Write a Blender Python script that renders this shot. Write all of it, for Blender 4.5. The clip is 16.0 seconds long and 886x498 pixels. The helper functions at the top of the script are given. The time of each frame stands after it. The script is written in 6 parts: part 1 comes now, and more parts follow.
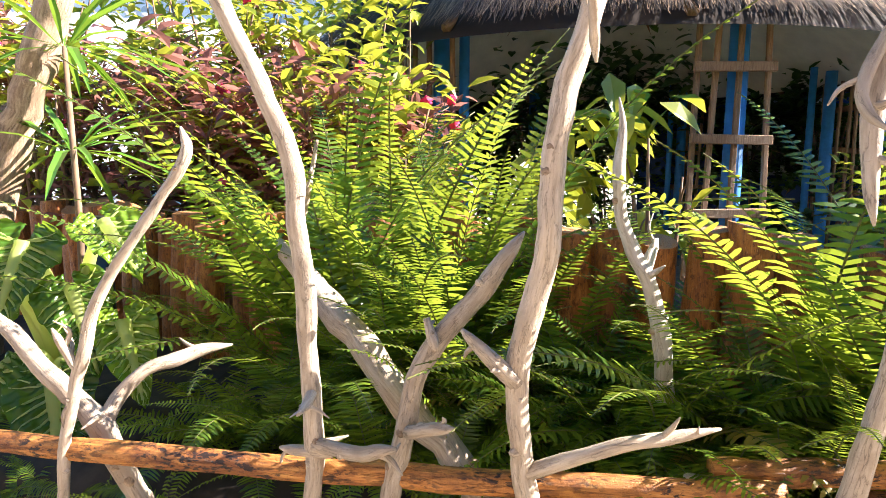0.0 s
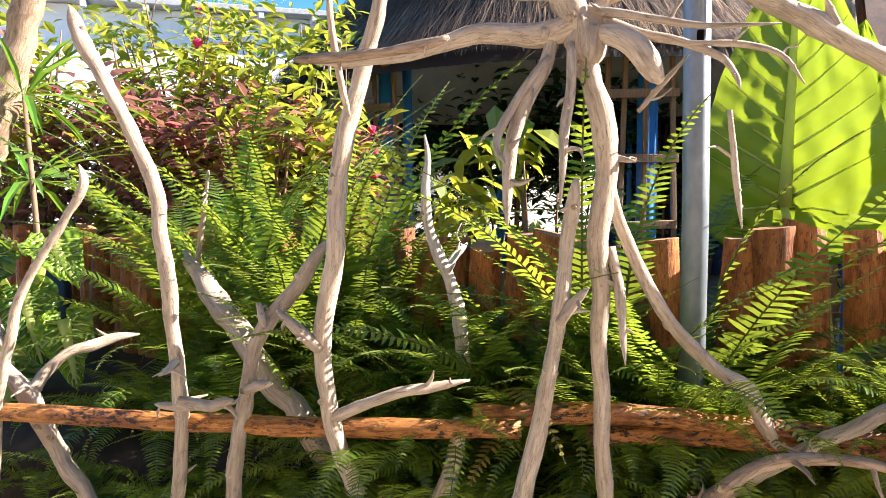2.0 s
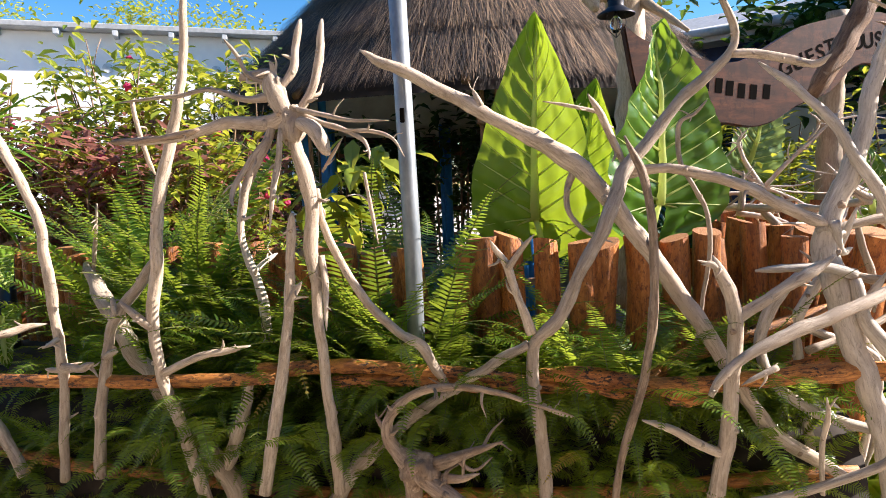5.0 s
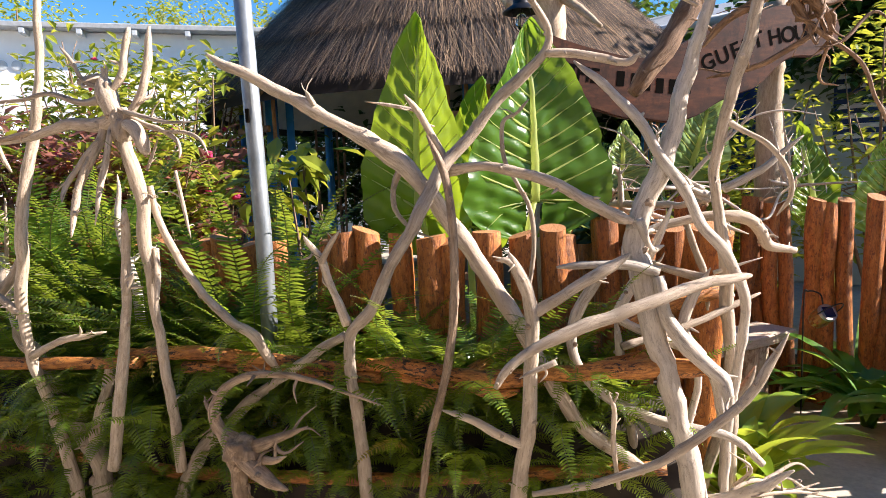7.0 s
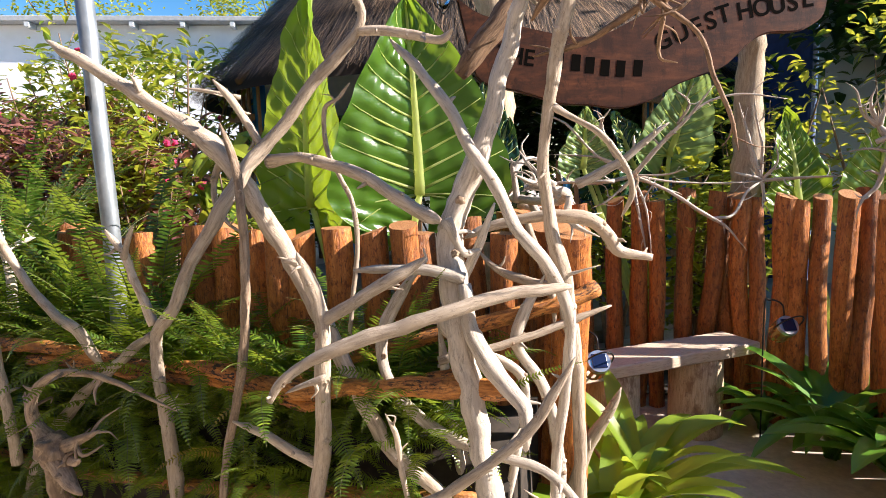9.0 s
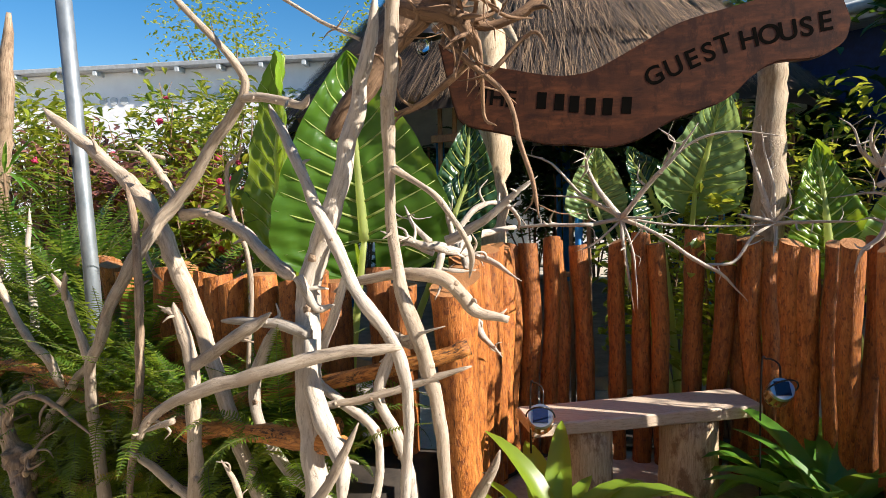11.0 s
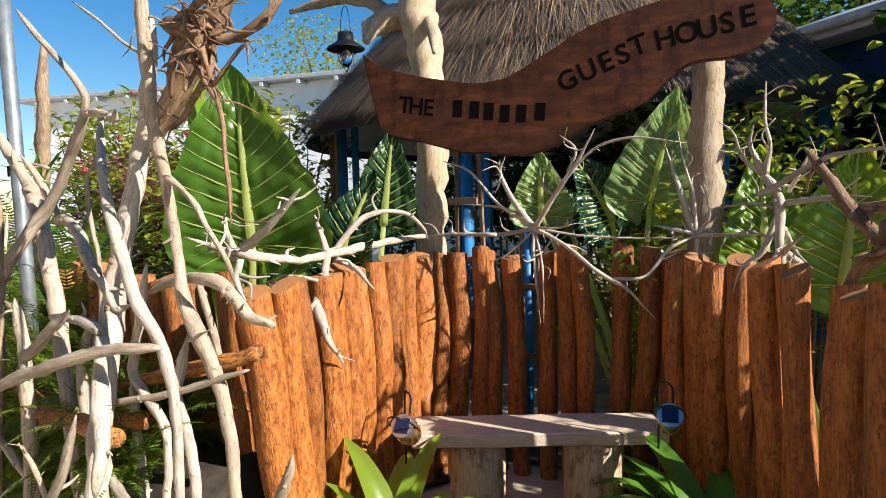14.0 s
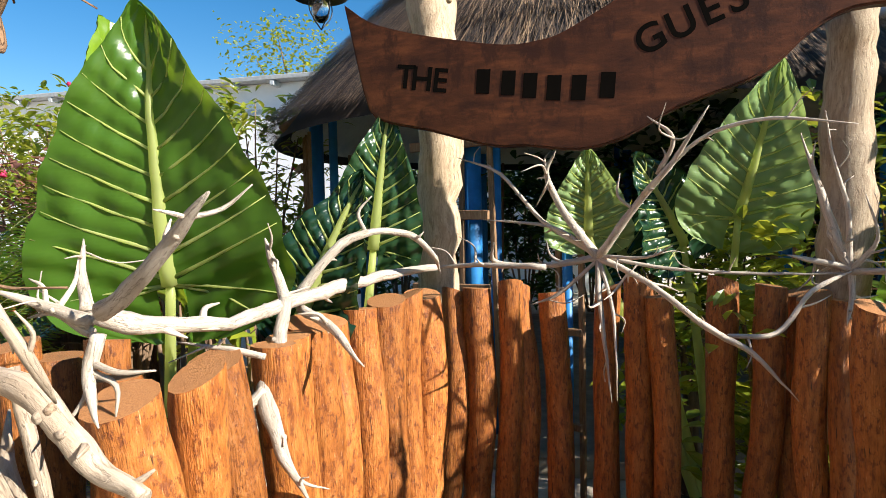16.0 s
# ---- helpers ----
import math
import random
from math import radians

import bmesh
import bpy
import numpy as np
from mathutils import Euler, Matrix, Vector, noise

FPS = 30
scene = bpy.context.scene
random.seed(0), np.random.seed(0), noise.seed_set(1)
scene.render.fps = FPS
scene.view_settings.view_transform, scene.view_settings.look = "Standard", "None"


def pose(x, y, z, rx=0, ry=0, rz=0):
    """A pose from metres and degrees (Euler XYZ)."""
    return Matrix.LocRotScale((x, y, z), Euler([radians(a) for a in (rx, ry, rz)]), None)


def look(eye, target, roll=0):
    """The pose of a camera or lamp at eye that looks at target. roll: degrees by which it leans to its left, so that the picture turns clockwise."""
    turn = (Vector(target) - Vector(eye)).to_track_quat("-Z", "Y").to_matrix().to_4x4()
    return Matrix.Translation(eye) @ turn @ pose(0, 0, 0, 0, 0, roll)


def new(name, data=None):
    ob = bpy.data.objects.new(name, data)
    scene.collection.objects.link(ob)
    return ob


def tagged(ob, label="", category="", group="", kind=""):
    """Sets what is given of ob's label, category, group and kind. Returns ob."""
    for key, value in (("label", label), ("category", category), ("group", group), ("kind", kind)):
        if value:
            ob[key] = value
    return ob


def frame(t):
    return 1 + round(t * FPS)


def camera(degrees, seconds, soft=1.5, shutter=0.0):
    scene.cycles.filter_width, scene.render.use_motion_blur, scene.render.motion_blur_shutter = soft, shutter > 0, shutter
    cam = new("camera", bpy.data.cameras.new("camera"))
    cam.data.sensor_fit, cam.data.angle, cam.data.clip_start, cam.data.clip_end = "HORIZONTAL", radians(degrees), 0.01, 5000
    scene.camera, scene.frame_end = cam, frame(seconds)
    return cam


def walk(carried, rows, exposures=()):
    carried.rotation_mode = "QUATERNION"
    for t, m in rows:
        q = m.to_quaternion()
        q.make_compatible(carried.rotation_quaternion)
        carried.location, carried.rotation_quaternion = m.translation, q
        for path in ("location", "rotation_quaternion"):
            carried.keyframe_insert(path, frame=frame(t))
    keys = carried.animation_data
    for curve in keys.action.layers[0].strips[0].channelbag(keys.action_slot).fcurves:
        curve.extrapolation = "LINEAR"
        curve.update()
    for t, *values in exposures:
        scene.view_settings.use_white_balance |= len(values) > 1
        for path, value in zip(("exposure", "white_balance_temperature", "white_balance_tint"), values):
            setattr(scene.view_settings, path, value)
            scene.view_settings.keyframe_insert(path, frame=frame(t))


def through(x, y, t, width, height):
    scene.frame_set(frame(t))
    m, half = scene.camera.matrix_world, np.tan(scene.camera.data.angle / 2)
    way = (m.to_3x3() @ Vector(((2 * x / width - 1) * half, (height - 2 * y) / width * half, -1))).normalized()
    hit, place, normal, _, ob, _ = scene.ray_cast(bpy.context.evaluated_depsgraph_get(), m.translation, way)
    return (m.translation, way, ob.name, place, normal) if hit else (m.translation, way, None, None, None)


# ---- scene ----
cam = camera(70.1, 16.0, 0.5)
PATH = [
    (0, (0.082, -0.452, 1.357), (-0.229, 1.506, 1.088), 0.2),
    (0.5, (0.201, -0.47, 1.354), (-0.11, 1.487, 1.085), -0.4),
    (1, (0.288, -0.539, 1.355), (-0.017, 1.421, 1.098), -0.3),
    (1.5, (0.415, -0.67, 1.334), (0.103, 1.292, 1.101), -0.5),
    (2, (0.559, -0.768, 1.363), (0.233, 1.194, 1.155), -0.9),
    (2.5, (0.727, -0.867, 1.394), (0.392, 1.096, 1.209), -1.2),
    (3, (0.88, -1.01, 1.411), (0.537, 0.954, 1.252), -1.4),
    (3.2, (0.925, -1.071, 1.416), (0.577, 0.893, 1.266), -1.4),
    (5.3, (1.482, -1.402, 1.438), (1.168, 0.562, 1.232), -2.2),
    (5.5, (1.556, -1.438, 1.424), (1.233, 0.525, 1.22), -2.2),
    (6, (1.751, -1.48, 1.419), (1.389, 0.476, 1.212), -2.1),
    (6.5, (1.954, -1.387, 1.425), (1.546, 0.559, 1.211), -2.2),
    (7, (2.119, -1.295, 1.425), (1.657, 0.638, 1.206), -2.1),
    (7.5, (2.275, -1.247, 1.404), (1.752, 0.671, 1.182), -2.1),
    (8, (2.484, -1.151, 1.414), (1.897, 0.748, 1.186), -2.1),
    (8.5, (2.679, -0.953, 1.407), (2.028, 0.923, 1.168), -2.0),
    (9, (2.856, -0.868, 1.411), (2.152, 0.988, 1.164), -1.7),
    (9.5, (3.051, -0.809, 1.401), (2.279, 1.02, 1.156), -1.6),
    (9.7, (3.119, -0.779, 1.411), (2.318, 1.037, 1.169), -1.6),
    (11.8, (3.882, -0.303, 1.519), (2.606, 1.229, 1.365), -2.2),
    (12, (3.945, -0.246, 1.513), (2.642, 1.263, 1.354), -2.3),
    (12.5, (4.074, -0.123, 1.485), (2.743, 1.361, 1.32), -2.0),
    (13, (4.263, -0.081, 1.461), (2.911, 1.385, 1.304), -1.8),
    (13.5, (4.423, -0.021, 1.445), (3.051, 1.426, 1.299), -1.7),
    (14, (4.356, 0.084, 1.471), (2.972, 1.52, 1.334), -1.5),
    (14.5, (4.196, 0.207, 1.487), (2.813, 1.646, 1.361), -1.4),
    (15, (3.981, 0.32, 1.483), (2.61, 1.771, 1.363), -1.4),
    (15.5, (3.786, 0.452, 1.49), (2.424, 1.913, 1.379), -1.3),
    (16, (3.587, 0.696, 1.491), (2.251, 2.181, 1.389), -1.2),
]
walk(cam, [(t, look(eye, target, roll)) for t, eye, target, roll in PATH], [(0.0, 2.5, 6500, 20), (3.0, 1.88, 6500, 20), (5.5, 1.62, 6500, 20), (9.5, 1.44, 6500, 18), (12.0, 0.94, 6500, 12), (14.0, 0.98, 6500, 12), (16.0, 1.16, 6500, 12)])

# ---- sky and sun ----
SUN_DIR = Vector((0.95, 0.23, 0.57)).normalized()
world = bpy.data.worlds.new("sky")
scene.world = world
world.use_nodes = True
wn = world.node_tree.nodes
sky = wn.new("ShaderNodeTexSky")
sky.sky_type, sky.sun_disc = "NISHITA", False
sky.altitude, sky.air_density, sky.dust_density, sky.ozone_density = 300.0, 1.15, 0.0, 3.2
sky.sun_elevation = math.asin(SUN_DIR.z)
sky.sun_rotation = math.atan2(SUN_DIR.x, SUN_DIR.y)
wn["Background"].inputs["Strength"].default_value = 0.066
clear = wn.new("ShaderNodeHueSaturation")
clear.inputs["Saturation"].default_value = 1.38
world.node_tree.links.new(sky.outputs["Color"], clear.inputs["Color"])
world.node_tree.links.new(clear.outputs["Color"], wn["Background"].inputs["Color"])
sun = new("sun", bpy.data.lights.new("sun", "SUN"))
sun.data.energy, sun.data.angle, sun.data.color = 5.0, radians(0.55), (1.0, 0.94, 0.83)
sun.matrix_world = look(SUN_DIR * 20, (0, 0, 0))


# ---- materials ----
def material(name, rough=0.7, metal=0.0):
    m = bpy.data.materials.new(name)
    m.use_nodes = True
    b = m.node_tree.nodes["Principled BSDF"]
    b.inputs["Roughness"].default_value, b.inputs["Metallic"].default_value = rough, metal
    return m, m.node_tree.nodes, m.node_tree.links, b


def mapped(n, l, scale, where="Object"):
    c, mp = n.new("ShaderNodeTexCoord"), n.new("ShaderNodeMapping")
    mp.inputs["Scale"].default_value = scale
    l.new(c.outputs[where], mp.inputs["Vector"])
    return mp.outputs["Vector"]


def noise_tex(n, l, vec, scale, detail=6.0, rough=0.6):
    t = n.new("ShaderNodeTexNoise")
    t.inputs["Scale"].default_value, t.inputs["Detail"].default_value, t.inputs["Roughness"].default_value = scale, detail, rough
    l.new(vec, t.inputs["Vector"])
    return t.outputs["Fac"]


def ramp(n, l, fac, *stops):
    r = n.new("ShaderNodeValToRGB")
    while len(r.color_ramp.elements) < len(stops):
        r.color_ramp.elements.new(0.5)
    for e, (p, c) in zip(r.color_ramp.elements, stops):
        e.position, e.color = p, (*c, 1) if len(c) == 3 else c
    l.new(fac, r.inputs["Fac"])
    return r.outputs["Color"]


def mixed(n, l, fac, a, b, mode="MIX"):
    m = n.new("ShaderNodeMix")
    m.data_type, m.blend_type = "RGBA", mode
    for sock, v in ((m.inputs[0], fac), (m.inputs[6], a), (m.inputs[7], b)):
        if isinstance(v, (int, float)):
            sock.default_value = v
        elif isinstance(v, tuple):
            sock.default_value = (*v, 1)
        else:
            l.new(v, sock)
    return m.outputs[2]


def bump(n, l, b, height, strength, distance=0.01):
    k = n.new("ShaderNodeBump")
    k.inputs["Strength"].default_value, k.inputs["Distance"].default_value = strength, distance
    l.new(height, k.inputs["Height"])
    l.new(k.outputs["Normal"], b.inputs["Normal"])


def varied(n, l, colour, low=0.8, high=1.15):
    """Lets each object differ a little in brightness."""
    info, mr = n.new("ShaderNodeObjectInfo"), n.new("ShaderNodeMapRange")
    mr.inputs["To Min"].default_value, mr.inputs["To Max"].default_value = low, high
    l.new(info.outputs["Random"], mr.inputs["Value"])
    h = n.new("ShaderNodeHueSaturation")
    l.new(mr.outputs["Result"], h.inputs["Value"])
    l.new(colour, h.inputs["Color"])
    return h.outputs["Color"]


def wood(name, dark, mid, pale, rough, grain=(14, 14, 1.6), relief=0.5, patches=None, along=False, flecks=None, cracks=0.5):
    """along: the grain follows each limb, by the vector that tube() stores."""
    m, n, l, b = material(name, rough)

    def mapped(n, l, scale):
        mp = n.new("ShaderNodeMapping")
        mp.inputs["Scale"].default_value = scale
        if along:
            at = n.new("ShaderNodeAttribute")
            at.attribute_name = "grain"
            l.new(at.outputs["Vector"], mp.inputs["Vector"])
        else:
            l.new(n.new("ShaderNodeTexCoord").outputs["Object"], mp.inputs["Vector"])
        return mp.outputs["Vector"]

    g = mapped(n, l, grain)
    f1 = noise_tex(n, l, g, 9, 8, 0.65)
    f2 = noise_tex(n, l, mapped(n, l, (1, 1, 1)), 9, 5)
    c = ramp(n, l, f1, (0.30, dark), (0.5, mid), (0.70, pale))
    c = mixed(n, l, ramp(n, l, f2, (0.40, (0, 0, 0)), (0.62, (0.55, 0.55, 0.55))), c, mid)
    if patches:
        f3 = noise_tex(n, l, mapped(n, l, (1, 1, 0.55)), 13, 7, 0.7)
        c = mixed(n, l, ramp(n, l, f3, (0.50, (0, 0, 0)), (0.60, (0.85, 0.85, 0.85))), c, patches)
    crack = noise_tex(n, l, mapped(n, l, tuple(0.55 * q for q in grain)), 9, 5, 0.55)
    line = ramp(n, l, crack, (0.485, (0, 0, 0)), (0.5, (1, 1, 1)), (0.515, (0, 0, 0)))
    fine = noise_tex(n, l, mapped(n, l, (1, 1, 1)), 140, 4, 0.7)
    c = mixed(n, l, ramp(n, l, line, (0.2, (0, 0, 0)), (1.0, (cracks, cracks, cracks))), c, tuple(0.5 * q for q in dark))
    c = mixed(n, l, ramp(n, l, fine, (0.62, (0, 0, 0)), (0.72, (0.55, 0.55, 0.55))), c, dark)
    if flecks:
        f4 = noise_tex(n, l, mapped(n, l, (1.5, 1.5, 0.6)), 75, 5, 0.65)
        f5 = noise_tex(n, l, mapped(n, l, (1, 1, 0.5)), 16, 4, 0.6)
        spots = mixed(n, l, 1.0, ramp(n, l, f4, (0.50, (0, 0, 0)), (0.57, (1, 1, 1))), ramp(n, l, f5, (0.36, (0, 0, 0)), (0.58, (1, 1, 1))), "MULTIPLY")
        c = mixed(n, l, spots, c, flecks)
    l.new(varied(n, l, c), b.inputs["Base Color"])
    height = mixed(n, l, 0.7 * cracks, mixed(n, l, 0.5, f1, fine), mixed(n, l, line, (0.6, 0.6, 0.6), (0.0, 0.0, 0.0)))
    bump(n, l, b, height, min(1.0, relief * 1.5), 0.008)
    return m


M_DRIFT = wood("driftwood_grey", (0.24, 0.178, 0.122), (0.475, 0.378, 0.278), (0.625, 0.522, 0.405), 0.75, relief=0.5, patches=(0.375, 0.288, 0.205), along=True)
M_DRIFT_WHITE = wood("driftwood_bleached", (0.30, 0.245, 0.19), (0.54, 0.465, 0.375), (0.68, 0.61, 0.52), 0.7, relief=0.5, patches=(0.45, 0.38, 0.30), along=True)
M_DRIFT_BROWN = wood("driftwood_brown", (0.10, 0.065, 0.04), (0.36, 0.25, 0.16), (0.55, 0.42, 0.30), 0.75, patches=(0.20, 0.13, 0.08), along=True)
M_DRIFT_DARK = wood("driftwood_dark_brown", (0.08, 0.042, 0.022), (0.27, 0.155, 0.08), (0.42, 0.27, 0.16), 0.75, relief=0.7, patches=(0.15, 0.08, 0.04), along=True)
M_POST = wood("pale_post_wood", (0.24, 0.16, 0.095), (0.50, 0.385, 0.255), (0.64, 0.52, 0.37), 0.7, relief=0.5, patches=(0.38, 0.27, 0.17), along=True)
M_RAIL = wood("debarked_rail_wood", (0.17, 0.050, 0.012), (0.58, 0.225, 0.045), (0.72, 0.35, 0.09), 0.6, relief=0.8, patches=(0.26, 0.085, 0.022), along=True, flecks=(0.030, 0.014, 0.008))
m, n, l, b = material("stained_log_wood", 0.5)
rand = n.new("ShaderNodeObjectInfo").outputs["Random"]
shift = n.new("ShaderNodeVectorMath")
shift.operation = "MULTIPLY_ADD"
shift.inputs[1].default_value = (40.0, 40.0, 40.0)
comb = n.new("ShaderNodeCombineXYZ")
for q in range(3):
    l.new(rand, comb.inputs[q])
l.new(comb.outputs[0], shift.inputs[0])
l.new(n.new("ShaderNodeTexCoord").outputs["Object"], shift.inputs[2])


def log_noise(scale, k, detail=7, rough=0.65):
    mp = n.new("ShaderNodeMapping")
    mp.inputs["Scale"].default_value = scale
    l.new(shift.outputs[0], mp.inputs["Vector"])
    return noise_tex(n, l, mp.outputs["Vector"], k, detail, rough)


g1 = log_noise((2.2, 2.2, 7.0), 2.4)
g2 = log_noise((3.2, 3.2, 20.0), 2.2, 9, 0.75)
g3 = log_noise((1.6, 1.6, 12.0), 3.0, 5)
g4 = log_noise((9.0, 9.0, 70.0), 2.2, 5, 0.7)
c = ramp(n, l, g1, (0.30, (0.21, 0.058, 0.011)), (0.5, (0.45, 0.150, 0.028)), (0.70, (0.60, 0.235, 0.055)))
c = mixed(n, l, ramp(n, l, g2, (0.52, (0, 0, 0)), (0.60, (0.9, 0.9, 0.9))), c, (0.16, 0.042, 0.012))
c = mixed(n, l, ramp(n, l, g4, (0.60, (0, 0, 0)), (0.74, (0.4, 0.4, 0.4))), c, (0.13, 0.036, 0.012))
c = mixed(n, l, ramp(n, l, g3, (0.64, (0, 0, 0)), (0.74, (0.45, 0.45, 0.45))), c, (0.62, 0.30, 0.12))
g5 = log_noise((6.0, 6.0, 6.0), 2.6, 3, 0.5)
c = mixed(n, l, ramp(n, l, g5, (0.66, (0, 0, 0)), (0.71, (0.9, 0.9, 0.9))), c, (0.035, 0.014, 0.008))
g6 = log_noise((14.0, 14.0, 2.2), 1.5, 4, 0.5)
c = mixed(n, l, ramp(n, l, g6, (0.488, (0, 0, 0)), (0.5, (0.75, 0.75, 0.75)), (0.512, (0, 0, 0))), c, (0.09, 0.026, 0.010))
g7 = log_noise((7.0, 7.0, 8.0), 4.5, 3, 0.6)
c = mixed(n, l, ramp(n, l, g7, (0.66, (0, 0, 0)), (0.70, (0.8, 0.8, 0.8))), c, (0.66, 0.36, 0.17))
c = mixed(n, l, ramp(n, l, g7, (0.30, (0.85, 0.85, 0.85)), (0.34, (0, 0, 0))), c, (0.06, 0.020, 0.010))
l.new(varied(n, l, c, 0.60, 1.15), b.inputs["Base Color"])
bump(n, l, b, mixed(n, l, 0.15, mixed(n, l, 0.12, mixed(n, l, 0.4, g1, mixed(n, l, 0.5, g2, g6)), g4), g7), 1.0, 0.016)
M_LOG = m
M_LOG_END = wood("log_end_grain", (0.26, 0.095, 0.028), (0.44, 0.19, 0.062), (0.56, 0.28, 0.11), 0.7, grain=(4, 4, 4))
M_BENCH = wood("pale_plank_wood", (0.42, 0.30, 0.20), (0.60, 0.48, 0.36), (0.70, 0.60, 0.48), 0.6, grain=(2, 14, 14), relief=0.25)
M_STUMP = wood("pale_stump_wood", (0.34, 0.22, 0.12), (0.58, 0.44, 0.28), (0.68, 0.56, 0.40), 0.7, relief=0.5, patches=(0.24, 0.13, 0.06))
M_SIGN = wood("varnished_dark_board", (0.016, 0.006, 0.004), (0.068, 0.022, 0.009), (0.150, 0.048, 0.017), 0.5, grain=(0.8, 8, 3), relief=0.12, patches=(0.030, 0.010, 0.005), cracks=0.0)
M_SIGN.node_tree.nodes["Principled BSDF"].inputs["Specular IOR Level"].default_value = 0.25
M_LATH = wood("lath_wood", (0.14, 0.07, 0.03), (0.30, 0.17, 0.085), (0.42, 0.26, 0.14), 0.7)


def plain(name, colour, rough=0.6, metal=0.0, vary=0.12, scale=14.0, relief=0.15):
    m, n, l, b = material(name, rough, metal)
    f = noise_tex(n, l, mapped(n, l, (1, 1, 1)), scale, 6)
    lo, hi = tuple(c * (1 - vary) for c in colour), tuple(min(1, c * (1 + vary)) for c in colour)
    l.new(ramp(n, l, f, (0.35, lo), (0.65, hi)), b.inputs["Base Color"])
    bump(n, l, b, f, relief, 0.004)
    return m


M_BLACK = plain("black_paint", (0.012, 0.011, 0.010), 0.55)
M_CARVED = plain("burnt_carving", (0.005, 0.004, 0.003), 1.0)
M_CARVED.node_tree.nodes["Principled BSDF"].inputs["Specular IOR Level"].default_value = 0.05
M_PALE_GREEN = plain("pale_green_plaster", (0.50, 0.58, 0.52), 0.85, 0, 0.06, 3.0)
M_METAL_DARK = plain("dark_lamp_metal", (0.03, 0.03, 0.032), 0.4, 0.7)
M_WALL = plain("white_plaster", (0.90, 0.90, 0.89), 0.85, 0, 0.04, 3.0)
M_WALL_TAN = plain("tan_plaster", (0.30, 0.25, 0.20), 0.9, 0, 0.1, 3.0)
M_CREAM = plain("cream_canvas", (0.80, 0.76, 0.62), 0.85, 0, 0.08, 5.0)
M_ROOF_EDGE = plain("grey_roof_edge", (0.40, 0.41, 0.41), 0.5, 0, 0.15)
M_BLUE = plain("blue_paint", (0.02, 0.20, 0.52), 0.5, 0, 0.15)
M_BLUE_DARK = plain("dark_blue_paint", (0.015, 0.05, 0.17), 0.6, 0, 0.2)
M_SAND = plain("pale_sand", (0.50, 0.44, 0.355), 0.95, 0, 0.14, 30.0, 0.5)
M_SOIL = plain("dark_soil", (0.032, 0.024, 0.017), 0.95, 0, 0.5, 12.0, 0.9)
M_FLOOR = plain("trodden_earth_floor", (0.26, 0.22, 0.17), 0.95, 0, 0.2, 8.0)
M_STONE = plain("pale_stone", (0.45, 0.43, 0.39), 0.8, 0, 0.25, 9.0, 0.8)
M_BRASS = plain("brass_basket", (0.52, 0.30, 0.10), 0.35, 0.8)
M_SOLAR = plain("solar_cell", (0.012, 0.02, 0.06), 0.12)
M_SILVER = plain("silver_trim", (0.6, 0.6, 0.6), 0.3, 0.9)
M_GREY_PAINT = plain("pale_grey_board", (0.55, 0.58, 0.58), 0.7)
M_PIPE = plain("black_pipe", (0.012, 0.012, 0.014), 0.35)

m, n, l, b = material("galvanised_steel", 0.5, 0.55)
f = noise_tex(n, l, mapped(n, l, (1, 1, 0.5)), 18, 7)
l.new(ramp(n, l, f, (0.3, (0.15, 0.18, 0.20)), (0.55, (0.26, 0.29, 0.31)), (0.75, (0.38, 0.41, 0.43))), b.inputs["Base Color"])
bump(n, l, b, f, 0.15, 0.003)
M_STEEL = m

m, n, l, b = material("thatch_straw", 0.85)
f1 = noise_tex(n, l, mapped(n, l, (1, 1, 1)), 3.0, 5)
info = n.new("ShaderNodeNewGeometry")
c1 = ramp(n, l, info.outputs["Random Per Island"], (0.0, (0.014, 0.011, 0.010)), (0.5, (0.085, 0.058, 0.040)), (0.82, (0.30, 0.185, 0.100)), (1.0, (0.56, 0.37, 0.21)))
l.new(mixed(n, l, ramp(n, l, f1, (0.35, (0, 0, 0)), (0.7, (0.6, 0.6, 0.6))), c1, (0.065, 0.047, 0.036)), b.inputs["Base Color"])
M_THATCH = m

m, n, l, b = material("clear_glass", 0.02)
b.inputs["Transmission Weight"].default_value = 1.0
M_GLASS = m


def leaf_material(name, dark, light, through, gloss=0.4, veins=None, share=0.42, per="island"):
    """Leaf skin over a translucent body."""
    m, n, l, b = material(name, gloss)
    if per == "island":
        r = n.new("ShaderNodeNewGeometry").outputs["Random Per Island"]
    else:
        r = n.new("ShaderNodeObjectInfo").outputs["Random"]
    f = noise_tex(n, l, mapped(n, l, (1, 1, 1)), 7, 5)
    c = ramp(n, l, r, (0.0, dark), (0.6, light), (1.0, tuple(0.5 * (p + q) for p, q in zip(light, through))))
    c = mixed(n, l, ramp(n, l, f, (0.3, (0.0, 0.0, 0.0)), (0.75, (0.5, 0.5, 0.5))), c, dark)
    l.new(c, b.inputs["Base Color"])
    tr, mx = n.new("ShaderNodeBsdfTranslucent"), n.new("ShaderNodeMixShader")
    l.new(mixed(n, l, 0.75, c, through), tr.inputs["Color"])
    mx.inputs["Fac"].default_value = share
    l.new(b.outputs["BSDF"], mx.inputs[1])
    l.new(tr.outputs["BSDF"], mx.inputs[2])
    l.new(mx.outputs["Shader"], n["Material Output"].inputs["Surface"])
    bump(n, l, b, f, 0.2, 0.004)
    return m


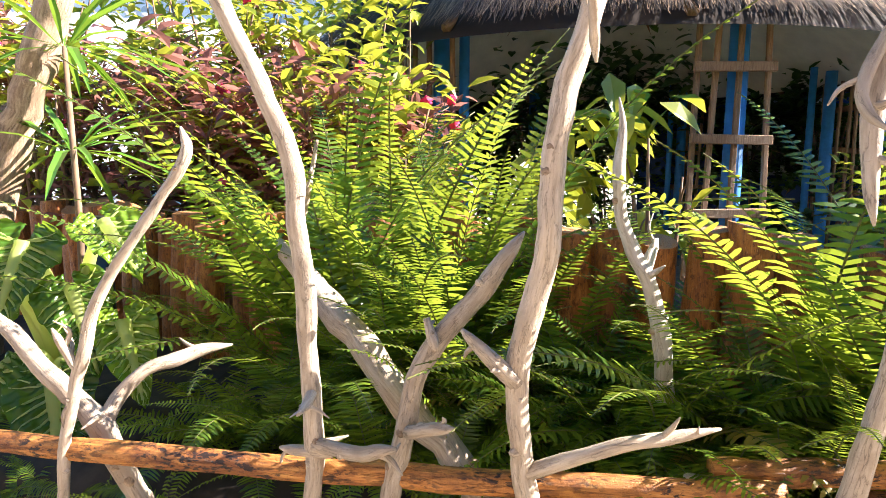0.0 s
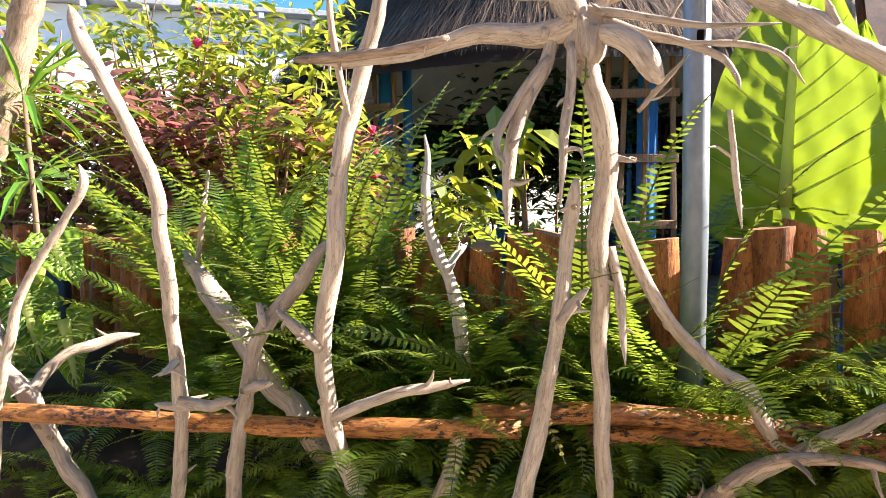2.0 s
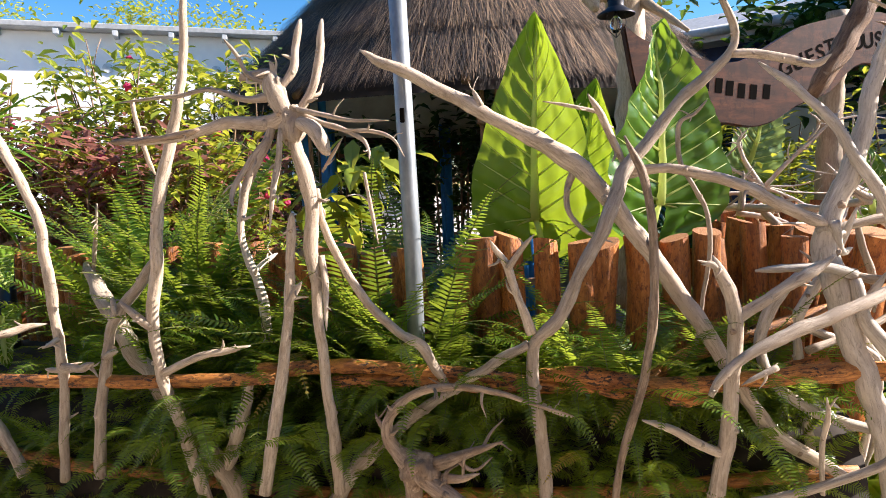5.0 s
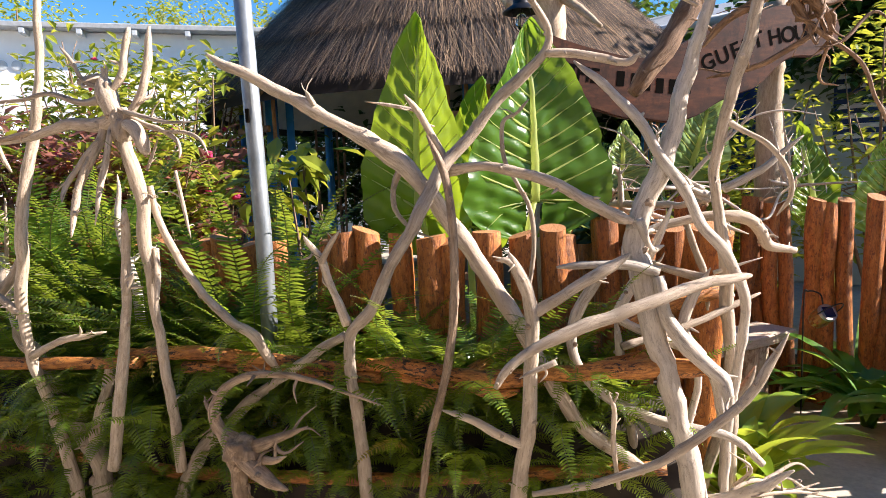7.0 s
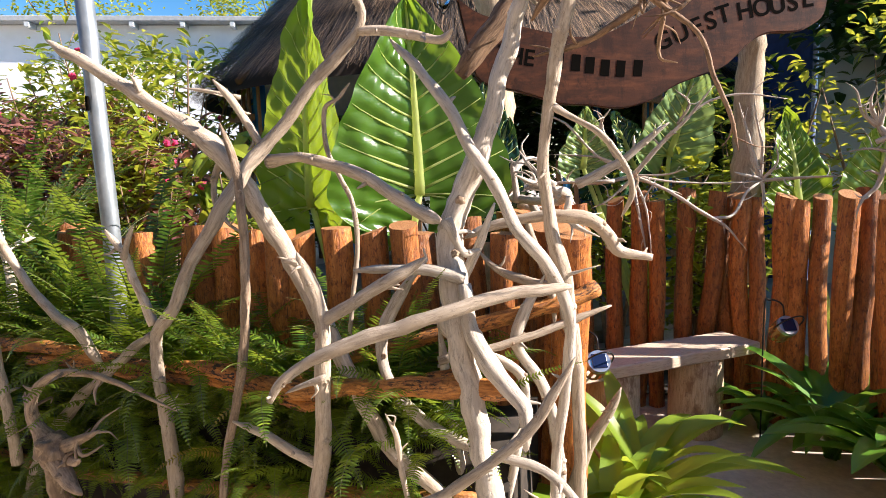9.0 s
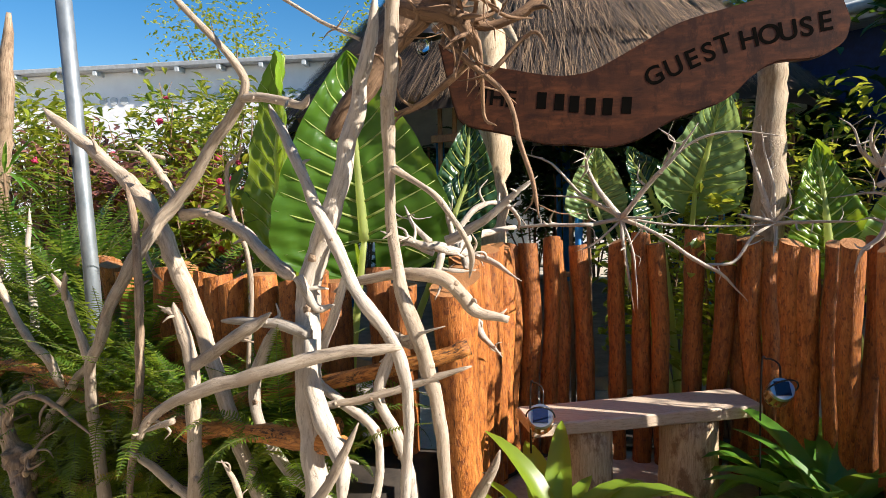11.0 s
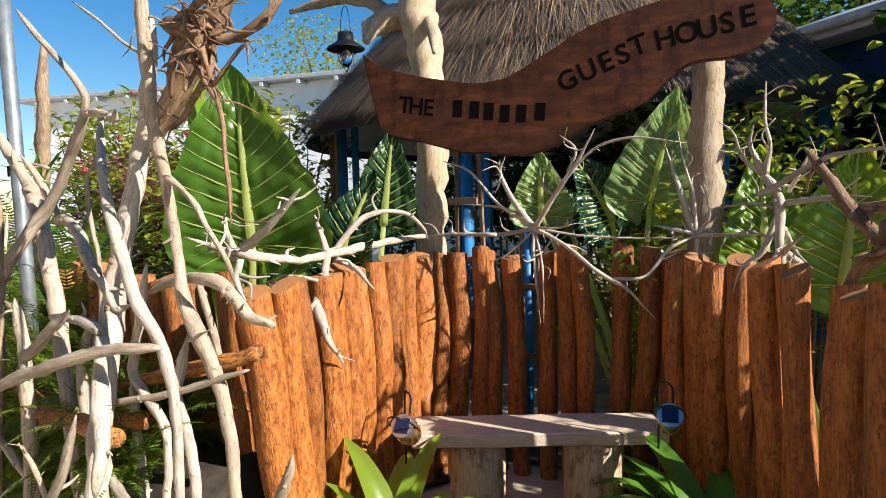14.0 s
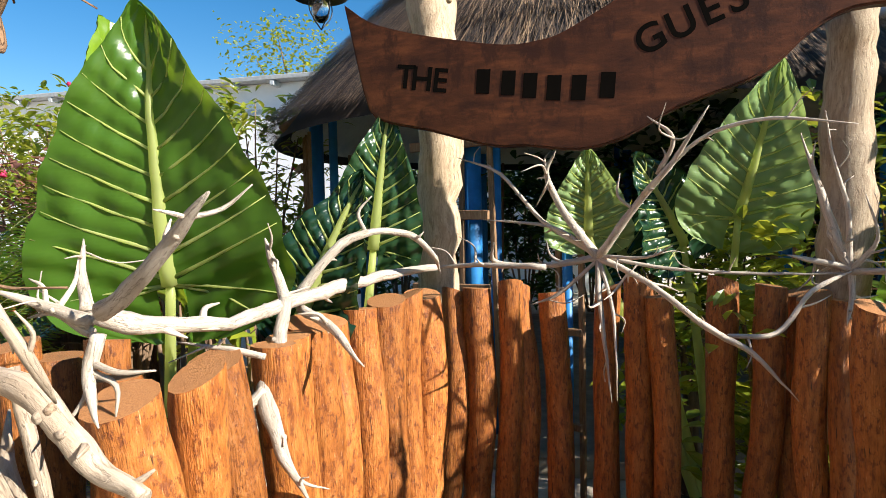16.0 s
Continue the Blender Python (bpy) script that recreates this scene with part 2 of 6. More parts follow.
M_FERN = leaf_material("fern_frond", (0.026, 0.070, 0.010), (0.095, 0.185, 0.022), (0.44, 0.54, 0.045), 0.22)
M_FERN_OLD = leaf_material("yellowing_fern_frond", (0.17, 0.14, 0.02), (0.36, 0.27, 0.04), (0.55, 0.40, 0.05), 0.5)
M_FERN_STEM = plain("fern_stem", (0.12, 0.13, 0.03), 0.6)
M_LEAF = leaf_material("shrub_leaf", (0.06, 0.13, 0.014), (0.24, 0.31, 0.030), (0.66, 0.64, 0.06), 0.30)
M_EAR_PALE = leaf_material("quilted_pale_blade", (0.15, 0.27, 0.09), (0.30, 0.43, 0.17), (0.45, 0.6, 0.16), 0.28, share=0.35, per="object")
M_LEAF_DARK = leaf_material("dark_tree_leaf", (0.018, 0.05, 0.010), (0.045, 0.10, 0.016), (0.14, 0.24, 0.02), 0.4, share=0.3)
M_LEAF_RED = leaf_material("maroon_leaf", (0.09, 0.036, 0.036), (0.30, 0.145, 0.125), (0.56, 0.24, 0.18), 0.16)
M_FLOWER = leaf_material("pink_flower", (0.50, 0.03, 0.10), (0.72, 0.06, 0.20), (0.8, 0.1, 0.2), 0.6)
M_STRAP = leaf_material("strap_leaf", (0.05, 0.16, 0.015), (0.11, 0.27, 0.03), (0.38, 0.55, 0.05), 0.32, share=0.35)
# lit copy of the strap leaf: sunlight is put into its colours
M_STRAP_SUNLIT = leaf_material("strap_leaf_painted_sunlit", (0.12, 0.24, 0.02), (0.24, 0.36, 0.03), (0.60, 0.68, 0.06), 0.35, share=0.45)
M_EAR = leaf_material("elephant_ear_blade", (0.035, 0.11, 0.010), (0.085, 0.19, 0.022), (0.32, 0.47, 0.03), 0.26, share=0.40, per="object")
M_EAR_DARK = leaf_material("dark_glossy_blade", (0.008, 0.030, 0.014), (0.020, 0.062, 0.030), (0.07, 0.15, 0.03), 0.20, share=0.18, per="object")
M_EAR_YELLOW = leaf_material("bright_green_blade", (0.06, 0.16, 0.014), (0.14, 0.28, 0.02), (0.44, 0.56, 0.03), 0.30, share=0.36, per="object")
M_VEIN = leaf_material("pale_leaf_rib", (0.50, 0.58, 0.18), (0.62, 0.68, 0.26), (0.90, 0.95, 0.45), 0.4, share=0.65)
M_STEM = plain("woody_stem", (0.19, 0.12, 0.07), 0.8, 0, 0.3)


# ---- mesh helpers ----
def mesh_from(bm, name, mats, smooth=True):
    me = bpy.data.meshes.new(name)
    bm.to_mesh(me)
    bm.free()
    for k in mats:
        me.materials.append(k)
    if smooth:
        me.polygons.foreach_set("use_smooth", [True] * len(me.polygons))
    return me


def part(name, bm, mat, parent, label="", smooth=True):
    ob = new(name, mesh_from(bm, name, mat if isinstance(mat, (list, tuple)) else [mat], smooth) if isinstance(bm, bmesh.types.BMesh) else bm)
    ob.parent = parent
    if label:
        ob["label"] = label
    return ob


def empty(name, at, label, category, group="", kind="", turn=0.0):
    ob = new(name)
    ob.empty_display_size = 0.1
    ob.matrix_basis = pose(*at, 0, 0, turn)
    return tagged(ob, label, category, group, kind)


def box(bm, size, m=Matrix(), bevel=0.004):
    r = bmesh.ops.create_cube(bm, size=1.0, matrix=m @ Matrix.Diagonal((*size, 1)))
    vs = r["verts"]
    if bevel:
        es = list({e for v in vs for e in v.link_edges})
        bmesh.ops.bevel(bm, geom=es, offset=min(bevel, 0.3 * min(size)), segments=1, affect="EDGES")
    return bm


def boxed(size, m=Matrix(), bevel=0.004):
    return box(bmesh.new(), size, m, bevel)


def spline(pts, steps):
    """Catmull-Rom through points of any length."""
    p = [np.array(q, float) for q in pts]
    if len(p) == 2:
        return [p[0] + (p[1] - p[0]) * i / steps for i in range(steps + 1)]
    p = [2 * p[0] - p[1]] + p + [2 * p[-1] - p[-2]]
    out = []
    for i in range(1, len(p) - 2):
        a, b_, c, d = p[i - 1:i + 3]
        for s in range(steps):
            t = s / steps
            out.append(0.5 * (2 * b_ + (c - a) * t + (2 * a - 5 * b_ + 4 * c - d) * t * t + (3 * b_ - a - 3 * c + d) * t ** 3))
    out.append(p[-2])
    return out


def tube(bm, line, sides=8, rough=0.0, seed=0.0, cap=True, upright=False):
    """A tube along rows (x, y, z, radius), its skin uneven by the share rough."""
    pts = [Vector(q[:3]) for q in line]
    up, rings, run = None, [], seed * 0.37
    lay = bm.verts.layers.float_vector.get("grain") or bm.verts.layers.float_vector.new("grain")
    for i, q in enumerate(line):
        d = (pts[min(i + 1, len(pts) - 1)] - pts[max(i - 1, 0)]).normalized()
        if upright:
            d = Vector((0, 0, 1))
        if up is None:
            up = d.orthogonal().normalized()
        up = (up - d * up.dot(d)).normalized()
        side = d.cross(up)
        ring = []
        for k in range(sides):
            a = 2 * math.pi * k / sides
            w = up * math.cos(a) + side * math.sin(a)
            r = max(q[3], 0.0012)
            if rough:
                s = pts[i] * 9 + w * 1.1 + Vector((seed, 0, 0))
                r *= 1 + rough * noise.noise(s) + 0.5 * rough * noise.noise(s * 3.1)
            v = bm.verts.new(pts[i] + w * r)
            v[lay] = (r * math.cos(a), r * math.sin(a), run + pts[0].x)
            ring.append(v)
        rings.append(ring)
        if i + 1 < len(pts):
            run += (pts[i + 1] - pts[i]).length
    for a, b_ in zip(rings, rings[1:]):
        for k in range(sides):
            bm.faces.new((a[k], a[(k + 1) % sides], b_[(k + 1) % sides], b_[k]))
    if cap:
        bm.faces.new(rings[0][::-1])
        bm.faces.new(rings[-1])
    return bm


GROUND = 0.05


WOODS = {}


def driftwood(name, label, category, group, mat, stem, slim=0.8):
    """A piece of wood along rows (x, y, z, radius); limb() adds what grows from it."""
    root = new(name)
    WOODS[root] = [None, mat, slim, category, 0]
    limb(root, stem)
    return tagged(root, label, category, group)


def limb(root, rows):
    origin, mat, slim, category, i = WOODS[root]
    WOODS[root][4] += 1
    wander = 0.11 * float(np.mean([q[3] for q in rows]))
    line = spline(rows, 5)
    for q in line:
        s = Vector(q[:3]) * 14
        q[:3] += np.array([noise.noise(s), noise.noise(s + Vector((31, 0, 0))), noise.noise(s + Vector((0, 57, 0)))]) * wander * 2.0
        q[3] *= slim * (1 + 0.14 * noise.noise(s * 1.7))
    loose = category in ("root", "branch")
    if loose:
        tip_last = i > 0 or rows[0][2] < rows[-1][2]
        for j, k in enumerate((0.35, 0.7, 0.88)):
            line[-1 - j if tip_last else j][3] *= k
    if i == 0:
        origin = Vector(min(line, key=lambda q: q[2])[:3])
        WOODS[root][0] = origin
        root.location = origin
    for q in line:
        q[:3] -= np.array(origin)
    bm = tube(bmesh.new(), line, 12 if rows[0][3] > 0.012 or i == 0 else 8, 0.17, i * 3.7)
    part("stem" if i == 0 else "limb", bm, mat, root)
    rk = random.Random(int(977 * abs(rows[0][0])) + 31 * i)
    if loose and len(line) > 8:
        for k in range(4 if i == 0 else 1):
            q = line[rk.randint(3, len(line) - 4)]
            out = Vector((rk.gauss(0, 1), -abs(rk.gauss(0.6, 0.6)), rk.gauss(0.2, 0.4))).normalized()
            c0, r0 = Vector(q[:3]), q[3]
            bm = tube(bmesh.new(), [(*(c0 + out * r0 * 0.5), r0 * 0.62), (*(c0 + out * r0 * 0.95), r0 * 0.46), (*(c0 + out * r0 * rk.uniform(1.08, 1.35)), r0 * 0.30)], 9, 0.3, k)
            part("knot", bm, M_DRIFT_BROWN if k % 2 else mat, root, "dark knot" if k % 2 else "")
        for k in range((6 if i == 0 else 3) if category == "root" else 2):
            j = rk.randint(2, len(line) - 3)
            d = (Vector(line[j + 1][:3]) - Vector(line[j - 1][:3])).normalized()
            side = (d * rk.uniform(0.2, 1.1) + Vector((rk.gauss(0, 1), rk.gauss(0, 1), rk.gauss(0.2, 1))).normalized()).normalized()
            ln = rk.uniform(0.03, 0.13) if category == "root" else rk.uniform(0.02, 0.07)
            c0, r0 = Vector(line[j][:3]), min(line[j][3] * 0.42, 0.006)
            bend = side.orthogonal() * ln * rk.uniform(-0.25, 0.25)
            part("twig", tube(bmesh.new(), spline([(*c0, r0 * 1.3), (*(c0 + side * ln * 0.5 + bend), r0), (*(c0 + side * ln), r0 * 0.3)], 4), 6, 0.2, k), mat, root)


def burl(root, at, size, mat, seed):
    """A knotted swelling on a piece of driftwood."""
    bm = bmesh.new()
    bmesh.ops.create_icosphere(bm, subdivisions=4, radius=1.0)
    lay = bm.verts.layers.float_vector.new("grain")
    for v in bm.verts:
        v[lay] = v.co * 0.05
        v.co *= 1 + 0.35 * noise.noise(v.co * 1.6 + Vector((seed, 0, 0))) + 0.14 * noise.noise(v.co * 4 + Vector((0, seed, 0)))
        v.co = Vector((v.co.x * size[0], v.co.y * size[1], v.co.z * size[2])) + Vector(at) - WOODS[root][0]
    part("burl", bm, mat, root, "knotted burl")


# ---- ground and house behind ----
bm = bmesh.new()
N = 60
grid = {}
for i in range(N + 1):
    for j in range(N + 1):
        x, y = (i / N - 0.5), (j / N - 0.5)
        x, y = math.copysign(abs(x * 2) ** 3, x) * 300 + x * 24 + 1.5, math.copysign(abs(y * 2) ** 3, y) * 300 + y * 24 + 2
        grid[i, j] = bm.verts.new((x, y, GROUND + 0.012 * noise.noise(Vector((x, y, 0)) * 1.7)))
for i in range(N):
    for j in range(N):
        bm.faces.new((grid[i, j], grid[i + 1, j], grid[i + 1, j + 1], grid[i, j + 1]))
tagged(new("ground", mesh_from(bm, "ground", [M_SAND])), "pale sandy ground", "ground", kind="structure")

# planter soil behind the screen, banked up towards the logs
def planter_back(x):
    return float(np.interp(x, [-3.2, -2.6, -1.42, -0.05, 0.84, 1.42, 2.0, 2.4], [2.5, 2.27, 1.86, 1.38, 1.07, 1.02, 1.13, 1.24]))


bm = bmesh.new()
rows_ = []
for i in range(57):
    x = -3.2 + 5.6 * i / 56
    back = planter_back(x) - 0.02
    prof = [(0.66, GROUND - 0.03), (0.70, 0.13), (0.75, 0.30), (0.80, 0.46), (0.86, 0.56), (0.92, 0.60), (max(back, 0.95), 0.62), (max(back, 0.95), GROUND - 0.03)]
    rows_.append([bm.verts.new((x, y, z + 0.03 * noise.noise(Vector((x * 5, y * 5, z * 5))))) for y, z in prof])
for a, b_ in zip(rows_, rows_[1:]):
    for k in range(7):
        bm.faces.new((a[k], b_[k], b_[k + 1], a[k + 1]))
bm.faces.new(rows_[0])
bm.faces.new(rows_[-1][::-1])
bmesh.ops.recalc_face_normals(bm, faces=bm.faces)
tagged(new("planter_soil", mesh_from(bm, "planter_soil", [M_SOIL])), "dark damp planter soil under the ferns", "soil", kind="structure")


def long_wall(a, b_, z0, z1, thick, name, mat, label):
    d = Vector((b_[0] - a[0], b_[1] - a[1], 0))
    m = Matrix.Translation(((a[0] + b_[0]) / 2, (a[1] + b_[1]) / 2, (z0 + z1) / 2)) @ Matrix.Rotation(math.atan2(d.y, d.x), 4, "Z")
    ob = new(name, mesh_from(boxed((d.length, thick, z1 - z0), m, 0.02), name, [mat], False))
    return tagged(ob, label, "wall", kind="structure"), m, d.length


HOUSE_A, HOUSE_B, HOUSE_TOP = (-14.0, 4.65), (-1.0, 11.65), 4.30
wall_house, m_house, len_house = long_wall(HOUSE_A, HOUSE_B, GROUND, HOUSE_TOP - 0.05, 0.25, "wall_house", M_WALL, "white plastered house wall with round vents")
bm = boxed((len_house + 0.5, 0.6, 0.09), m_house @ Matrix.Translation((0, -0.12, (HOUSE_TOP - GROUND) / 2 + 0.02)), 0.01)
part("roof_edge", bm, M_ROOF_EDGE, wall_house, "grey metal roof edge", False)
for i in range(17):
    bm = boxed((0.09, 0.34, 0.10), m_house @ Matrix.Translation((-len_house / 2 + 0.4 + i * 0.88, -0.24, (HOUSE_TOP - GROUND) / 2 - 0.08)), 0.01)
    part("rafter_end", bm, M_GREY_PAINT, wall_house, "", False)
for i in range(6):
    for j in range(3):
        bm = bmesh.new()
        bmesh.ops.create_cone(bm, cap_ends=True, segments=14, radius1=0.085, radius2=0.085, depth=0.03,
                              matrix=m_house @ Matrix.Translation((-4.6 + i * 2.0 + j * 0.23, -0.13, (HOUSE_TOP - GROUND) / 2 - 0.62)) @ Matrix.Rotation(radians(90), 4, "X"))
        part("round_vent", bm, M_GREY_PAINT, wall_house, "", False)
# buildings to the east: dark blue, then pale green with louvres, under one pale eave
wall_blue, m_blue, len_blue = long_wall((1.4, 8.75), (4.2, 7.2), GROUND, 3.1, 0.2, "wall_blue_house", M_BLUE_DARK, "dark blue wall of the neighbouring house")
wall_green, m_green, len_green = long_wall((4.25, 7.17), (9.0, 4.6), GROUND, 3.1, 0.2, "wall_green_house", M_PALE_GREEN, "pale green wall of the neighbouring house with louvres")
for w_, m_, ln_ in ((wall_blue, m_blue, len_blue), (wall_green, m_green, len_green)):
    part("eave_board", boxed((ln_ + 0.3, 0.5, 0.14), m_ @ Matrix.Translation((0, -0.25, 1.55)), 0.01), M_GREY_PAINT, w_, "pale green-grey eave board", False)
    part("gutter", tube(bmesh.new(), [(*(m_ @ Vector((s * (ln_ / 2 + 0.15), -0.53, 1.60))), 0.06) for s in (-1, 1)], 10), M_GREY_PAINT, w_, "pale round gutter")
    part("roof_sheet", boxed((ln_ + 0.4, 1.4, 0.05), m_ @ Matrix.Translation((0, 0.2, 1.85)) @ pose(0, 0, 0, 20), 0.01), M_ROOF_EDGE, w_, "pale corrugated roof sheet", False)
win = part("louvre_window", boxed((1.0, 0.06, 0.9), m_green @ Matrix.Translation((-1.55, -0.1, 0.55)), 0.01), M_BLUE_DARK, wall_green, "dark window with white louvres", False)
for k in range(8):
    part("louvre", boxed((0.92, 0.03, 0.05), m_green @ Matrix.Translation((-1.55, -0.145, 0.16 + 0.11 * k)) @ pose(0, 0, 0, 35), 0.003), M_WALL, win, "", False)
win = part("window_frame", boxed((0.8, 0.06, 0.9), m_blue @ Matrix.Translation((0.2, -0.1, 0.1)), 0.01), M_GREY_PAINT, wall_blue, "white framed window", False)
for k in (-1, 1):
    part("pane", boxed((0.33, 0.03, 0.78), m_blue @ Matrix.Translation((0.2 + 0.19 * k, -0.125, 0.1)), 0.003), M_BLACK, win, "dark glass pane", False)

# unseen wall added across the lane to block skylight; dark garden soil behind fences
long_wall((-9.0, -2.45), (11.0, -2.45), GROUND, 4.4, 0.25, "wall_south", M_WALL_TAN, "plain tan wall added unseen across the lane to block sky light")
bm = bmesh.new()
prev = None
for x in [-9 + 0.25 * i for i in range(73)]:
    y0 = float(np.interp(x, [-9, -2.6, -1.42, -0.05, 0.84, 1.42, 2.02, 2.04, 2.2, 2.94, 3.2, 3.45, 3.72, 4.0, 4.62, 5.5, 9], [2.6, 2.33, 1.93, 1.46, 1.15, 1.11, 1.25, 2.5, 2.76, 2.94, 2.92, 2.75, 2.46, 2.13, 1.42, 0.55, 0.5]))
    row = [bm.verts.new((x, y0 + (0.15 * noise.noise(Vector((x, 3, 0))) + 1.3) * k / 6, GROUND + 0.025 - 0.005 * k)) for k in range(7)]
    if prev:
        for k in range(6):
            bm.faces.new((prev[k], row[k], row[k + 1], prev[k + 1]))
    prev = row
tagged(new("garden_soil", mesh_from(bm, "garden_soil", [M_SOIL])), "dark garden soil with leaf litter", "soil", kind="structure")

# ---- log fences ----
LOG_MESHES = []
for k in range(8):
    bm = bmesh.new()
    line = []
    for i in range(31):
        z = i / 30
        knot = 0.13 * max(0.0, 1 - abs(z - (0.3 + 0.08 * k)) * 12) + 0.07 * max(0.0, 1 - abs(z - (0.85 - 0.09 * k)) * 16)
        line.append((0.26 * noise.noise(Vector((k * 7, z * 2.2, 1))), 0.26 * noise.noise(Vector((k * 7, z * 2.2, 9))), z, 0.5 * (1 + 0.13 * noise.noise(Vector((k * 5, z * 4, 0))) + 0.5 * knot)))
    tube(bm, line, 14, 0.0, 0, True, True)
    for v in bm.verts:
        q = 0.06 * noise.noise(Vector((v.co.x * 2.5, v.co.y * 2.5, v.co.z * 2.5 + k * 9)))
        q += 0.035 * noise.noise(Vector((v.co.x * 7, v.co.y * 7, v.co.z * 16 + k * 9)))
        v.co.x *= 1 + q
        v.co.y *= 1 + q
    top = max(bm.faces, key=lambda fc: fc.calc_center_median().z)
    slope = random.uniform(-0.012, 0.012)
    for v in top.verts:
        v.co.z += slope * v.co.x * 4
    rim = bmesh.ops.inset_region(bm, faces=[top], thickness=0.05, depth=0.004)
    top.material_index = 1
    for fc in rim["faces"]:
        fc.material_index = 1
    me = mesh_from(bm, "log", [M_LOG, M_LOG_END])
    for pl in me.polygons:
        if abs(pl.normal.z) > 0.7:
            pl.use_smooth = False
    LOG_MESHES.append(me)


def log_fence(label, line, step, dia, top, lean=1.6, gap=0.0, slant=None, uneven=0.03):
    """A row of upright logs along a line of plan points."""
    root = empty("log_fence", (*line[0], GROUND), label, "fence", "fences of upright logs")
    rnd = random.Random(len(line) + int(100 * line[0][0]))
    at, todo = 0.0, []
    for a, b_ in zip(line, line[1:]):
        d = Vector((b_[0] - a[0], b_[1] - a[1]))
        while at < d.length:
            todo.append(Vector(a) + d.normalized() * at)
            at += step * rnd.uniform(0.88, 1.14) + (gap * rnd.uniform(0.4, 1.6) if gap else 0)
        at -= d.length
    for p in todo:
        h = top(p.x, p.y) - GROUND + rnd.uniform(-uneven, uneven)
        ob = new("log", rnd.choice(LOG_MESHES))
        w = dia * rnd.uniform(0.85, 1.12)
        ob.parent = root
        tip = Matrix.Rotation(radians(slant(p)[1]), 4, slant(p)[0]) if slant else Matrix()
        ob.matrix_basis = Matrix.Translation((p.x - line[0][0] + rnd.uniform(-0.012, 0.012), p.y - line[0][1] + rnd.uniform(-0.012, 0.012), -0.02)) @ tip @ pose(0, 0, 0, rnd.gauss(0, lean), rnd.gauss(0, lean), rnd.uniform(0, 360)) @ Matrix.Diagonal((w, w, h, 1))
    return root


log_fence("row of short orange-brown logs edging the fern planter", [(-2.6, 2.27), (-1.42, 1.86), (-0.05, 1.38), (0.84, 1.07), (1.42, 1.02), (2.0, 1.13), (2.36, 1.18)], 0.112, 0.104, lambda x, y: 1.20 + 0.02 * min(max(x, -1), 2))
log_fence("sunlit tight row of orange-brown logs beside the bench", [(2.47, 1.25), (2.36, 1.46), (2.22, 1.74), (2.13, 1.98), (2.07, 2.32)], 0.108, 0.116, lambda x, y: 1.245, 0.8, 0.0, lambda p: (Vector((0.9, 0.45, 0)), max(0.0, 9.0 - 11.0 * (p.y - 1.2))), 0.012)
log_fence("spaced row of reddish-brown logs behind the bench", [(2.05, 2.40), (2.22, 2.66), (2.94, 2.84), (3.10, 2.86)], 0.110, 0.100, lambda x, y: 1.23 + 0.04 * (x - 2.0), 2.0, 0.011)
log_fence("shaded tight row of dark reddish logs", [(3.18, 2.84), (3.43, 2.66), (3.70, 2.38), (3.98, 2.05), (4.15, 1.85), (4.62, 1.32), (5.5, 0.45)], 0.093, 0.092, lambda x, y: 1.265, 2.6, 0.004)
# driftwood pieces and rails: each limb is (x, y, z, radius) along its line

driftwood("rail_log", "long orange-brown debarked rail log with black bark remnants", "rail", "rails of the driftwood screen", M_RAIL, [(-1.7, 0.60, 0.80, 0.024), (-1.0, 0.62, 0.788, 0.025), (-0.4, 0.625, 0.782, 0.025), (0.1, 0.63, 0.785, 0.025), (0.5, 0.64, 0.80, 0.022)], 0.95)
wood_a = driftwood("driftwood_branch", "tall bleached driftwood branch with knots, fixed to the rail", "branch", "driftwood screen", M_DRIFT, [(-0.541, 0.600, 1.782, 0.0228), (-0.518, 0.598, 1.711, 0.0241), (-0.465, 0.596, 1.615, 0.0217), (-0.417, 0.595, 1.519, 0.0217), (-0.353, 0.593, 1.369, 0.0218), (-0.342, 0.591, 1.254, 0.0220), (-0.328, 0.593, 1.130, 0.0234), (-0.329, 0.598, 0.977, 0.0226), (-0.326, 0.604, 0.846, 0.0229), (-0.333, 0.609, 0.737, 0.0219), (-0.355, 0.615, 0.593, 0.0210), (-0.374, 0.620, 0.408, 0.0214)], 0.78)
limb(wood_a, [(-0.324, 0.600, 0.847, 0.0190), (-0.295, 0.600, 0.833, 0.0165), (-0.350, 0.600, 0.830, 0.0140), (-0.391, 0.600, 0.833, 0.0090)])
limb(wood_a, [(-0.324, 0.600, 0.847, 0.0165), (-0.228, 0.575, 0.845, 0.0185), (-0.157, 0.550, 0.873, 0.0120)])
limb(wood_a, [(-0.324, 0.600, 0.945, 0.0126), (-0.320, 0.560, 0.938, 0.0122), (-0.323, 0.520, 0.931, 0.0059)])
wood_la = driftwood("driftwood_branch", "thick grey driftwood log leaning among the ferns", "branch", "driftwood screen", M_DRIFT, [(-0.610, 1.120, 1.146, 0.0517), (-0.416, 0.974, 1.013, 0.0635), (-0.224, 0.829, 0.874, 0.0632), (-0.047, 0.751, 0.712, 0.0621), (0.091, 0.709, 0.593, 0.0608), (0.210, 0.671, 0.477, 0.0640), (0.284, 0.646, 0.359, 0.0697), (0.330, 0.620, 0.198, 0.0797)], 0.55)
limb(wood_la, [(0.358, 0.660, 0.809, 0.0269), (0.337, 0.653, 0.705, 0.0353), (0.294, 0.647, 0.577, 0.0439), (0.262, 0.640, 0.470, 0.0525)])
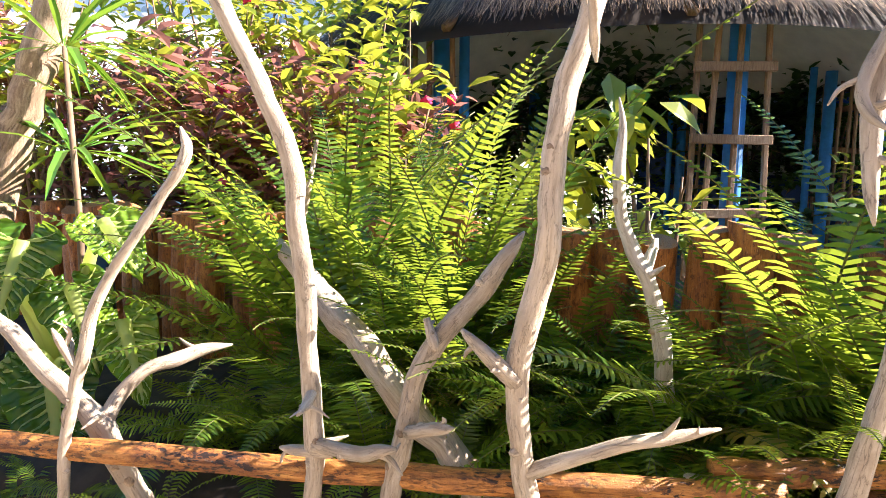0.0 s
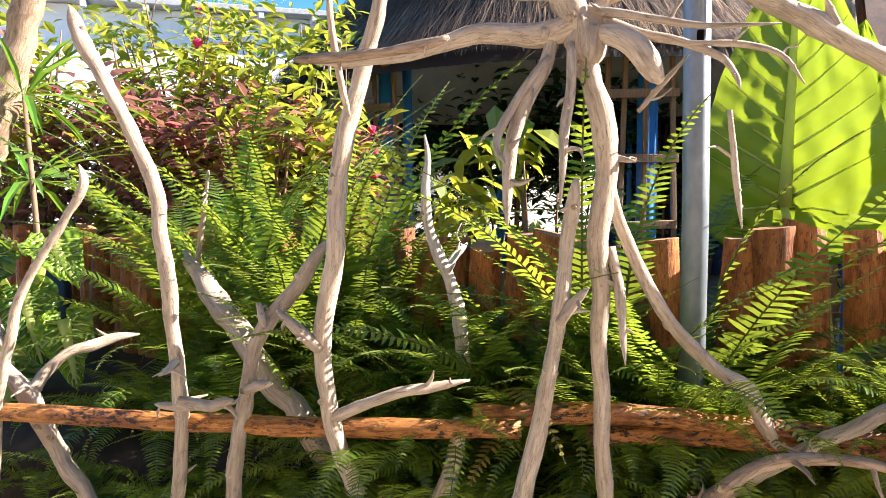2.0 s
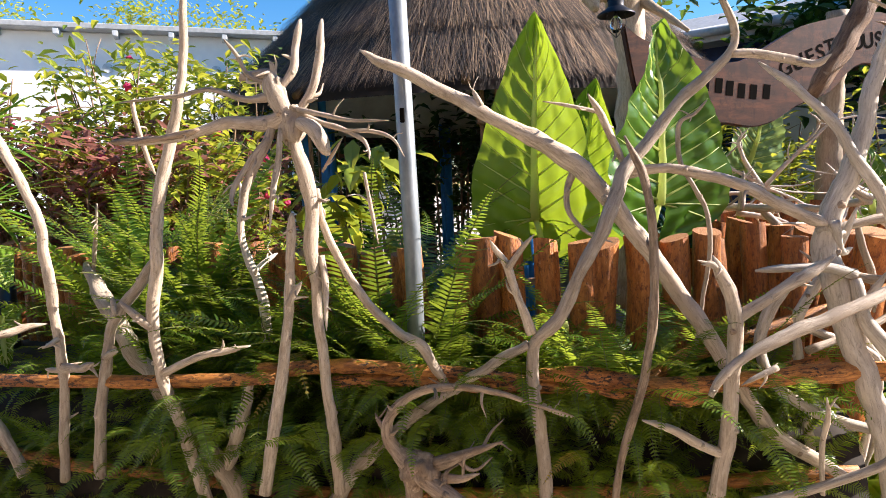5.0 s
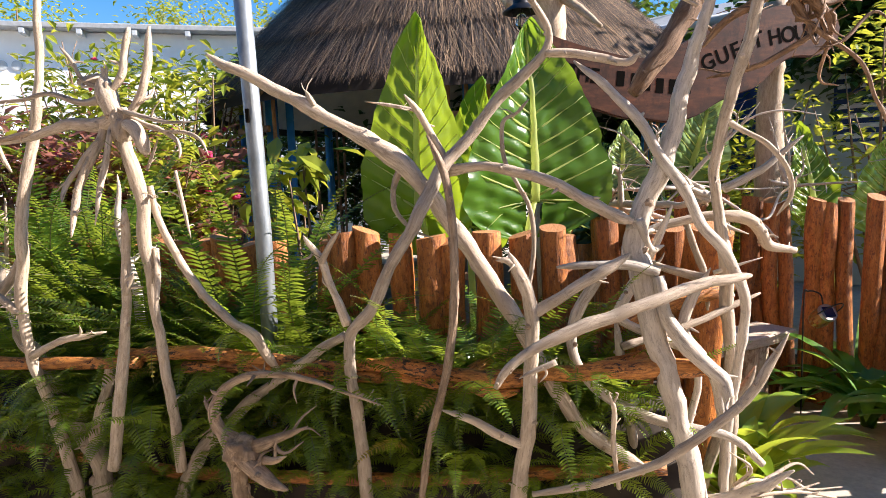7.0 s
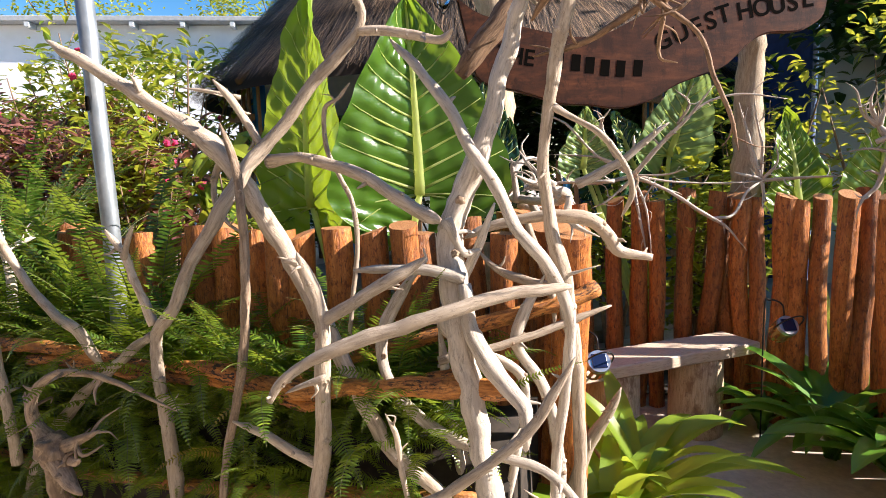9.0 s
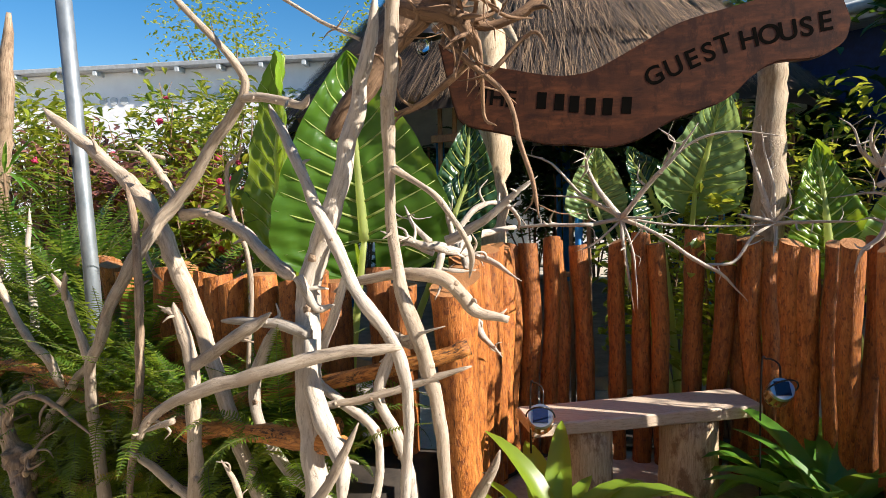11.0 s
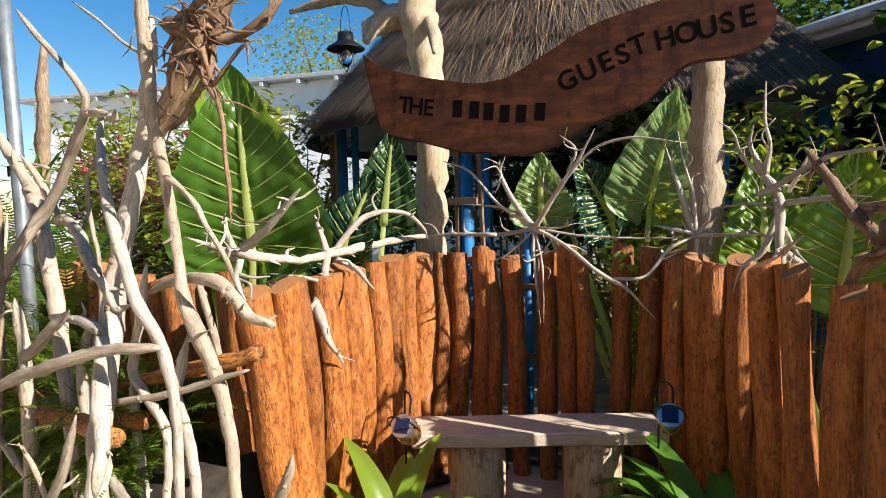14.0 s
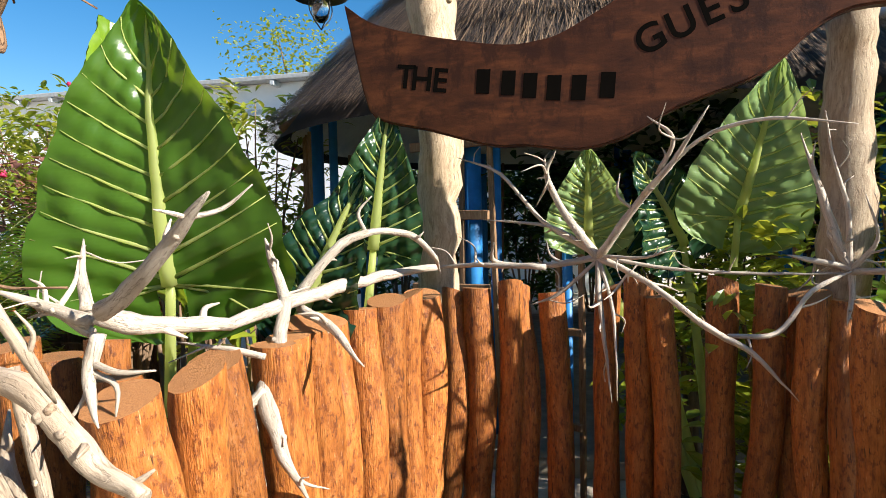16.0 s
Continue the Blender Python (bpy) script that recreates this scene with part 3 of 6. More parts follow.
limb(wood_la, [(-0.466, 1.040, 1.411, 0.0065), (-0.496, 1.060, 1.307, 0.0148), (-0.531, 1.080, 1.189, 0.0168), (-0.559, 1.100, 1.093, 0.0189)])
wood_f = driftwood("driftwood_branch", "forked driftwood branch with a bare tip", "branch", "driftwood screen", M_DRIFT, [(0.050, 0.660, 1.238, 0.0086), (0.025, 0.653, 1.195, 0.0185), (-0.025, 0.647, 1.133, 0.0235), (-0.077, 0.640, 1.070, 0.0249), (-0.112, 0.633, 1.026, 0.0250), (-0.138, 0.627, 0.970, 0.0226), (-0.158, 0.620, 0.861, 0.0252), (-0.181, 0.613, 0.757, 0.0254), (-0.201, 0.607, 0.609, 0.0256), (-0.216, 0.600, 0.436, 0.0259)], 0.78)
limb(wood_f, [(-0.118, 0.620, 1.086, 0.0086), (-0.107, 0.610, 1.057, 0.0123), (-0.095, 0.600, 1.034, 0.0122)])
limb(wood_f, [(-0.146, 0.600, 0.879, 0.0161), (-0.101, 0.570, 0.903, 0.0157), (-0.057, 0.540, 0.920, 0.0105)])
wood_b = driftwood("driftwood_branch", "tall straight grey driftwood pole with side stubs", "branch", "driftwood screen", M_DRIFT, [(0.268, 0.60, 2.20, 0.0130), (0.245, 0.60, 2.02, 0.0160), (0.225, 0.605, 1.85, 0.0185), (0.195, 0.610, 1.73, 0.0205), (0.164, 0.615, 1.645, 0.0222), (0.140, 0.615, 1.570, 0.0235), (0.119, 0.610, 1.500, 0.0245), (0.101, 0.600, 1.408, 0.0250), (0.093, 0.590, 1.315, 0.0250), (0.093, 0.585, 1.243, 0.0255), (0.072, 0.590, 1.135, 0.0258), (0.048, 0.595, 1.020, 0.0260), (0.046, 0.600, 0.905, 0.0245), (0.060, 0.605, 0.800, 0.0250), (0.092, 0.610, 0.695, 0.0265), (0.140, 0.610, 0.530, 0.0268), (0.195, 0.605, 0.330, 0.0271), (0.225, 0.600, 0.093, 0.0273)], 0.82)
limb(wood_b, [(0.062, 0.600, 0.820, 0.0182), (0.219, 0.587, 0.888, 0.0162), (0.298, 0.603, 0.900, 0.0131), (0.386, 0.620, 0.915, 0.0081)])
limb(wood_b, [(0.046, 0.590, 0.985, 0.0195), (0.012, 0.575, 1.022, 0.0180), (-0.048, 0.565, 1.082, 0.0140)])
wood_h = driftwood("driftwood_branch", "driftwood trunk with upturned root crown and hanging roots", "branch", "driftwood screen", M_DRIFT, [(0.569, 0.500, 1.804, 0.0269), (0.584, 0.500, 1.737, 0.0432), (0.613, 0.500, 1.663, 0.0324), (0.632, 0.500, 1.588, 0.0270), (0.663, 0.504, 1.480, 0.0312), (0.673, 0.515, 1.385, 0.0275), (0.659, 0.525, 1.246, 0.0279), (0.665, 0.536, 1.117, 0.0226), (0.667, 0.545, 0.941, 0.0215), (0.674, 0.554, 0.776, 0.0218), (0.685, 0.562, 0.634, 0.0235), (0.695, 0.570, 0.434, 0.0238)], 0.8)
limb(wood_h, [(0.613, 0.500, 1.663, 0.0297), (0.543, 0.500, 1.643, 0.0313), (0.424, 0.500, 1.652, 0.0235), (0.312, 0.484, 1.621, 0.0180), (0.194, 0.452, 1.602, 0.0124), (0.099, 0.420, 1.595, 0.0055)])
limb(wood_h, [(0.576, 0.490, 1.722, 0.0201), (0.502, 0.480, 1.716, 0.0135), (0.394, 0.470, 1.749, 0.0101), (0.298, 0.460, 1.737, 0.0081), (0.201, 0.450, 1.730, 0.0068), (0.103, 0.440, 1.724, 0.0041)])
limb(wood_h, [(0.139, 0.450, 1.729, 0.0082), (0.140, 0.473, 1.635, 0.0098), (0.147, 0.497, 1.553, 0.0100), (0.153, 0.520, 1.503, 0.0072)])
limb(wood_h, [(0.562, 0.500, 1.791, 0.0202), (0.497, 0.510, 1.791, 0.0178), (0.462, 0.520, 1.782, 0.0138)])
limb(wood_h, [(0.582, 0.500, 1.777, 0.0135), (0.580, 0.500, 1.810, 0.0108), (0.572, 0.500, 1.830, 0.0040)])
limb(wood_h, [(0.595, 0.500, 1.737, 0.0135), (0.642, 0.510, 1.802, 0.0175), (0.649, 0.520, 1.869, 0.0162), (0.666, 0.530, 1.950, 0.0148)])
limb(wood_h, [(0.630, 0.520, 1.658, 0.0164), (0.686, 0.530, 1.737, 0.0177), (0.714, 0.540, 1.831, 0.0163), (0.726, 0.550, 1.952, 0.0149)])
limb(wood_h, [(0.561, 0.500, 1.758, 0.0135), (0.501, 0.493, 1.794, 0.0095), (0.477, 0.487, 1.846, 0.0081), (0.439, 0.480, 1.900, 0.0054)])
limb(wood_h, [(0.633, 0.500, 1.642, 0.0202), (0.690, 0.480, 1.629, 0.0304), (0.731, 0.460, 1.593, 0.0299), (0.764, 0.440, 1.538, 0.0269)])
limb(wood_h, [(0.607, 0.500, 1.689, 0.0135), (0.705, 0.473, 1.667, 0.0105), (0.823, 0.447, 1.635, 0.0076), (0.952, 0.420, 1.624, 0.0037)])
limb(wood_h, [(0.621, 0.500, 1.682, 0.0135), (0.729, 0.484, 1.635, 0.0119), (0.802, 0.468, 1.610, 0.0104), (0.860, 0.452, 1.580, 0.0089), (0.884, 0.436, 1.545, 0.0063), (0.890, 0.420, 1.517, 0.0037)])
limb(wood_h, [(0.803, 0.460, 1.608, 0.0064), (0.897, 0.447, 1.598, 0.0076), (0.958, 0.433, 1.573, 0.0062), (0.993, 0.420, 1.521, 0.0031)])
limb(wood_h, [(0.874, 0.420, 1.482, 0.0063), (0.881, 0.423, 1.420, 0.0076), (0.889, 0.427, 1.357, 0.0076), (0.902, 0.430, 1.272, 0.0038)])
limb(wood_h, [(0.727, 0.480, 1.490, 0.0053), (0.769, 0.460, 1.540, 0.0065), (0.807, 0.440, 1.584, 0.0038)])
limb(wood_h, [(0.572, 0.500, 1.651, 0.0176), (0.550, 0.480, 1.577, 0.0175), (0.514, 0.460, 1.503, 0.0174), (0.492, 0.440, 1.430, 0.0173), (0.487, 0.420, 1.351, 0.0132), (0.485, 0.400, 1.280, 0.0065)])
limb(wood_h, [(0.560, 0.480, 1.596, 0.0121), (0.516, 0.455, 1.536, 0.0107), (0.473, 0.430, 1.463, 0.0106), (0.468, 0.405, 1.424, 0.0091), (0.485, 0.380, 1.397, 0.0051)])
limb(wood_h, [(0.602, 0.480, 1.621, 0.0107), (0.601, 0.453, 1.533, 0.0119), (0.590, 0.427, 1.440, 0.0117), (0.583, 0.400, 1.319, 0.0052)])
limb(wood_h, [(0.677, 0.550, 1.440, 0.0126), (0.694, 0.564, 1.313, 0.0156), (0.740, 0.579, 1.196, 0.0172), (0.816, 0.593, 1.063, 0.0188), (0.907, 0.609, 0.965, 0.0203), (0.979, 0.626, 0.918, 0.0219), (1.022, 0.643, 0.831, 0.0206), (1.060, 0.660, 0.765, 0.0149)])
limb(wood_h, [(0.685, 0.540, 1.230, 0.0140), (0.700, 0.520, 1.148, 0.0139), (0.706, 0.500, 1.068, 0.0096), (0.710, 0.480, 1.001, 0.0041)])
limb(wood_h, [(0.665, 0.530, 1.412, 0.0097), (0.701, 0.515, 1.405, 0.0082), (0.726, 0.500, 1.397, 0.0041)])
burl(wood_h, (0.592, 0.50, 1.725), (0.026, 0.024, 0.060), M_DRIFT, 2)
burl(wood_h, (0.632, 0.50, 1.63), (0.034, 0.034, 0.065), M_DRIFT, 5)
wood_g = driftwood("driftwood_branch", "short weathered driftwood post with brown bark streaks", "branch", "driftwood screen", M_DRIFT, [(0.616, 0.500, 1.370, 0.0178), (0.603, 0.503, 1.276, 0.0193), (0.592, 0.507, 1.150, 0.0195), (0.578, 0.510, 1.064, 0.0197), (0.548, 0.513, 0.889, 0.0228), (0.496, 0.517, 0.645, 0.0262), (0.451, 0.520, 0.444, 0.0266)], 0.78)
limb(wood_g, [(0.584, 0.500, 1.080, 0.0154), (0.615, 0.490, 1.125, 0.0138), (0.639, 0.480, 1.155, 0.0068)])
wood_w = driftwood("driftwood_branch", "white bleached driftwood stick among fern fronds", "branch", "driftwood screen", M_DRIFT_WHITE, [(0.232, 0.930, 1.495, 0.0057), (0.242, 0.920, 1.417, 0.0113), (0.234, 0.910, 1.333, 0.0169), (0.243, 0.900, 1.249, 0.0183), (0.268, 0.890, 1.179, 0.0197), (0.293, 0.880, 1.124, 0.0210), (0.326, 0.870, 1.013, 0.0238), (0.341, 0.860, 0.873, 0.0252)], 0.78)
limb(wood_w, [(0.293, 0.880, 1.138, 0.0140), (0.314, 0.940, 1.168, 0.0144), (0.334, 1.000, 1.192, 0.0104)])
wood_x = driftwood("driftwood_branch", "long diagonal driftwood limb with a pointed tip", "branch", "driftwood screen", M_DRIFT, [(0.773, 0.780, 1.901, 0.0101), (0.841, 0.782, 1.861, 0.0221), (0.962, 0.784, 1.801, 0.0280), (1.121, 0.786, 1.713, 0.0299), (1.239, 0.789, 1.642, 0.0317), (1.376, 0.786, 1.567, 0.0374), (1.491, 0.776, 1.483, 0.0429), (1.585, 0.765, 1.374, 0.0387), (1.695, 0.754, 1.226, 0.0365), (1.786, 0.744, 1.090, 0.0364), (1.875, 0.729, 0.957, 0.0342), (1.981, 0.711, 0.768, 0.0302), (2.085, 0.694, 0.621, 0.0318), (2.229, 0.677, 0.532, 0.0258), (2.275, 0.660, 0.503, 0.0219)], 0.78)
limb(wood_x, [(1.182, 0.780, 1.693, 0.0158), (1.165, 0.775, 1.732, 0.0099), (1.154, 0.770, 1.752, 0.0039)])
limb(wood_x, [(1.491, 0.790, 1.484, 0.0196), (1.460, 0.778, 1.407, 0.0137), (1.464, 0.765, 1.329, 0.0117), (1.525, 0.753, 1.260, 0.0078), (1.601, 0.740, 1.230, 0.0048)])
wood_j = driftwood("driftwood_branch", "Y-shaped driftwood trunk with crossing limbs", "branch", "driftwood screen", M_DRIFT, [(1.377, 0.600, 0.060, 0.0290), (1.374, 0.600, 0.360, 0.0268), (1.362, 0.600, 0.602, 0.0265), (1.340, 0.600, 0.796, 0.0263), (1.336, 0.601, 0.905, 0.0240), (1.362, 0.595, 0.955, 0.0243), (1.424, 0.592, 1.020, 0.0255), (1.489, 0.608, 1.157, 0.0245), (1.560, 0.642, 1.278, 0.0260), (1.601, 0.690, 1.376, 0.0275), (1.645, 0.745, 1.469, 0.0275), (1.718, 0.782, 1.553, 0.0255), (1.820, 0.804, 1.676, 0.0235), (1.923, 0.811, 1.767, 0.0215), (1.975, 0.818, 1.822, 0.0190), (1.985, 0.815, 1.880, 0.0165), (1.960, 0.790, 1.945, 0.0150), (1.860, 0.720, 2.080, 0.0130), (1.780, 0.680, 2.180, 0.0100)], 0.8)
limb(wood_j, [(1.336, 0.600, 0.964, 0.0205), (1.303, 0.590, 1.064, 0.0167), (1.267, 0.580, 1.175, 0.0165), (1.237, 0.570, 1.226, 0.0128), (1.218, 0.560, 1.264, 0.0064)])
limb(wood_j, [(1.269, 0.570, 1.176, 0.0128), (1.313, 0.555, 1.235, 0.0108), (1.352, 0.540, 1.280, 0.0053)])
limb(wood_j, [(1.325, 0.600, 0.930, 0.0187), (1.237, 0.610, 0.879, 0.0189), (1.156, 0.620, 0.827, 0.0211), (1.062, 0.630, 0.760, 0.0195), (0.944, 0.640, 0.678, 0.0258), (0.810, 0.650, 0.557, 0.0303), (0.705, 0.660, 0.454, 0.0329), (0.627, 0.670, 0.317, 0.0313), (0.565, 0.680, 0.109, 0.0319)])
limb(wood_j, [(1.654, 0.800, 1.458, 0.0253), (1.739, 0.790, 1.466, 0.0212), (1.831, 0.780, 1.452, 0.0210), (1.957, 0.770, 1.420, 0.0226), (2.062, 0.760, 1.366, 0.0242), (2.165, 0.750, 1.304, 0.0258), (2.240, 0.740, 1.273, 0.0274)])
limb(wood_j, [(1.975, 0.815, 1.815, 0.0175), (2.060, 0.820, 1.812, 0.0170), (2.150, 0.822, 1.790, 0.0165), (2.225, 0.820, 1.770, 0.0155), (2.270, 0.810, 1.795, 0.0070)])
limb(wood_j, [(1.645, 0.800, 1.478, 0.0136), (1.598, 0.773, 1.574, 0.0154), (1.562, 0.747, 1.649, 0.0152), (1.526, 0.720, 1.704, 0.0075)])
limb(wood_j, [(1.562, 0.800, 1.655, 0.0097), (1.477, 0.770, 1.675, 0.0077), (1.384, 0.740, 1.692, 0.0038)])
limb(wood_j, [(1.347, 0.600, 0.738, 0.0132), (1.414, 0.580, 0.717, 0.0093), (1.460, 0.560, 0.711, 0.0046)])
wood_st = driftwood("driftwood_branch", "slim straight brown driftwood stick", "branch", "driftwood screen", M_DRIFT_BROWN, [(1.559, 0.560, 0.237, 0.0130), (1.572, 0.565, 0.387, 0.0139), (1.603, 0.570, 0.582, 0.0156), (1.669, 0.575, 0.825, 0.0181), (1.699, 0.580, 1.026, 0.0179), (1.702, 0.590, 1.205, 0.0178), (1.691, 0.600, 1.365, 0.0160), (1.672, 0.610, 1.454, 0.0160), (1.622, 0.620, 1.562, 0.0107)], 0.78)
wood_ar = driftwood("driftwood_root", "dark gnarled root with an arched arm", "root", "driftwood screen", M_DRIFT_BROWN, [(0.977, 0.500, 0.555, 0.0653), (0.911, 0.505, 0.609, 0.0319), (0.879, 0.510, 0.674, 0.0244), (0.915, 0.515, 0.750, 0.0206), (0.994, 0.520, 0.801, 0.0167), (1.097, 0.525, 0.812, 0.0148), (1.209, 0.530, 0.801, 0.0128), (1.318, 0.535, 0.767, 0.0091), (1.461, 0.540, 0.719, 0.0045)], 0.78)
limb(wood_ar, [(0.968, 0.500, 0.574, 0.0466), (1.039, 0.473, 0.511, 0.0367), (1.100, 0.447, 0.488, 0.0289), (1.174, 0.420, 0.474, 0.0124)])
limb(wood_ar, [(1.035, 0.500, 0.576, 0.0278), (1.137, 0.475, 0.623, 0.0181), (1.249, 0.450, 0.674, 0.0071)])
limb(wood_ar, [(1.033, 0.500, 0.527, 0.0242), (1.108, 0.465, 0.546, 0.0163), (1.177, 0.430, 0.581, 0.0071)])
limb(wood_ar, [(0.958, 0.500, 0.554, 0.0467), (0.959, 0.510, 0.452, 0.0377), (0.959, 0.520, 0.307, 0.0382)])
limb(wood_ar, [(0.895, 0.500, 0.659, 0.0149), (0.856, 0.510, 0.703, 0.0094), (0.840, 0.520, 0.728, 0.0047)])
burl(wood_ar, (0.981, 0.5, 0.559), (0.060, 0.055, 0.050), M_DRIFT_BROWN, 7)
wood_k = driftwood("driftwood_branch", "pale smooth driftwood trunk, the thickest of the screen", "branch", "driftwood screen", M_DRIFT_WHITE, [(2.452, 0.640, 0.060, 0.0560), (2.432, 0.642, 0.300, 0.0480), (2.394, 0.646, 0.536, 0.0400), (2.365, 0.665, 0.682, 0.0370), (2.339, 0.683, 0.799, 0.0365), (2.298, 0.721, 0.943, 0.0390), (2.275, 0.744, 1.065, 0.0420), (2.250, 0.777, 1.187, 0.0430), (2.256, 0.785, 1.259, 0.0400), (2.297, 0.792, 1.361, 0.0370), (2.339, 0.800, 1.453, 0.0345), (2.369, 0.819, 1.560, 0.0315), (2.394, 0.834, 1.665, 0.0280), (2.422, 0.845, 1.769, 0.0250), (2.453, 0.845, 1.860, 0.0220), (2.500, 0.845, 2.030, 0.0180)], 0.9)
limb(wood_k, [(2.403, 0.700, 0.397, 0.0370), (2.470, 0.660, 0.423, 0.0234), (2.576, 0.620, 0.489, 0.0175), (2.665, 0.580, 0.573, 0.0101)])
limb(wood_k, [(2.313, 0.720, 1.118, 0.0191), (2.237, 0.700, 1.142, 0.0173), (2.136, 0.680, 1.149, 0.0147), (2.009, 0.660, 1.142, 0.0122)])
limb(wood_k, [(2.313, 0.720, 1.104, 0.0191), (2.336, 0.700, 0.985, 0.0259), (2.390, 0.680, 0.904, 0.0290), (2.451, 0.660, 0.842, 0.0252), (2.495, 0.640, 0.798, 0.0199), (2.500, 0.620, 0.703, 0.0165)])
limb(wood_k, [(2.257, 0.740, 1.278, 0.0175), (2.293, 0.770, 1.186, 0.0142), (2.338, 0.800, 1.191, 0.0089)])
wood_kb = driftwood("driftwood_branch", "grey fallen branch lying across the pale trunks", "branch", "driftwood screen", M_DRIFT, [(2.590, 0.780, 1.100, 0.0173), (2.517, 0.740, 1.092, 0.0200), (2.436, 0.700, 1.084, 0.0220), (2.305, 0.630, 1.051, 0.0240), (2.161, 0.580, 1.003, 0.0240), (2.045, 0.540, 0.965, 0.0230), (1.935, 0.510, 0.915, 0.0205), (1.872, 0.490, 0.868, 0.0175), (1.837, 0.480, 0.812, 0.0100)], 0.8)
limb(wood_kb, [(2.015, 0.480, 0.898, 0.0113), (1.960, 0.465, 0.876, 0.0097), (1.910, 0.450, 0.854, 0.0040)])
wood_ll = driftwood("driftwood_branch", "gnarled grey driftwood branch with a forked top", "branch", "driftwood screen", M_DRIFT, [(1.870, 0.600, 0.172, 0.0335), (1.880, 0.600, 0.383, 0.0331), (1.907, 0.600, 0.578, 0.0309), (1.928, 0.600, 0.802, 0.0287), (1.937, 0.600, 1.002, 0.0284), (1.917, 0.600, 1.092, 0.0265), (1.891, 0.600, 1.155, 0.0212), (1.871, 0.600, 1.200, 0.0071)], 0.78)
limb(wood_ll, [(1.939, 0.600, 1.006, 0.0230), (2.031, 0.620, 1.066, 0.0230), (2.152, 0.640, 1.136, 0.0229), (2.232, 0.660, 1.186, 0.0106)])
limb(wood_ll, [(1.910, 0.600, 0.588, 0.0218), (1.834, 0.580, 0.627, 0.0180), (1.745, 0.560, 0.680, 0.0162), (1.660, 0.540, 0.713, 0.0107)])
limb(wood_ll, [(1.900, 0.600, 1.146, 0.0124), (1.865, 0.590, 1.175, 0.0123), (1.834, 0.580, 1.176, 0.0053)])
wood_th = driftwood("driftwood_branch", "thin pale driftwood twig behind the screen", "branch", "driftwood screen", M_DRIFT, [(1.915, 0.860, 1.681, 0.0056), (1.876, 0.857, 1.637, 0.0076), (1.828, 0.855, 1.606, 0.0095), (1.829, 0.853, 1.489, 0.0105), (1.872, 0.850, 1.402, 0.0105), (1.914, 0.848, 1.315, 0.0105), (1.924, 0.845, 1.181, 0.0105), (1.902, 0.843, 1.026, 0.0097), (1.880, 0.840, 0.868, 0.0088)], 0.78)
wood_tl = driftwood("driftwood_branch", "short thin driftwood twig", "branch", "driftwood screen", M_DRIFT, [(2.188, 0.600, 0.471, 0.0086), (2.171, 0.573, 0.634, 0.0101), (2.176, 0.547, 0.731, 0.0099), (2.160, 0.520, 0.800, 0.0049)], 0.78)
wood_lt = driftwood("driftwood_branch", "bleached driftwood trunk with an antler-like side branch", "branch", "driftwood screen", M_DRIFT, [(-1.123, 0.740, 1.036, 0.0222), (-1.031, 0.725, 0.959, 0.0249), (-0.956, 0.710, 0.901, 0.0290), (-0.876, 0.698, 0.846, 0.0315), (-0.818, 0.690, 0.792, 0.0341), (-0.772, 0.682, 0.701, 0.0312), (-0.707, 0.670, 0.615, 0.0282), (-0.638, 0.655, 0.546, 0.0264), (-0.562, 0.640, 0.407, 0.0263)], 0.78)
limb(wood_lt, [(-0.825, 0.700, 0.817, 0.0214), (-0.815, 0.740, 0.857, 0.0204), (-0.778, 0.780, 0.903, 0.0193), (-0.733, 0.820, 0.914, 0.0212), (-0.686, 0.860, 0.929, 0.0169), (-0.636, 0.900, 0.933, 0.0063)])
wood_cs = driftwood("driftwood_branch", "curved brown driftwood stick", "branch", "driftwood screen", M_DRIFT, [(-0.577, 0.630, 1.423, 0.0076), (-0.567, 0.627, 1.372, 0.0153), (-0.613, 0.624, 1.303, 0.0128), (-0.667, 0.621, 1.226, 0.0130), (-0.722, 0.618, 1.154, 0.0131), (-0.768, 0.615, 1.080, 0.0145), (-0.787, 0.612, 1.006, 0.0159), (-0.814, 0.609, 0.918, 0.0161), (-0.844, 0.606, 0.792, 0.0149), (-0.876, 0.603, 0.560, 0.0152), (-0.905, 0.600, 0.371, 0.0154)], 0.78)
limb(wood_cs, [(-0.802, 0.610, 0.945, 0.0107), (-0.820, 0.595, 1.003, 0.0119), (-0.831, 0.580, 1.046, 0.0065)])
wood_nb = driftwood("driftwood_branch", "rough brown branch with flaking bark", "branch", "driftwood screen", M_DRIFT_BROWN, [(-1.266, 1.550, 2.816, 0.0467), (-1.436, 1.556, 2.271, 0.0550), (-1.504, 1.562, 2.115, 0.0601), (-1.581, 1.569, 1.933, 0.0632), (-1.662, 1.575, 1.745, 0.0643), (-1.785, 1.581, 1.485, 0.0657), (-1.933, 1.588, 1.143, 0.0722), (-2.049, 1.594, 0.660, 0.0792), (-2.172, 1.600, -0.115, 0.0877)], 0.9)
wood_cr = driftwood("driftwood_branch", "smooth brown driftwood limb laid across the poles", "branch", "driftwood screen", M_DRIFT_BROWN, [(0.078, 0.420, 1.602, 0.0059), (0.115, 0.416, 1.602, 0.0126), (0.185, 0.412, 1.604, 0.0134), (0.253, 0.408, 1.607, 0.0122), (0.319, 0.404, 1.614, 0.0139), (0.383, 0.400, 1.627, 0.0119)], 0.78)
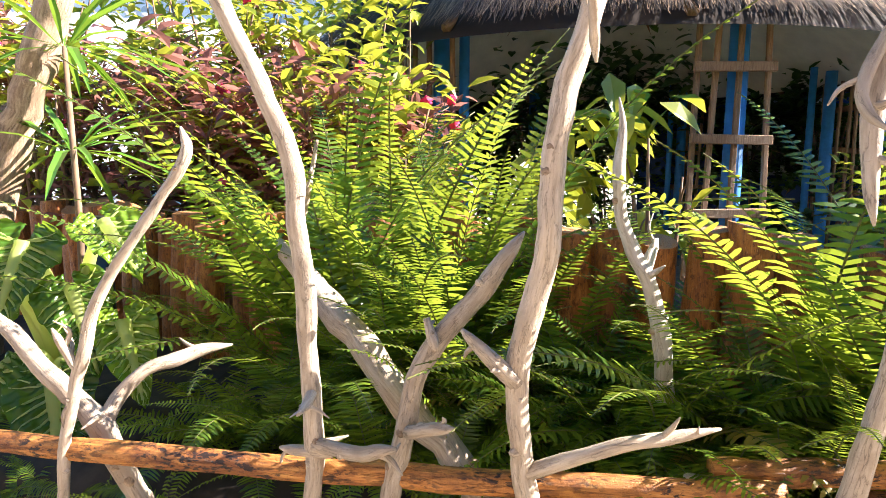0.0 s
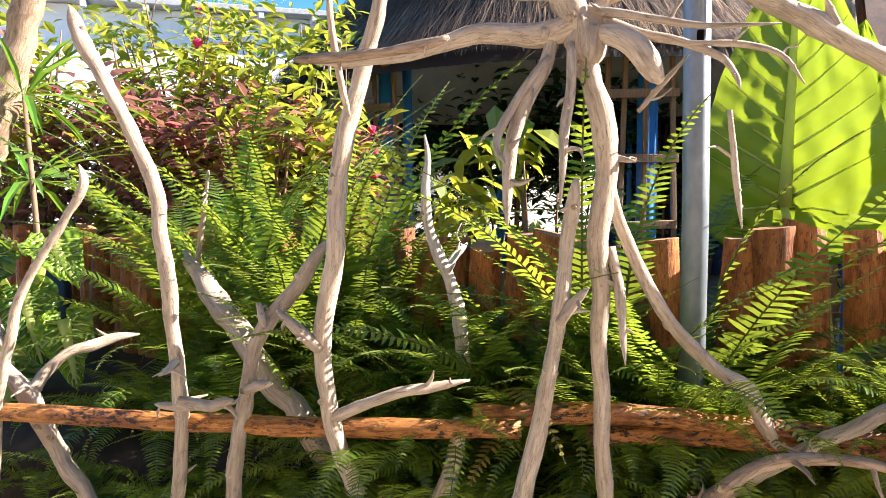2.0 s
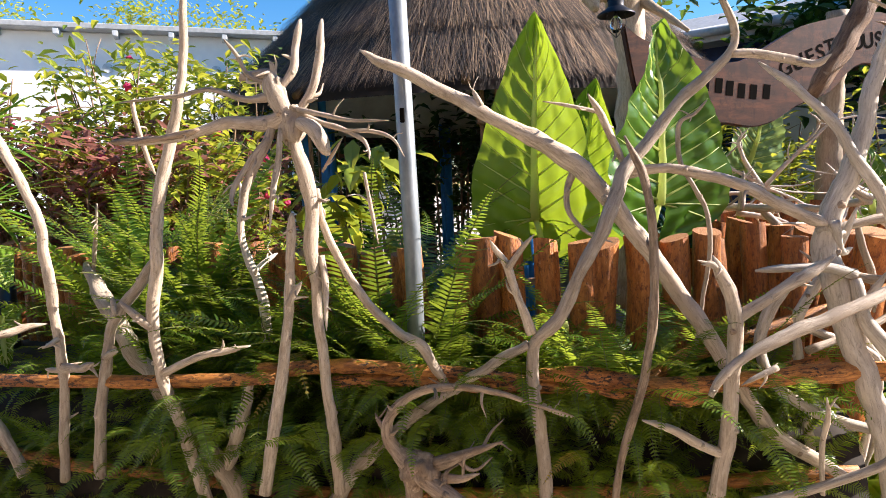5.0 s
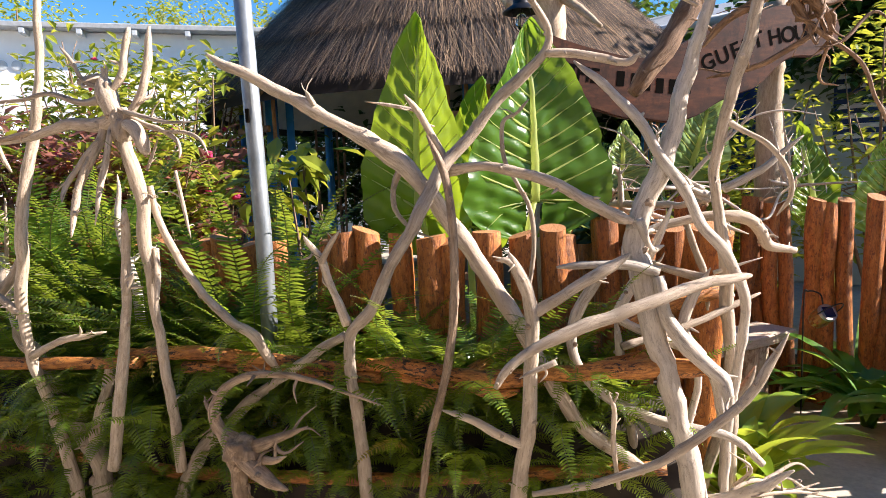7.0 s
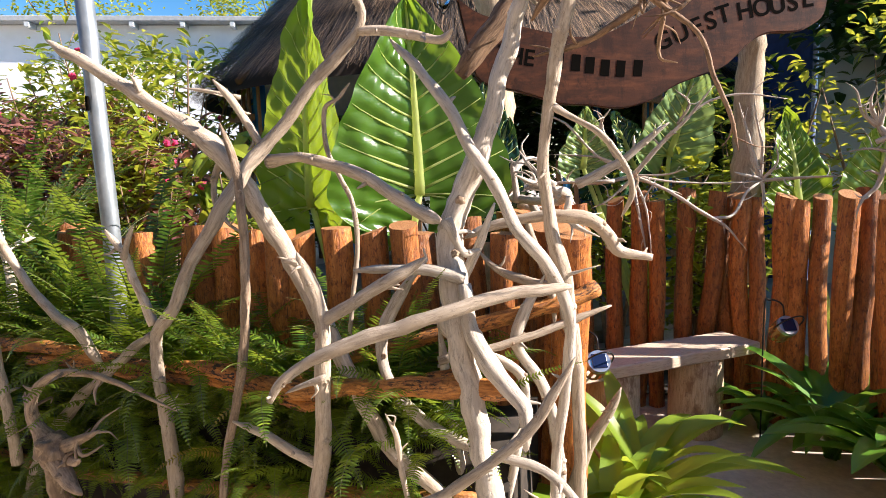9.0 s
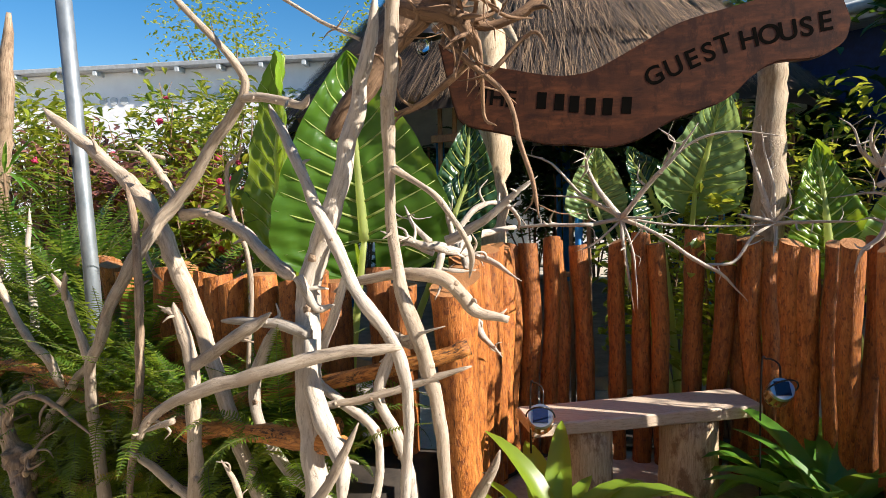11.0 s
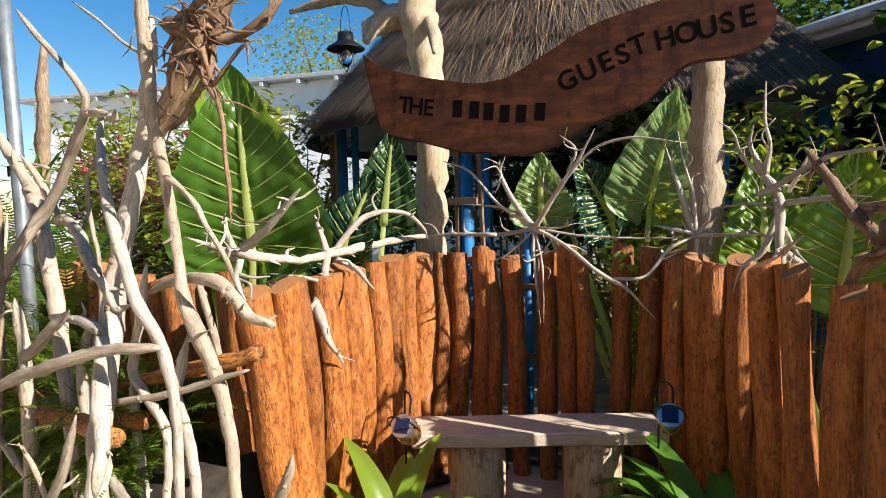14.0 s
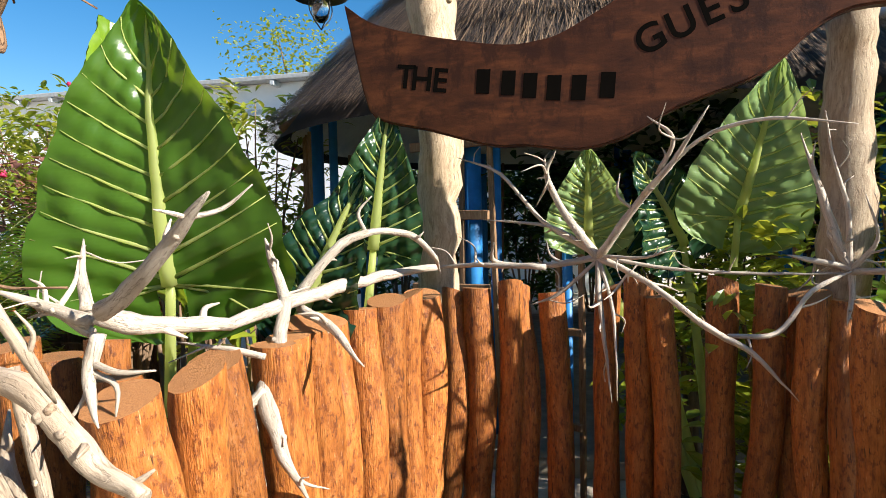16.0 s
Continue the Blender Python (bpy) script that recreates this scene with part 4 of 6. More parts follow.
wood_s1 = driftwood("driftwood_branch", "tall grey driftwood stick with peeling surface", "branch", "driftwood screen", M_DRIFT, [(2.640, 0.755, 2.160, 0.0215), (2.610, 0.772, 1.990, 0.0222), (2.581, 0.792, 1.825, 0.0225), (2.551, 0.811, 1.720, 0.0225), (2.537, 0.830, 1.653, 0.0222), (2.507, 0.860, 1.509, 0.0205), (2.497, 0.876, 1.402, 0.0205), (2.513, 0.880, 1.276, 0.0225), (2.527, 0.890, 1.180, 0.0260), (2.544, 0.914, 1.096, 0.0310), (2.554, 0.955, 0.968, 0.0290), (2.571, 0.980, 0.809, 0.0255), (2.578, 0.982, 0.617, 0.0240), (2.580, 0.985, 0.400, 0.0240), (2.572, 1.000, 0.120, 0.0240)], 0.8)
limb(wood_s1, [(2.496, 0.950, 1.061, 0.0230), (2.352, 0.975, 1.096, 0.0150), (2.259, 1.000, 1.161, 0.0078)])
limb(wood_s1, [(2.422, 0.970, 1.269, 0.0127), (2.456, 0.980, 1.161, 0.0145), (2.495, 0.990, 1.054, 0.0144), (2.502, 1.000, 0.942, 0.0145)])
limb(wood_s1, [(2.520, 0.845, 1.580, 0.0157), (2.580, 0.862, 1.540, 0.0117), (2.648, 0.868, 1.499, 0.0112), (2.712, 0.878, 1.419, 0.0094), (2.733, 0.914, 1.338, 0.0095), (2.701, 0.950, 1.268, 0.0065)])
wood_s2 = driftwood("driftwood_branch", "crooked pale driftwood stick", "branch", "driftwood screen", M_DRIFT_WHITE, [(2.065, 0.841, 1.790, 0.0105), (2.156, 0.800, 1.704, 0.0165), (2.258, 0.768, 1.585, 0.0195), (2.317, 0.759, 1.483, 0.0210), (2.388, 0.759, 1.368, 0.0215), (2.447, 0.766, 1.254, 0.0215), (2.503, 0.770, 1.190, 0.0220), (2.545, 0.795, 1.114, 0.0215), (2.580, 0.806, 1.007, 0.0200), (2.570, 0.820, 0.850, 0.0180), (2.540, 0.826, 0.600, 0.0175), (2.525, 0.820, 0.300, 0.0175)], 0.82)
wood_m = driftwood("driftwood_branch", "hooked yellowish driftwood branch", "branch", "driftwood screen", M_DRIFT, [(2.264, 0.880, 1.215, 0.0130), (2.336, 0.903, 1.244, 0.0183), (2.491, 0.927, 1.273, 0.0227), (2.611, 0.950, 1.260, 0.0253), (2.661, 0.973, 1.213, 0.0252), (2.695, 0.997, 1.165, 0.0218), (2.780, 1.020, 1.145, 0.0131)], 0.78)
wood_s3 = driftwood("driftwood_branch", "slim pale driftwood stick", "branch", "driftwood screen", M_DRIFT_WHITE, [(2.367, 0.840, 1.318, 0.0106), (2.315, 0.840, 1.186, 0.0180), (2.230, 0.840, 1.029, 0.0205), (2.203, 0.840, 0.949, 0.0207), (2.303, 0.840, 0.890, 0.0201), (2.420, 0.840, 0.839, 0.0194), (2.450, 0.840, 0.738, 0.0158), (2.409, 0.840, 0.540, 0.0161), (2.372, 0.840, 0.324, 0.0164)], 0.78)
wood_s4 = driftwood("driftwood_branch", "pale bent driftwood stick", "branch", "driftwood screen", M_DRIFT_WHITE, [(2.183, 0.740, 1.153, 0.0127), (2.093, 0.737, 1.031, 0.0244), (2.046, 0.734, 0.909, 0.0230), (2.088, 0.731, 0.781, 0.0227), (2.193, 0.729, 0.691, 0.0220), (2.336, 0.726, 0.637, 0.0210), (2.523, 0.723, 0.606, 0.0180), (2.618, 0.720, 0.522, 0.0159)], 0.78)
wood_s5 = driftwood("driftwood_branch", "pale straight driftwood stick", "branch", "driftwood screen", M_DRIFT_WHITE, [(2.190, 0.840, 0.947, 0.0114), (2.203, 0.840, 0.834, 0.0189), (2.215, 0.840, 0.681, 0.0209), (2.250, 0.840, 0.491, 0.0208), (2.251, 0.840, 0.278, 0.0209)], 0.78)
wood_s6 = driftwood("driftwood_branch", "pale sinuous driftwood stick", "branch", "driftwood screen", M_DRIFT_WHITE, [(2.493, 0.900, 1.105, 0.0087), (2.440, 0.897, 1.010, 0.0213), (2.412, 0.893, 0.897, 0.0216), (2.486, 0.890, 0.785, 0.0211), (2.523, 0.887, 0.669, 0.0209), (2.537, 0.883, 0.530, 0.0209), (2.535, 0.880, 0.368, 0.0193)], 0.78)
limb(wood_s6, [(2.501, 0.900, 1.088, 0.0104), (2.649, 0.900, 1.138, 0.0033)])
wood_s7 = driftwood("driftwood_branch", "short pale pointed driftwood stump", "branch", "driftwood screen", M_DRIFT, [(2.689, 1.120, 0.718, 0.0072), (2.661, 1.120, 0.646, 0.0200), (2.610, 1.120, 0.556, 0.0241), (2.565, 1.120, 0.446, 0.0264), (2.508, 1.120, 0.247, 0.0290)], 0.78)
wood_rail = driftwood("rail_log", "rough orange-brown debarked rail log with dark bark remnants", "rail", "rails of the driftwood screen", M_RAIL, [(0.386, 0.670, 0.820, 0.0208), (0.563, 0.670, 0.825, 0.0266), (0.735, 0.670, 0.836, 0.0263), (0.902, 0.670, 0.823, 0.0240), (1.066, 0.670, 0.812, 0.0237), (1.225, 0.670, 0.803, 0.0215), (1.313, 0.670, 0.794, 0.0156)], 0.95)
wood_rail = driftwood("rail_log", "rough orange-brown debarked rail log with dark bark remnants", "rail", "rails of the driftwood screen", M_RAIL, [(0.653, 0.680, 0.774, 0.0205), (0.814, 0.678, 0.783, 0.0243), (0.981, 0.676, 0.781, 0.0240), (1.144, 0.674, 0.771, 0.0237), (1.303, 0.672, 0.773, 0.0214), (1.419, 0.670, 0.767, 0.0154)], 0.95)
wood_rail = driftwood("rail_log", "rough orange-brown debarked rail log with dark bark remnants", "rail", "rails of the driftwood screen", M_RAIL, [(1.322, 0.680, 0.801, 0.0195), (1.458, 0.680, 0.808, 0.0290), (1.591, 0.680, 0.794, 0.0325), (1.721, 0.680, 0.771, 0.0341), (1.831, 0.680, 0.776, 0.0338), (1.976, 0.685, 0.796, 0.0279), (2.152, 0.690, 0.809, 0.0294), (2.325, 0.695, 0.822, 0.0309), (2.444, 0.700, 0.832, 0.0271)], 0.95)
wood_rail = driftwood("rail_log", "rough orange-brown debarked rail log with dark bark remnants", "rail", "rails of the driftwood screen", M_RAIL, [(1.418, 0.690, 0.769, 0.0136), (1.571, 0.687, 0.756, 0.0231), (1.721, 0.685, 0.739, 0.0228), (1.813, 0.682, 0.725, 0.0208), (1.885, 0.680, 0.738, 0.0075)], 0.95)
wood_rail = driftwood("rail_log", "rough orange-brown debarked rail log with dark bark remnants", "rail", "rails of the driftwood screen", M_RAIL, [(-0.784, 0.740, 0.466, 0.0234), (-0.392, 0.735, 0.408, 0.0251), (-0.039, 0.730, 0.386, 0.0245), (0.436, 0.725, 0.349, 0.0259), (0.775, 0.720, 0.349, 0.0253), (1.202, 0.720, 0.369, 0.0245), (1.604, 0.720, 0.400, 0.0258), (1.983, 0.720, 0.450, 0.0250), (2.339, 0.720, 0.490, 0.0224)], 0.95)
wood_rail = driftwood("rail_log", "rough orange-brown debarked rail log with dark bark remnants", "rail", "rails of the driftwood screen", M_RAIL, [(2.206, 0.860, 0.922, 0.0228), (2.345, 0.930, 0.959, 0.0260), (2.507, 1.000, 1.002, 0.0270), (2.619, 1.070, 1.040, 0.0267)], 0.95)
wood_rail = driftwood("rail_log", "rough orange-brown debarked rail log with dark bark remnants", "rail", "rails of the driftwood screen", M_RAIL, [(1.695, 0.780, 0.759, 0.0238), (1.837, 0.853, 0.815, 0.0298), (2.059, 0.927, 0.878, 0.0285), (2.366, 1.000, 0.955, 0.0227)], 0.95)
wood_rail = driftwood("rail_log", "rough orange-brown debarked rail log with dark bark remnants", "rail", "rails of the driftwood screen", M_RAIL, [(1.107, 0.720, 0.756, 0.0273), (1.509, 0.760, 0.745, 0.0295), (1.908, 0.800, 0.741, 0.0308), (2.292, 0.840, 0.809, 0.0276)], 0.95)
wood_pst = driftwood("driftwood_branch", "pale thin rail stick with a cut end", "branch", "driftwood screen", M_DRIFT, [(2.206, 0.780, 0.865, 0.0167), (2.373, 0.853, 0.903, 0.0162), (2.524, 0.927, 0.951, 0.0157), (2.668, 1.000, 1.004, 0.0119)], 0.78)
wood_hl = driftwood("driftwood_root", "white twisted driftwood root along the log fence", "root", "driftwood screen", M_DRIFT_WHITE, [(2.495, 1.060, 1.346, 0.0475), (2.515, 1.153, 1.318, 0.0319), (2.449, 1.333, 1.292, 0.0265), (2.258, 1.600, 1.288, 0.0349), (2.140, 1.867, 1.297, 0.0386), (2.143, 2.067, 1.316, 0.0324), (2.205, 2.200, 1.331, 0.0220)], 0.50)
limb(wood_hl, [(2.559, 1.060, 1.357, 0.0321), (2.679, 1.073, 1.418, 0.0258), (2.750, 1.087, 1.476, 0.0202), (2.821, 1.100, 1.530, 0.0115)])
limb(wood_hl, [(2.510, 1.060, 1.338, 0.0254), (2.435, 1.005, 1.367, 0.0164), (2.394, 0.950, 1.394, 0.0072)])
limb(wood_hl, [(2.540, 1.060, 1.320, 0.0252), (2.542, 1.040, 1.250, 0.0215), (2.635, 1.020, 1.202, 0.0069)])
limb(wood_hl, [(2.495, 1.060, 1.356, 0.0237), (2.419, 1.080, 1.410, 0.0132), (2.376, 1.100, 1.466, 0.0057)])
limb(wood_hl, [(2.508, 1.060, 1.319, 0.0182), (2.443, 1.030, 1.347, 0.0110), (2.406, 1.000, 1.340, 0.0046)])
limb(wood_hl, [(2.239, 1.600, 1.276, 0.0304), (2.239, 1.575, 1.364, 0.0232), (2.236, 1.550, 1.448, 0.0115)])
limb(wood_hl, [(2.297, 1.560, 1.300, 0.0327), (2.368, 1.492, 1.197, 0.0330), (2.384, 1.446, 1.115, 0.0430), (2.418, 1.445, 1.030, 0.0330), (2.455, 1.450, 0.970, 0.0240), (2.522, 1.450, 0.905, 0.0080)])
limb(wood_hl, [(2.390, 1.440, 1.125, 0.0266), (2.375, 1.404, 1.085, 0.0222), (2.415, 1.375, 1.010, 0.0065)])
limb(wood_hl, [(2.139, 1.700, 1.283, 0.0271), (2.198, 1.820, 1.421, 0.0250), (2.220, 1.940, 1.453, 0.0205), (2.248, 2.040, 1.439, 0.0209), (2.261, 2.120, 1.376, 0.0160), (2.223, 2.200, 1.309, 0.0069)])
limb(wood_hl, [(2.234, 1.650, 1.265, 0.0261), (2.399, 1.625, 1.226, 0.0226), (2.531, 1.600, 1.162, 0.0087)])
limb(wood_hl, [(2.458, 1.400, 1.212, 0.0146), (2.390, 1.350, 1.230, 0.0125), (2.285, 1.300, 1.239, 0.0053)])
wood_h1 = driftwood("driftwood_root", "star of thin white driftwood roots on the log fence", "root", "driftwood screen", M_DRIFT_WHITE, [(2.618, 2.500, 1.356, 0.0404), (2.517, 2.473, 1.496, 0.0300), (2.473, 2.447, 1.620, 0.0191), (2.516, 2.420, 1.692, 0.0080)], 0.42)
limb(wood_h1, [(2.624, 2.500, 1.356, 0.0323), (2.750, 2.473, 1.501, 0.0285), (2.881, 2.447, 1.632, 0.0199), (2.990, 2.420, 1.771, 0.0096)])
limb(wood_h1, [(2.831, 2.460, 1.599, 0.0177), (2.885, 2.440, 1.693, 0.0148), (2.820, 2.420, 1.762, 0.0075)])
limb(wood_h1, [(2.787, 2.460, 1.538, 0.0179), (2.948, 2.473, 1.689, 0.0147), (3.121, 2.487, 1.727, 0.0118), (3.313, 2.500, 1.691, 0.0056)])
limb(wood_h1, [(2.624, 2.500, 1.356, 0.0188), (2.438, 2.467, 1.471, 0.0166), (2.293, 2.433, 1.631, 0.0141), (2.130, 2.400, 1.698, 0.0058)])
limb(wood_h1, [(2.624, 2.500, 1.356, 0.0188), (2.468, 2.470, 1.451, 0.0138), (2.210, 2.440, 1.478, 0.0072)])
limb(wood_h1, [(2.624, 2.500, 1.356, 0.0269), (2.458, 2.433, 1.326, 0.0247), (2.318, 2.367, 1.337, 0.0195), (2.363, 2.300, 1.408, 0.0068)])
limb(wood_h1, [(2.553, 2.300, 1.333, 0.0208), (2.304, 2.275, 1.333, 0.0192), (2.141, 2.250, 1.323, 0.0113)])
limb(wood_h1, [(2.624, 2.500, 1.356, 0.0188), (2.804, 2.580, 1.320, 0.0132), (3.006, 2.680, 1.305, 0.0116), (3.240, 2.800, 1.305, 0.0101)])
limb(wood_h1, [(2.624, 2.500, 1.350, 0.0269), (2.789, 2.500, 1.280, 0.0208), (2.956, 2.500, 1.164, 0.0225), (3.064, 2.550, 1.095, 0.0173), (3.168, 2.600, 0.967, 0.0061)])
limb(wood_h1, [(2.994, 2.560, 1.135, 0.0151), (3.102, 2.640, 1.142, 0.0176), (3.171, 2.720, 1.259, 0.0176), (3.253, 2.800, 1.311, 0.0126)])
limb(wood_h1, [(2.624, 2.500, 1.350, 0.0242), (2.647, 2.460, 1.214, 0.0213), (2.706, 2.420, 0.924, 0.0065)])
limb(wood_h1, [(2.624, 2.500, 1.350, 0.0188), (2.692, 2.460, 1.188, 0.0132), (2.724, 2.420, 0.931, 0.0052)])
limb(wood_h1, [(2.624, 2.500, 1.350, 0.0161), (2.510, 2.450, 1.238, 0.0137), (2.428, 2.400, 1.198, 0.0055)])
limb(wood_h1, [(2.624, 2.500, 1.356, 0.0161), (2.799, 2.460, 1.359, 0.0102), (2.892, 2.420, 1.398, 0.0049)])
wood_h2 = driftwood("driftwood_root", "star of thin white driftwood roots against the sign post", "root", "driftwood screen", M_DRIFT_WHITE, [(3.242, 2.830, 1.309, 0.0330), (3.198, 2.813, 1.457, 0.0305), (3.162, 2.797, 1.585, 0.0178), (3.127, 2.780, 1.713, 0.0064)], 0.45)
limb(wood_h2, [(3.242, 2.830, 1.309, 0.0228), (3.243, 2.807, 1.481, 0.0151), (3.209, 2.783, 1.632, 0.0100), (3.193, 2.760, 1.768, 0.0050)])
limb(wood_h2, [(3.242, 2.830, 1.309, 0.0228), (3.314, 2.795, 1.405, 0.0123), (3.290, 2.760, 1.528, 0.0061)])
limb(wood_h2, [(3.254, 2.830, 1.314, 0.0253), (3.149, 2.775, 1.345, 0.0179), (3.107, 2.720, 1.360, 0.0064)])
limb(wood_h2, [(3.250, 2.830, 1.309, 0.0203), (3.255, 2.795, 1.230, 0.0176), (3.250, 2.760, 1.163, 0.0075)])
limb(wood_h2, [(3.242, 2.830, 1.309, 0.0228), (3.409, 2.715, 1.323, 0.0165), (3.578, 2.600, 1.329, 0.0087)])
wood_h3 = driftwood("driftwood_root", "knobbly white driftwood root with thin arms", "root", "driftwood screen", M_DRIFT_WHITE, [(3.645, 2.400, 1.558, 0.0359), (3.693, 2.387, 1.486, 0.0353), (3.706, 2.373, 1.408, 0.0332), (3.716, 2.360, 1.273, 0.0292), (3.739, 2.353, 1.138, 0.0213), (3.756, 2.347, 1.023, 0.0116), (3.766, 2.340, 0.927, 0.0048)], 0.48)
limb(wood_h3, [(3.654, 2.400, 1.547, 0.0298), (3.672, 2.380, 1.643, 0.0137), (3.662, 2.360, 1.739, 0.0117), (3.672, 2.340, 1.850, 0.0058)])
limb(wood_h3, [(3.645, 2.400, 1.552, 0.0259), (3.584, 2.387, 1.608, 0.0141), (3.559, 2.373, 1.693, 0.0081), (3.511, 2.360, 1.737, 0.0041)])
limb(wood_h3, [(3.645, 2.400, 1.558, 0.0259), (3.613, 2.380, 1.649, 0.0140), (3.626, 2.360, 1.714, 0.0049)])
limb(wood_h3, [(3.640, 2.380, 1.475, 0.0256), (3.705, 2.360, 1.509, 0.0230), (3.818, 2.300, 1.568, 0.0180), (3.912, 2.250, 1.594, 0.0150), (4.107, 2.100, 1.596, 0.0090)])
limb(wood_h3, [(3.699, 2.400, 1.447, 0.0217), (3.839, 2.325, 1.462, 0.0183), (3.982, 2.250, 1.465, 0.0085)])
limb(wood_h3, [(3.725, 2.400, 1.485, 0.0137), (3.774, 2.360, 1.558, 0.0113), (3.809, 2.320, 1.619, 0.0046)])
limb(wood_h3, [(3.691, 2.400, 1.408, 0.0217), (3.653, 2.380, 1.290, 0.0219), (3.594, 2.360, 1.229, 0.0141), (3.572, 2.340, 1.145, 0.0051)])
limb(wood_h3, [(3.713, 2.400, 1.368, 0.0157), (3.763, 2.350, 1.293, 0.0114), (3.823, 2.300, 1.246, 0.0037)])
limb(wood_h3, [(3.691, 2.400, 1.437, 0.0158), (3.608, 2.370, 1.450, 0.0100), (3.484, 2.340, 1.434, 0.0041)])
limb(wood_h3, [(3.714, 2.380, 1.291, 0.0294), (3.777, 2.370, 1.235, 0.0288), (3.801, 2.360, 1.189, 0.0114)])
wood_ch = driftwood("driftwood_root", "charred dark driftwood branch with a brown knob on the shaded fence", "root", "driftwood screen", M_DRIFT_DARK, [(3.792, 2.30, 1.625, 0.010), (3.860, 2.27, 1.536, 0.020), (3.936, 2.22, 1.435, 0.024), (4.025, 2.15, 1.342, 0.026), (4.108, 2.06, 1.284, 0.030)], 0.85)
limb(wood_ch, [(3.926, 2.25, 1.435, 0.018), (4.000, 2.20, 1.433, 0.019), (4.070, 2.12, 1.440, 0.026), (4.163, 2.00, 1.445, 0.030)])
limb(wood_ch, [(3.946, 2.10, 1.199, 0.010), (3.993, 2.08, 1.278, 0.020), (4.042, 2.05, 1.314, 0.022), (4.116, 2.00, 1.349, 0.026)])
burl(wood_ch, (4.075, 2.10, 1.375), (0.050, 0.045, 0.060), M_DRIFT_DARK, 12)
wood_tb = driftwood("driftwood_root", "tangled brown driftwood root hung on the poles", "root", "driftwood screen", M_DRIFT_DARK, [(2.514, 0.860, 2.009, 0.0180), (2.631, 0.855, 1.975, 0.0391), (2.739, 0.850, 1.937, 0.0330), (2.796, 0.845, 1.874, 0.0147), (2.812, 0.840, 1.814, 0.0102)], 0.7)
limb(wood_tb, [(2.707, 0.860, 1.930, 0.0183), (2.760, 0.848, 1.837, 0.0119), (2.887, 0.836, 1.724, 0.0092), (2.925, 0.824, 1.616, 0.0084), (2.965, 0.812, 1.517, 0.0082), (2.981, 0.800, 1.438, 0.0041)])
limb(wood_tb, [(2.650, 0.860, 1.949, 0.0234), (2.527, 0.880, 1.881, 0.0165), (2.465, 0.900, 1.810, 0.0137)])
limb(wood_tb, [(2.766, 0.860, 1.816, 0.0135), (2.624, 0.870, 1.738, 0.0128), (2.473, 0.880, 1.710, 0.0102)])
limb(wood_tb, [(2.723, 0.860, 1.949, 0.0197), (2.796, 0.907, 1.913, 0.0165), (2.885, 0.953, 1.947, 0.0177), (2.937, 1.000, 2.016, 0.0162)])
limb(wood_tb, [(2.652, 0.860, 1.964, 0.0156), (2.835, 0.820, 1.988, 0.0113), (2.996, 0.780, 1.979, 0.0065)])
limb(wood_tb, [(2.591, 0.860, 1.977, 0.0191), (2.719, 0.840, 1.990, 0.0120), (2.831, 0.820, 1.947, 0.0057)])
rk = random.Random(5)
for i in range(12):
    q = Vector((rk.uniform(2.58, 2.78), rk.uniform(0.80, 0.90), rk.uniform(1.86, 2.0)))
    d = Vector((rk.gauss(0, 1), rk.gauss(0, 0.5), rk.gauss(-0.3, 0.7))).normalized() * rk.uniform(0.10, 0.24)
    side = Vector((rk.gauss(0, 1), rk.gauss(0, 1), rk.gauss(0, 1))) * 0.035
    limb(wood_tb, [(*q, 0.011), (*(q + d * 0.35 + side), 0.009), (*(q + d * 0.7 - side * 0.4), 0.007), (*(q + d), 0.003)])
wood_lr = driftwood("driftwood_branch", "thin arching driftwood twig", "branch", "driftwood screen", M_DRIFT, [(2.440, 0.840, 1.926, 0.0067), (2.310, 0.827, 1.995, 0.0070), (2.169, 0.813, 2.082, 0.0072), (1.967, 0.800, 2.189, 0.0057)], 0.78)
wood_pl = driftwood("sign_post", "thick pale wooden post with cut limbs holding the sign", "post", "posts of the sign", M_POST, [(1.774, 2.520, 2.929, 0.0808), (1.825, 2.531, 2.678, 0.0931), (1.860, 2.543, 2.461, 0.1117), (1.894, 2.554, 2.213, 0.0901), (1.908, 2.563, 1.936, 0.0875), (1.890, 2.569, 1.627, 0.0885), (1.865, 2.574, 1.246, 0.0898), (1.822, 2.580, 0.653, 0.0918)], 0.95)
limb(wood_pl, [(1.843, 2.540, 2.494, 0.0684), (1.703, 2.460, 2.509, 0.0722), (1.671, 2.380, 2.456, 0.0622), (1.685, 2.300, 2.363, 0.0214)])
limb(wood_pl, [(1.622, 2.540, 2.542, 0.0486), (1.549, 2.480, 2.626, 0.0421), (1.375, 2.420, 2.686, 0.0396), (1.186, 2.360, 2.686, 0.0304), (0.983, 2.300, 2.670, 0.0138)])
limb(wood_pl, [(1.926, 2.540, 2.476, 0.0367), (2.059, 2.430, 2.340, 0.0263), (2.175, 2.320, 2.211, 0.0111)])
limb(wood_pl, [(1.844, 2.540, 2.524, 0.0466), (1.922, 2.440, 2.632, 0.0418), (2.259, 2.340, 2.577, 0.0327)])
wood_pr = driftwood("sign_post", "thick pale wooden post holding the sign", "post", "posts of the sign", M_POST, [(3.223, 3.060, 2.420, 0.0655), (3.216, 3.060, 2.191, 0.0687), (3.199, 3.060, 1.933, 0.0748), (3.195, 3.060, 1.669, 0.0807), (3.191, 3.060, 1.292, 0.0843), (3.187, 3.060, 0.739, 0.0856)], 0.95)
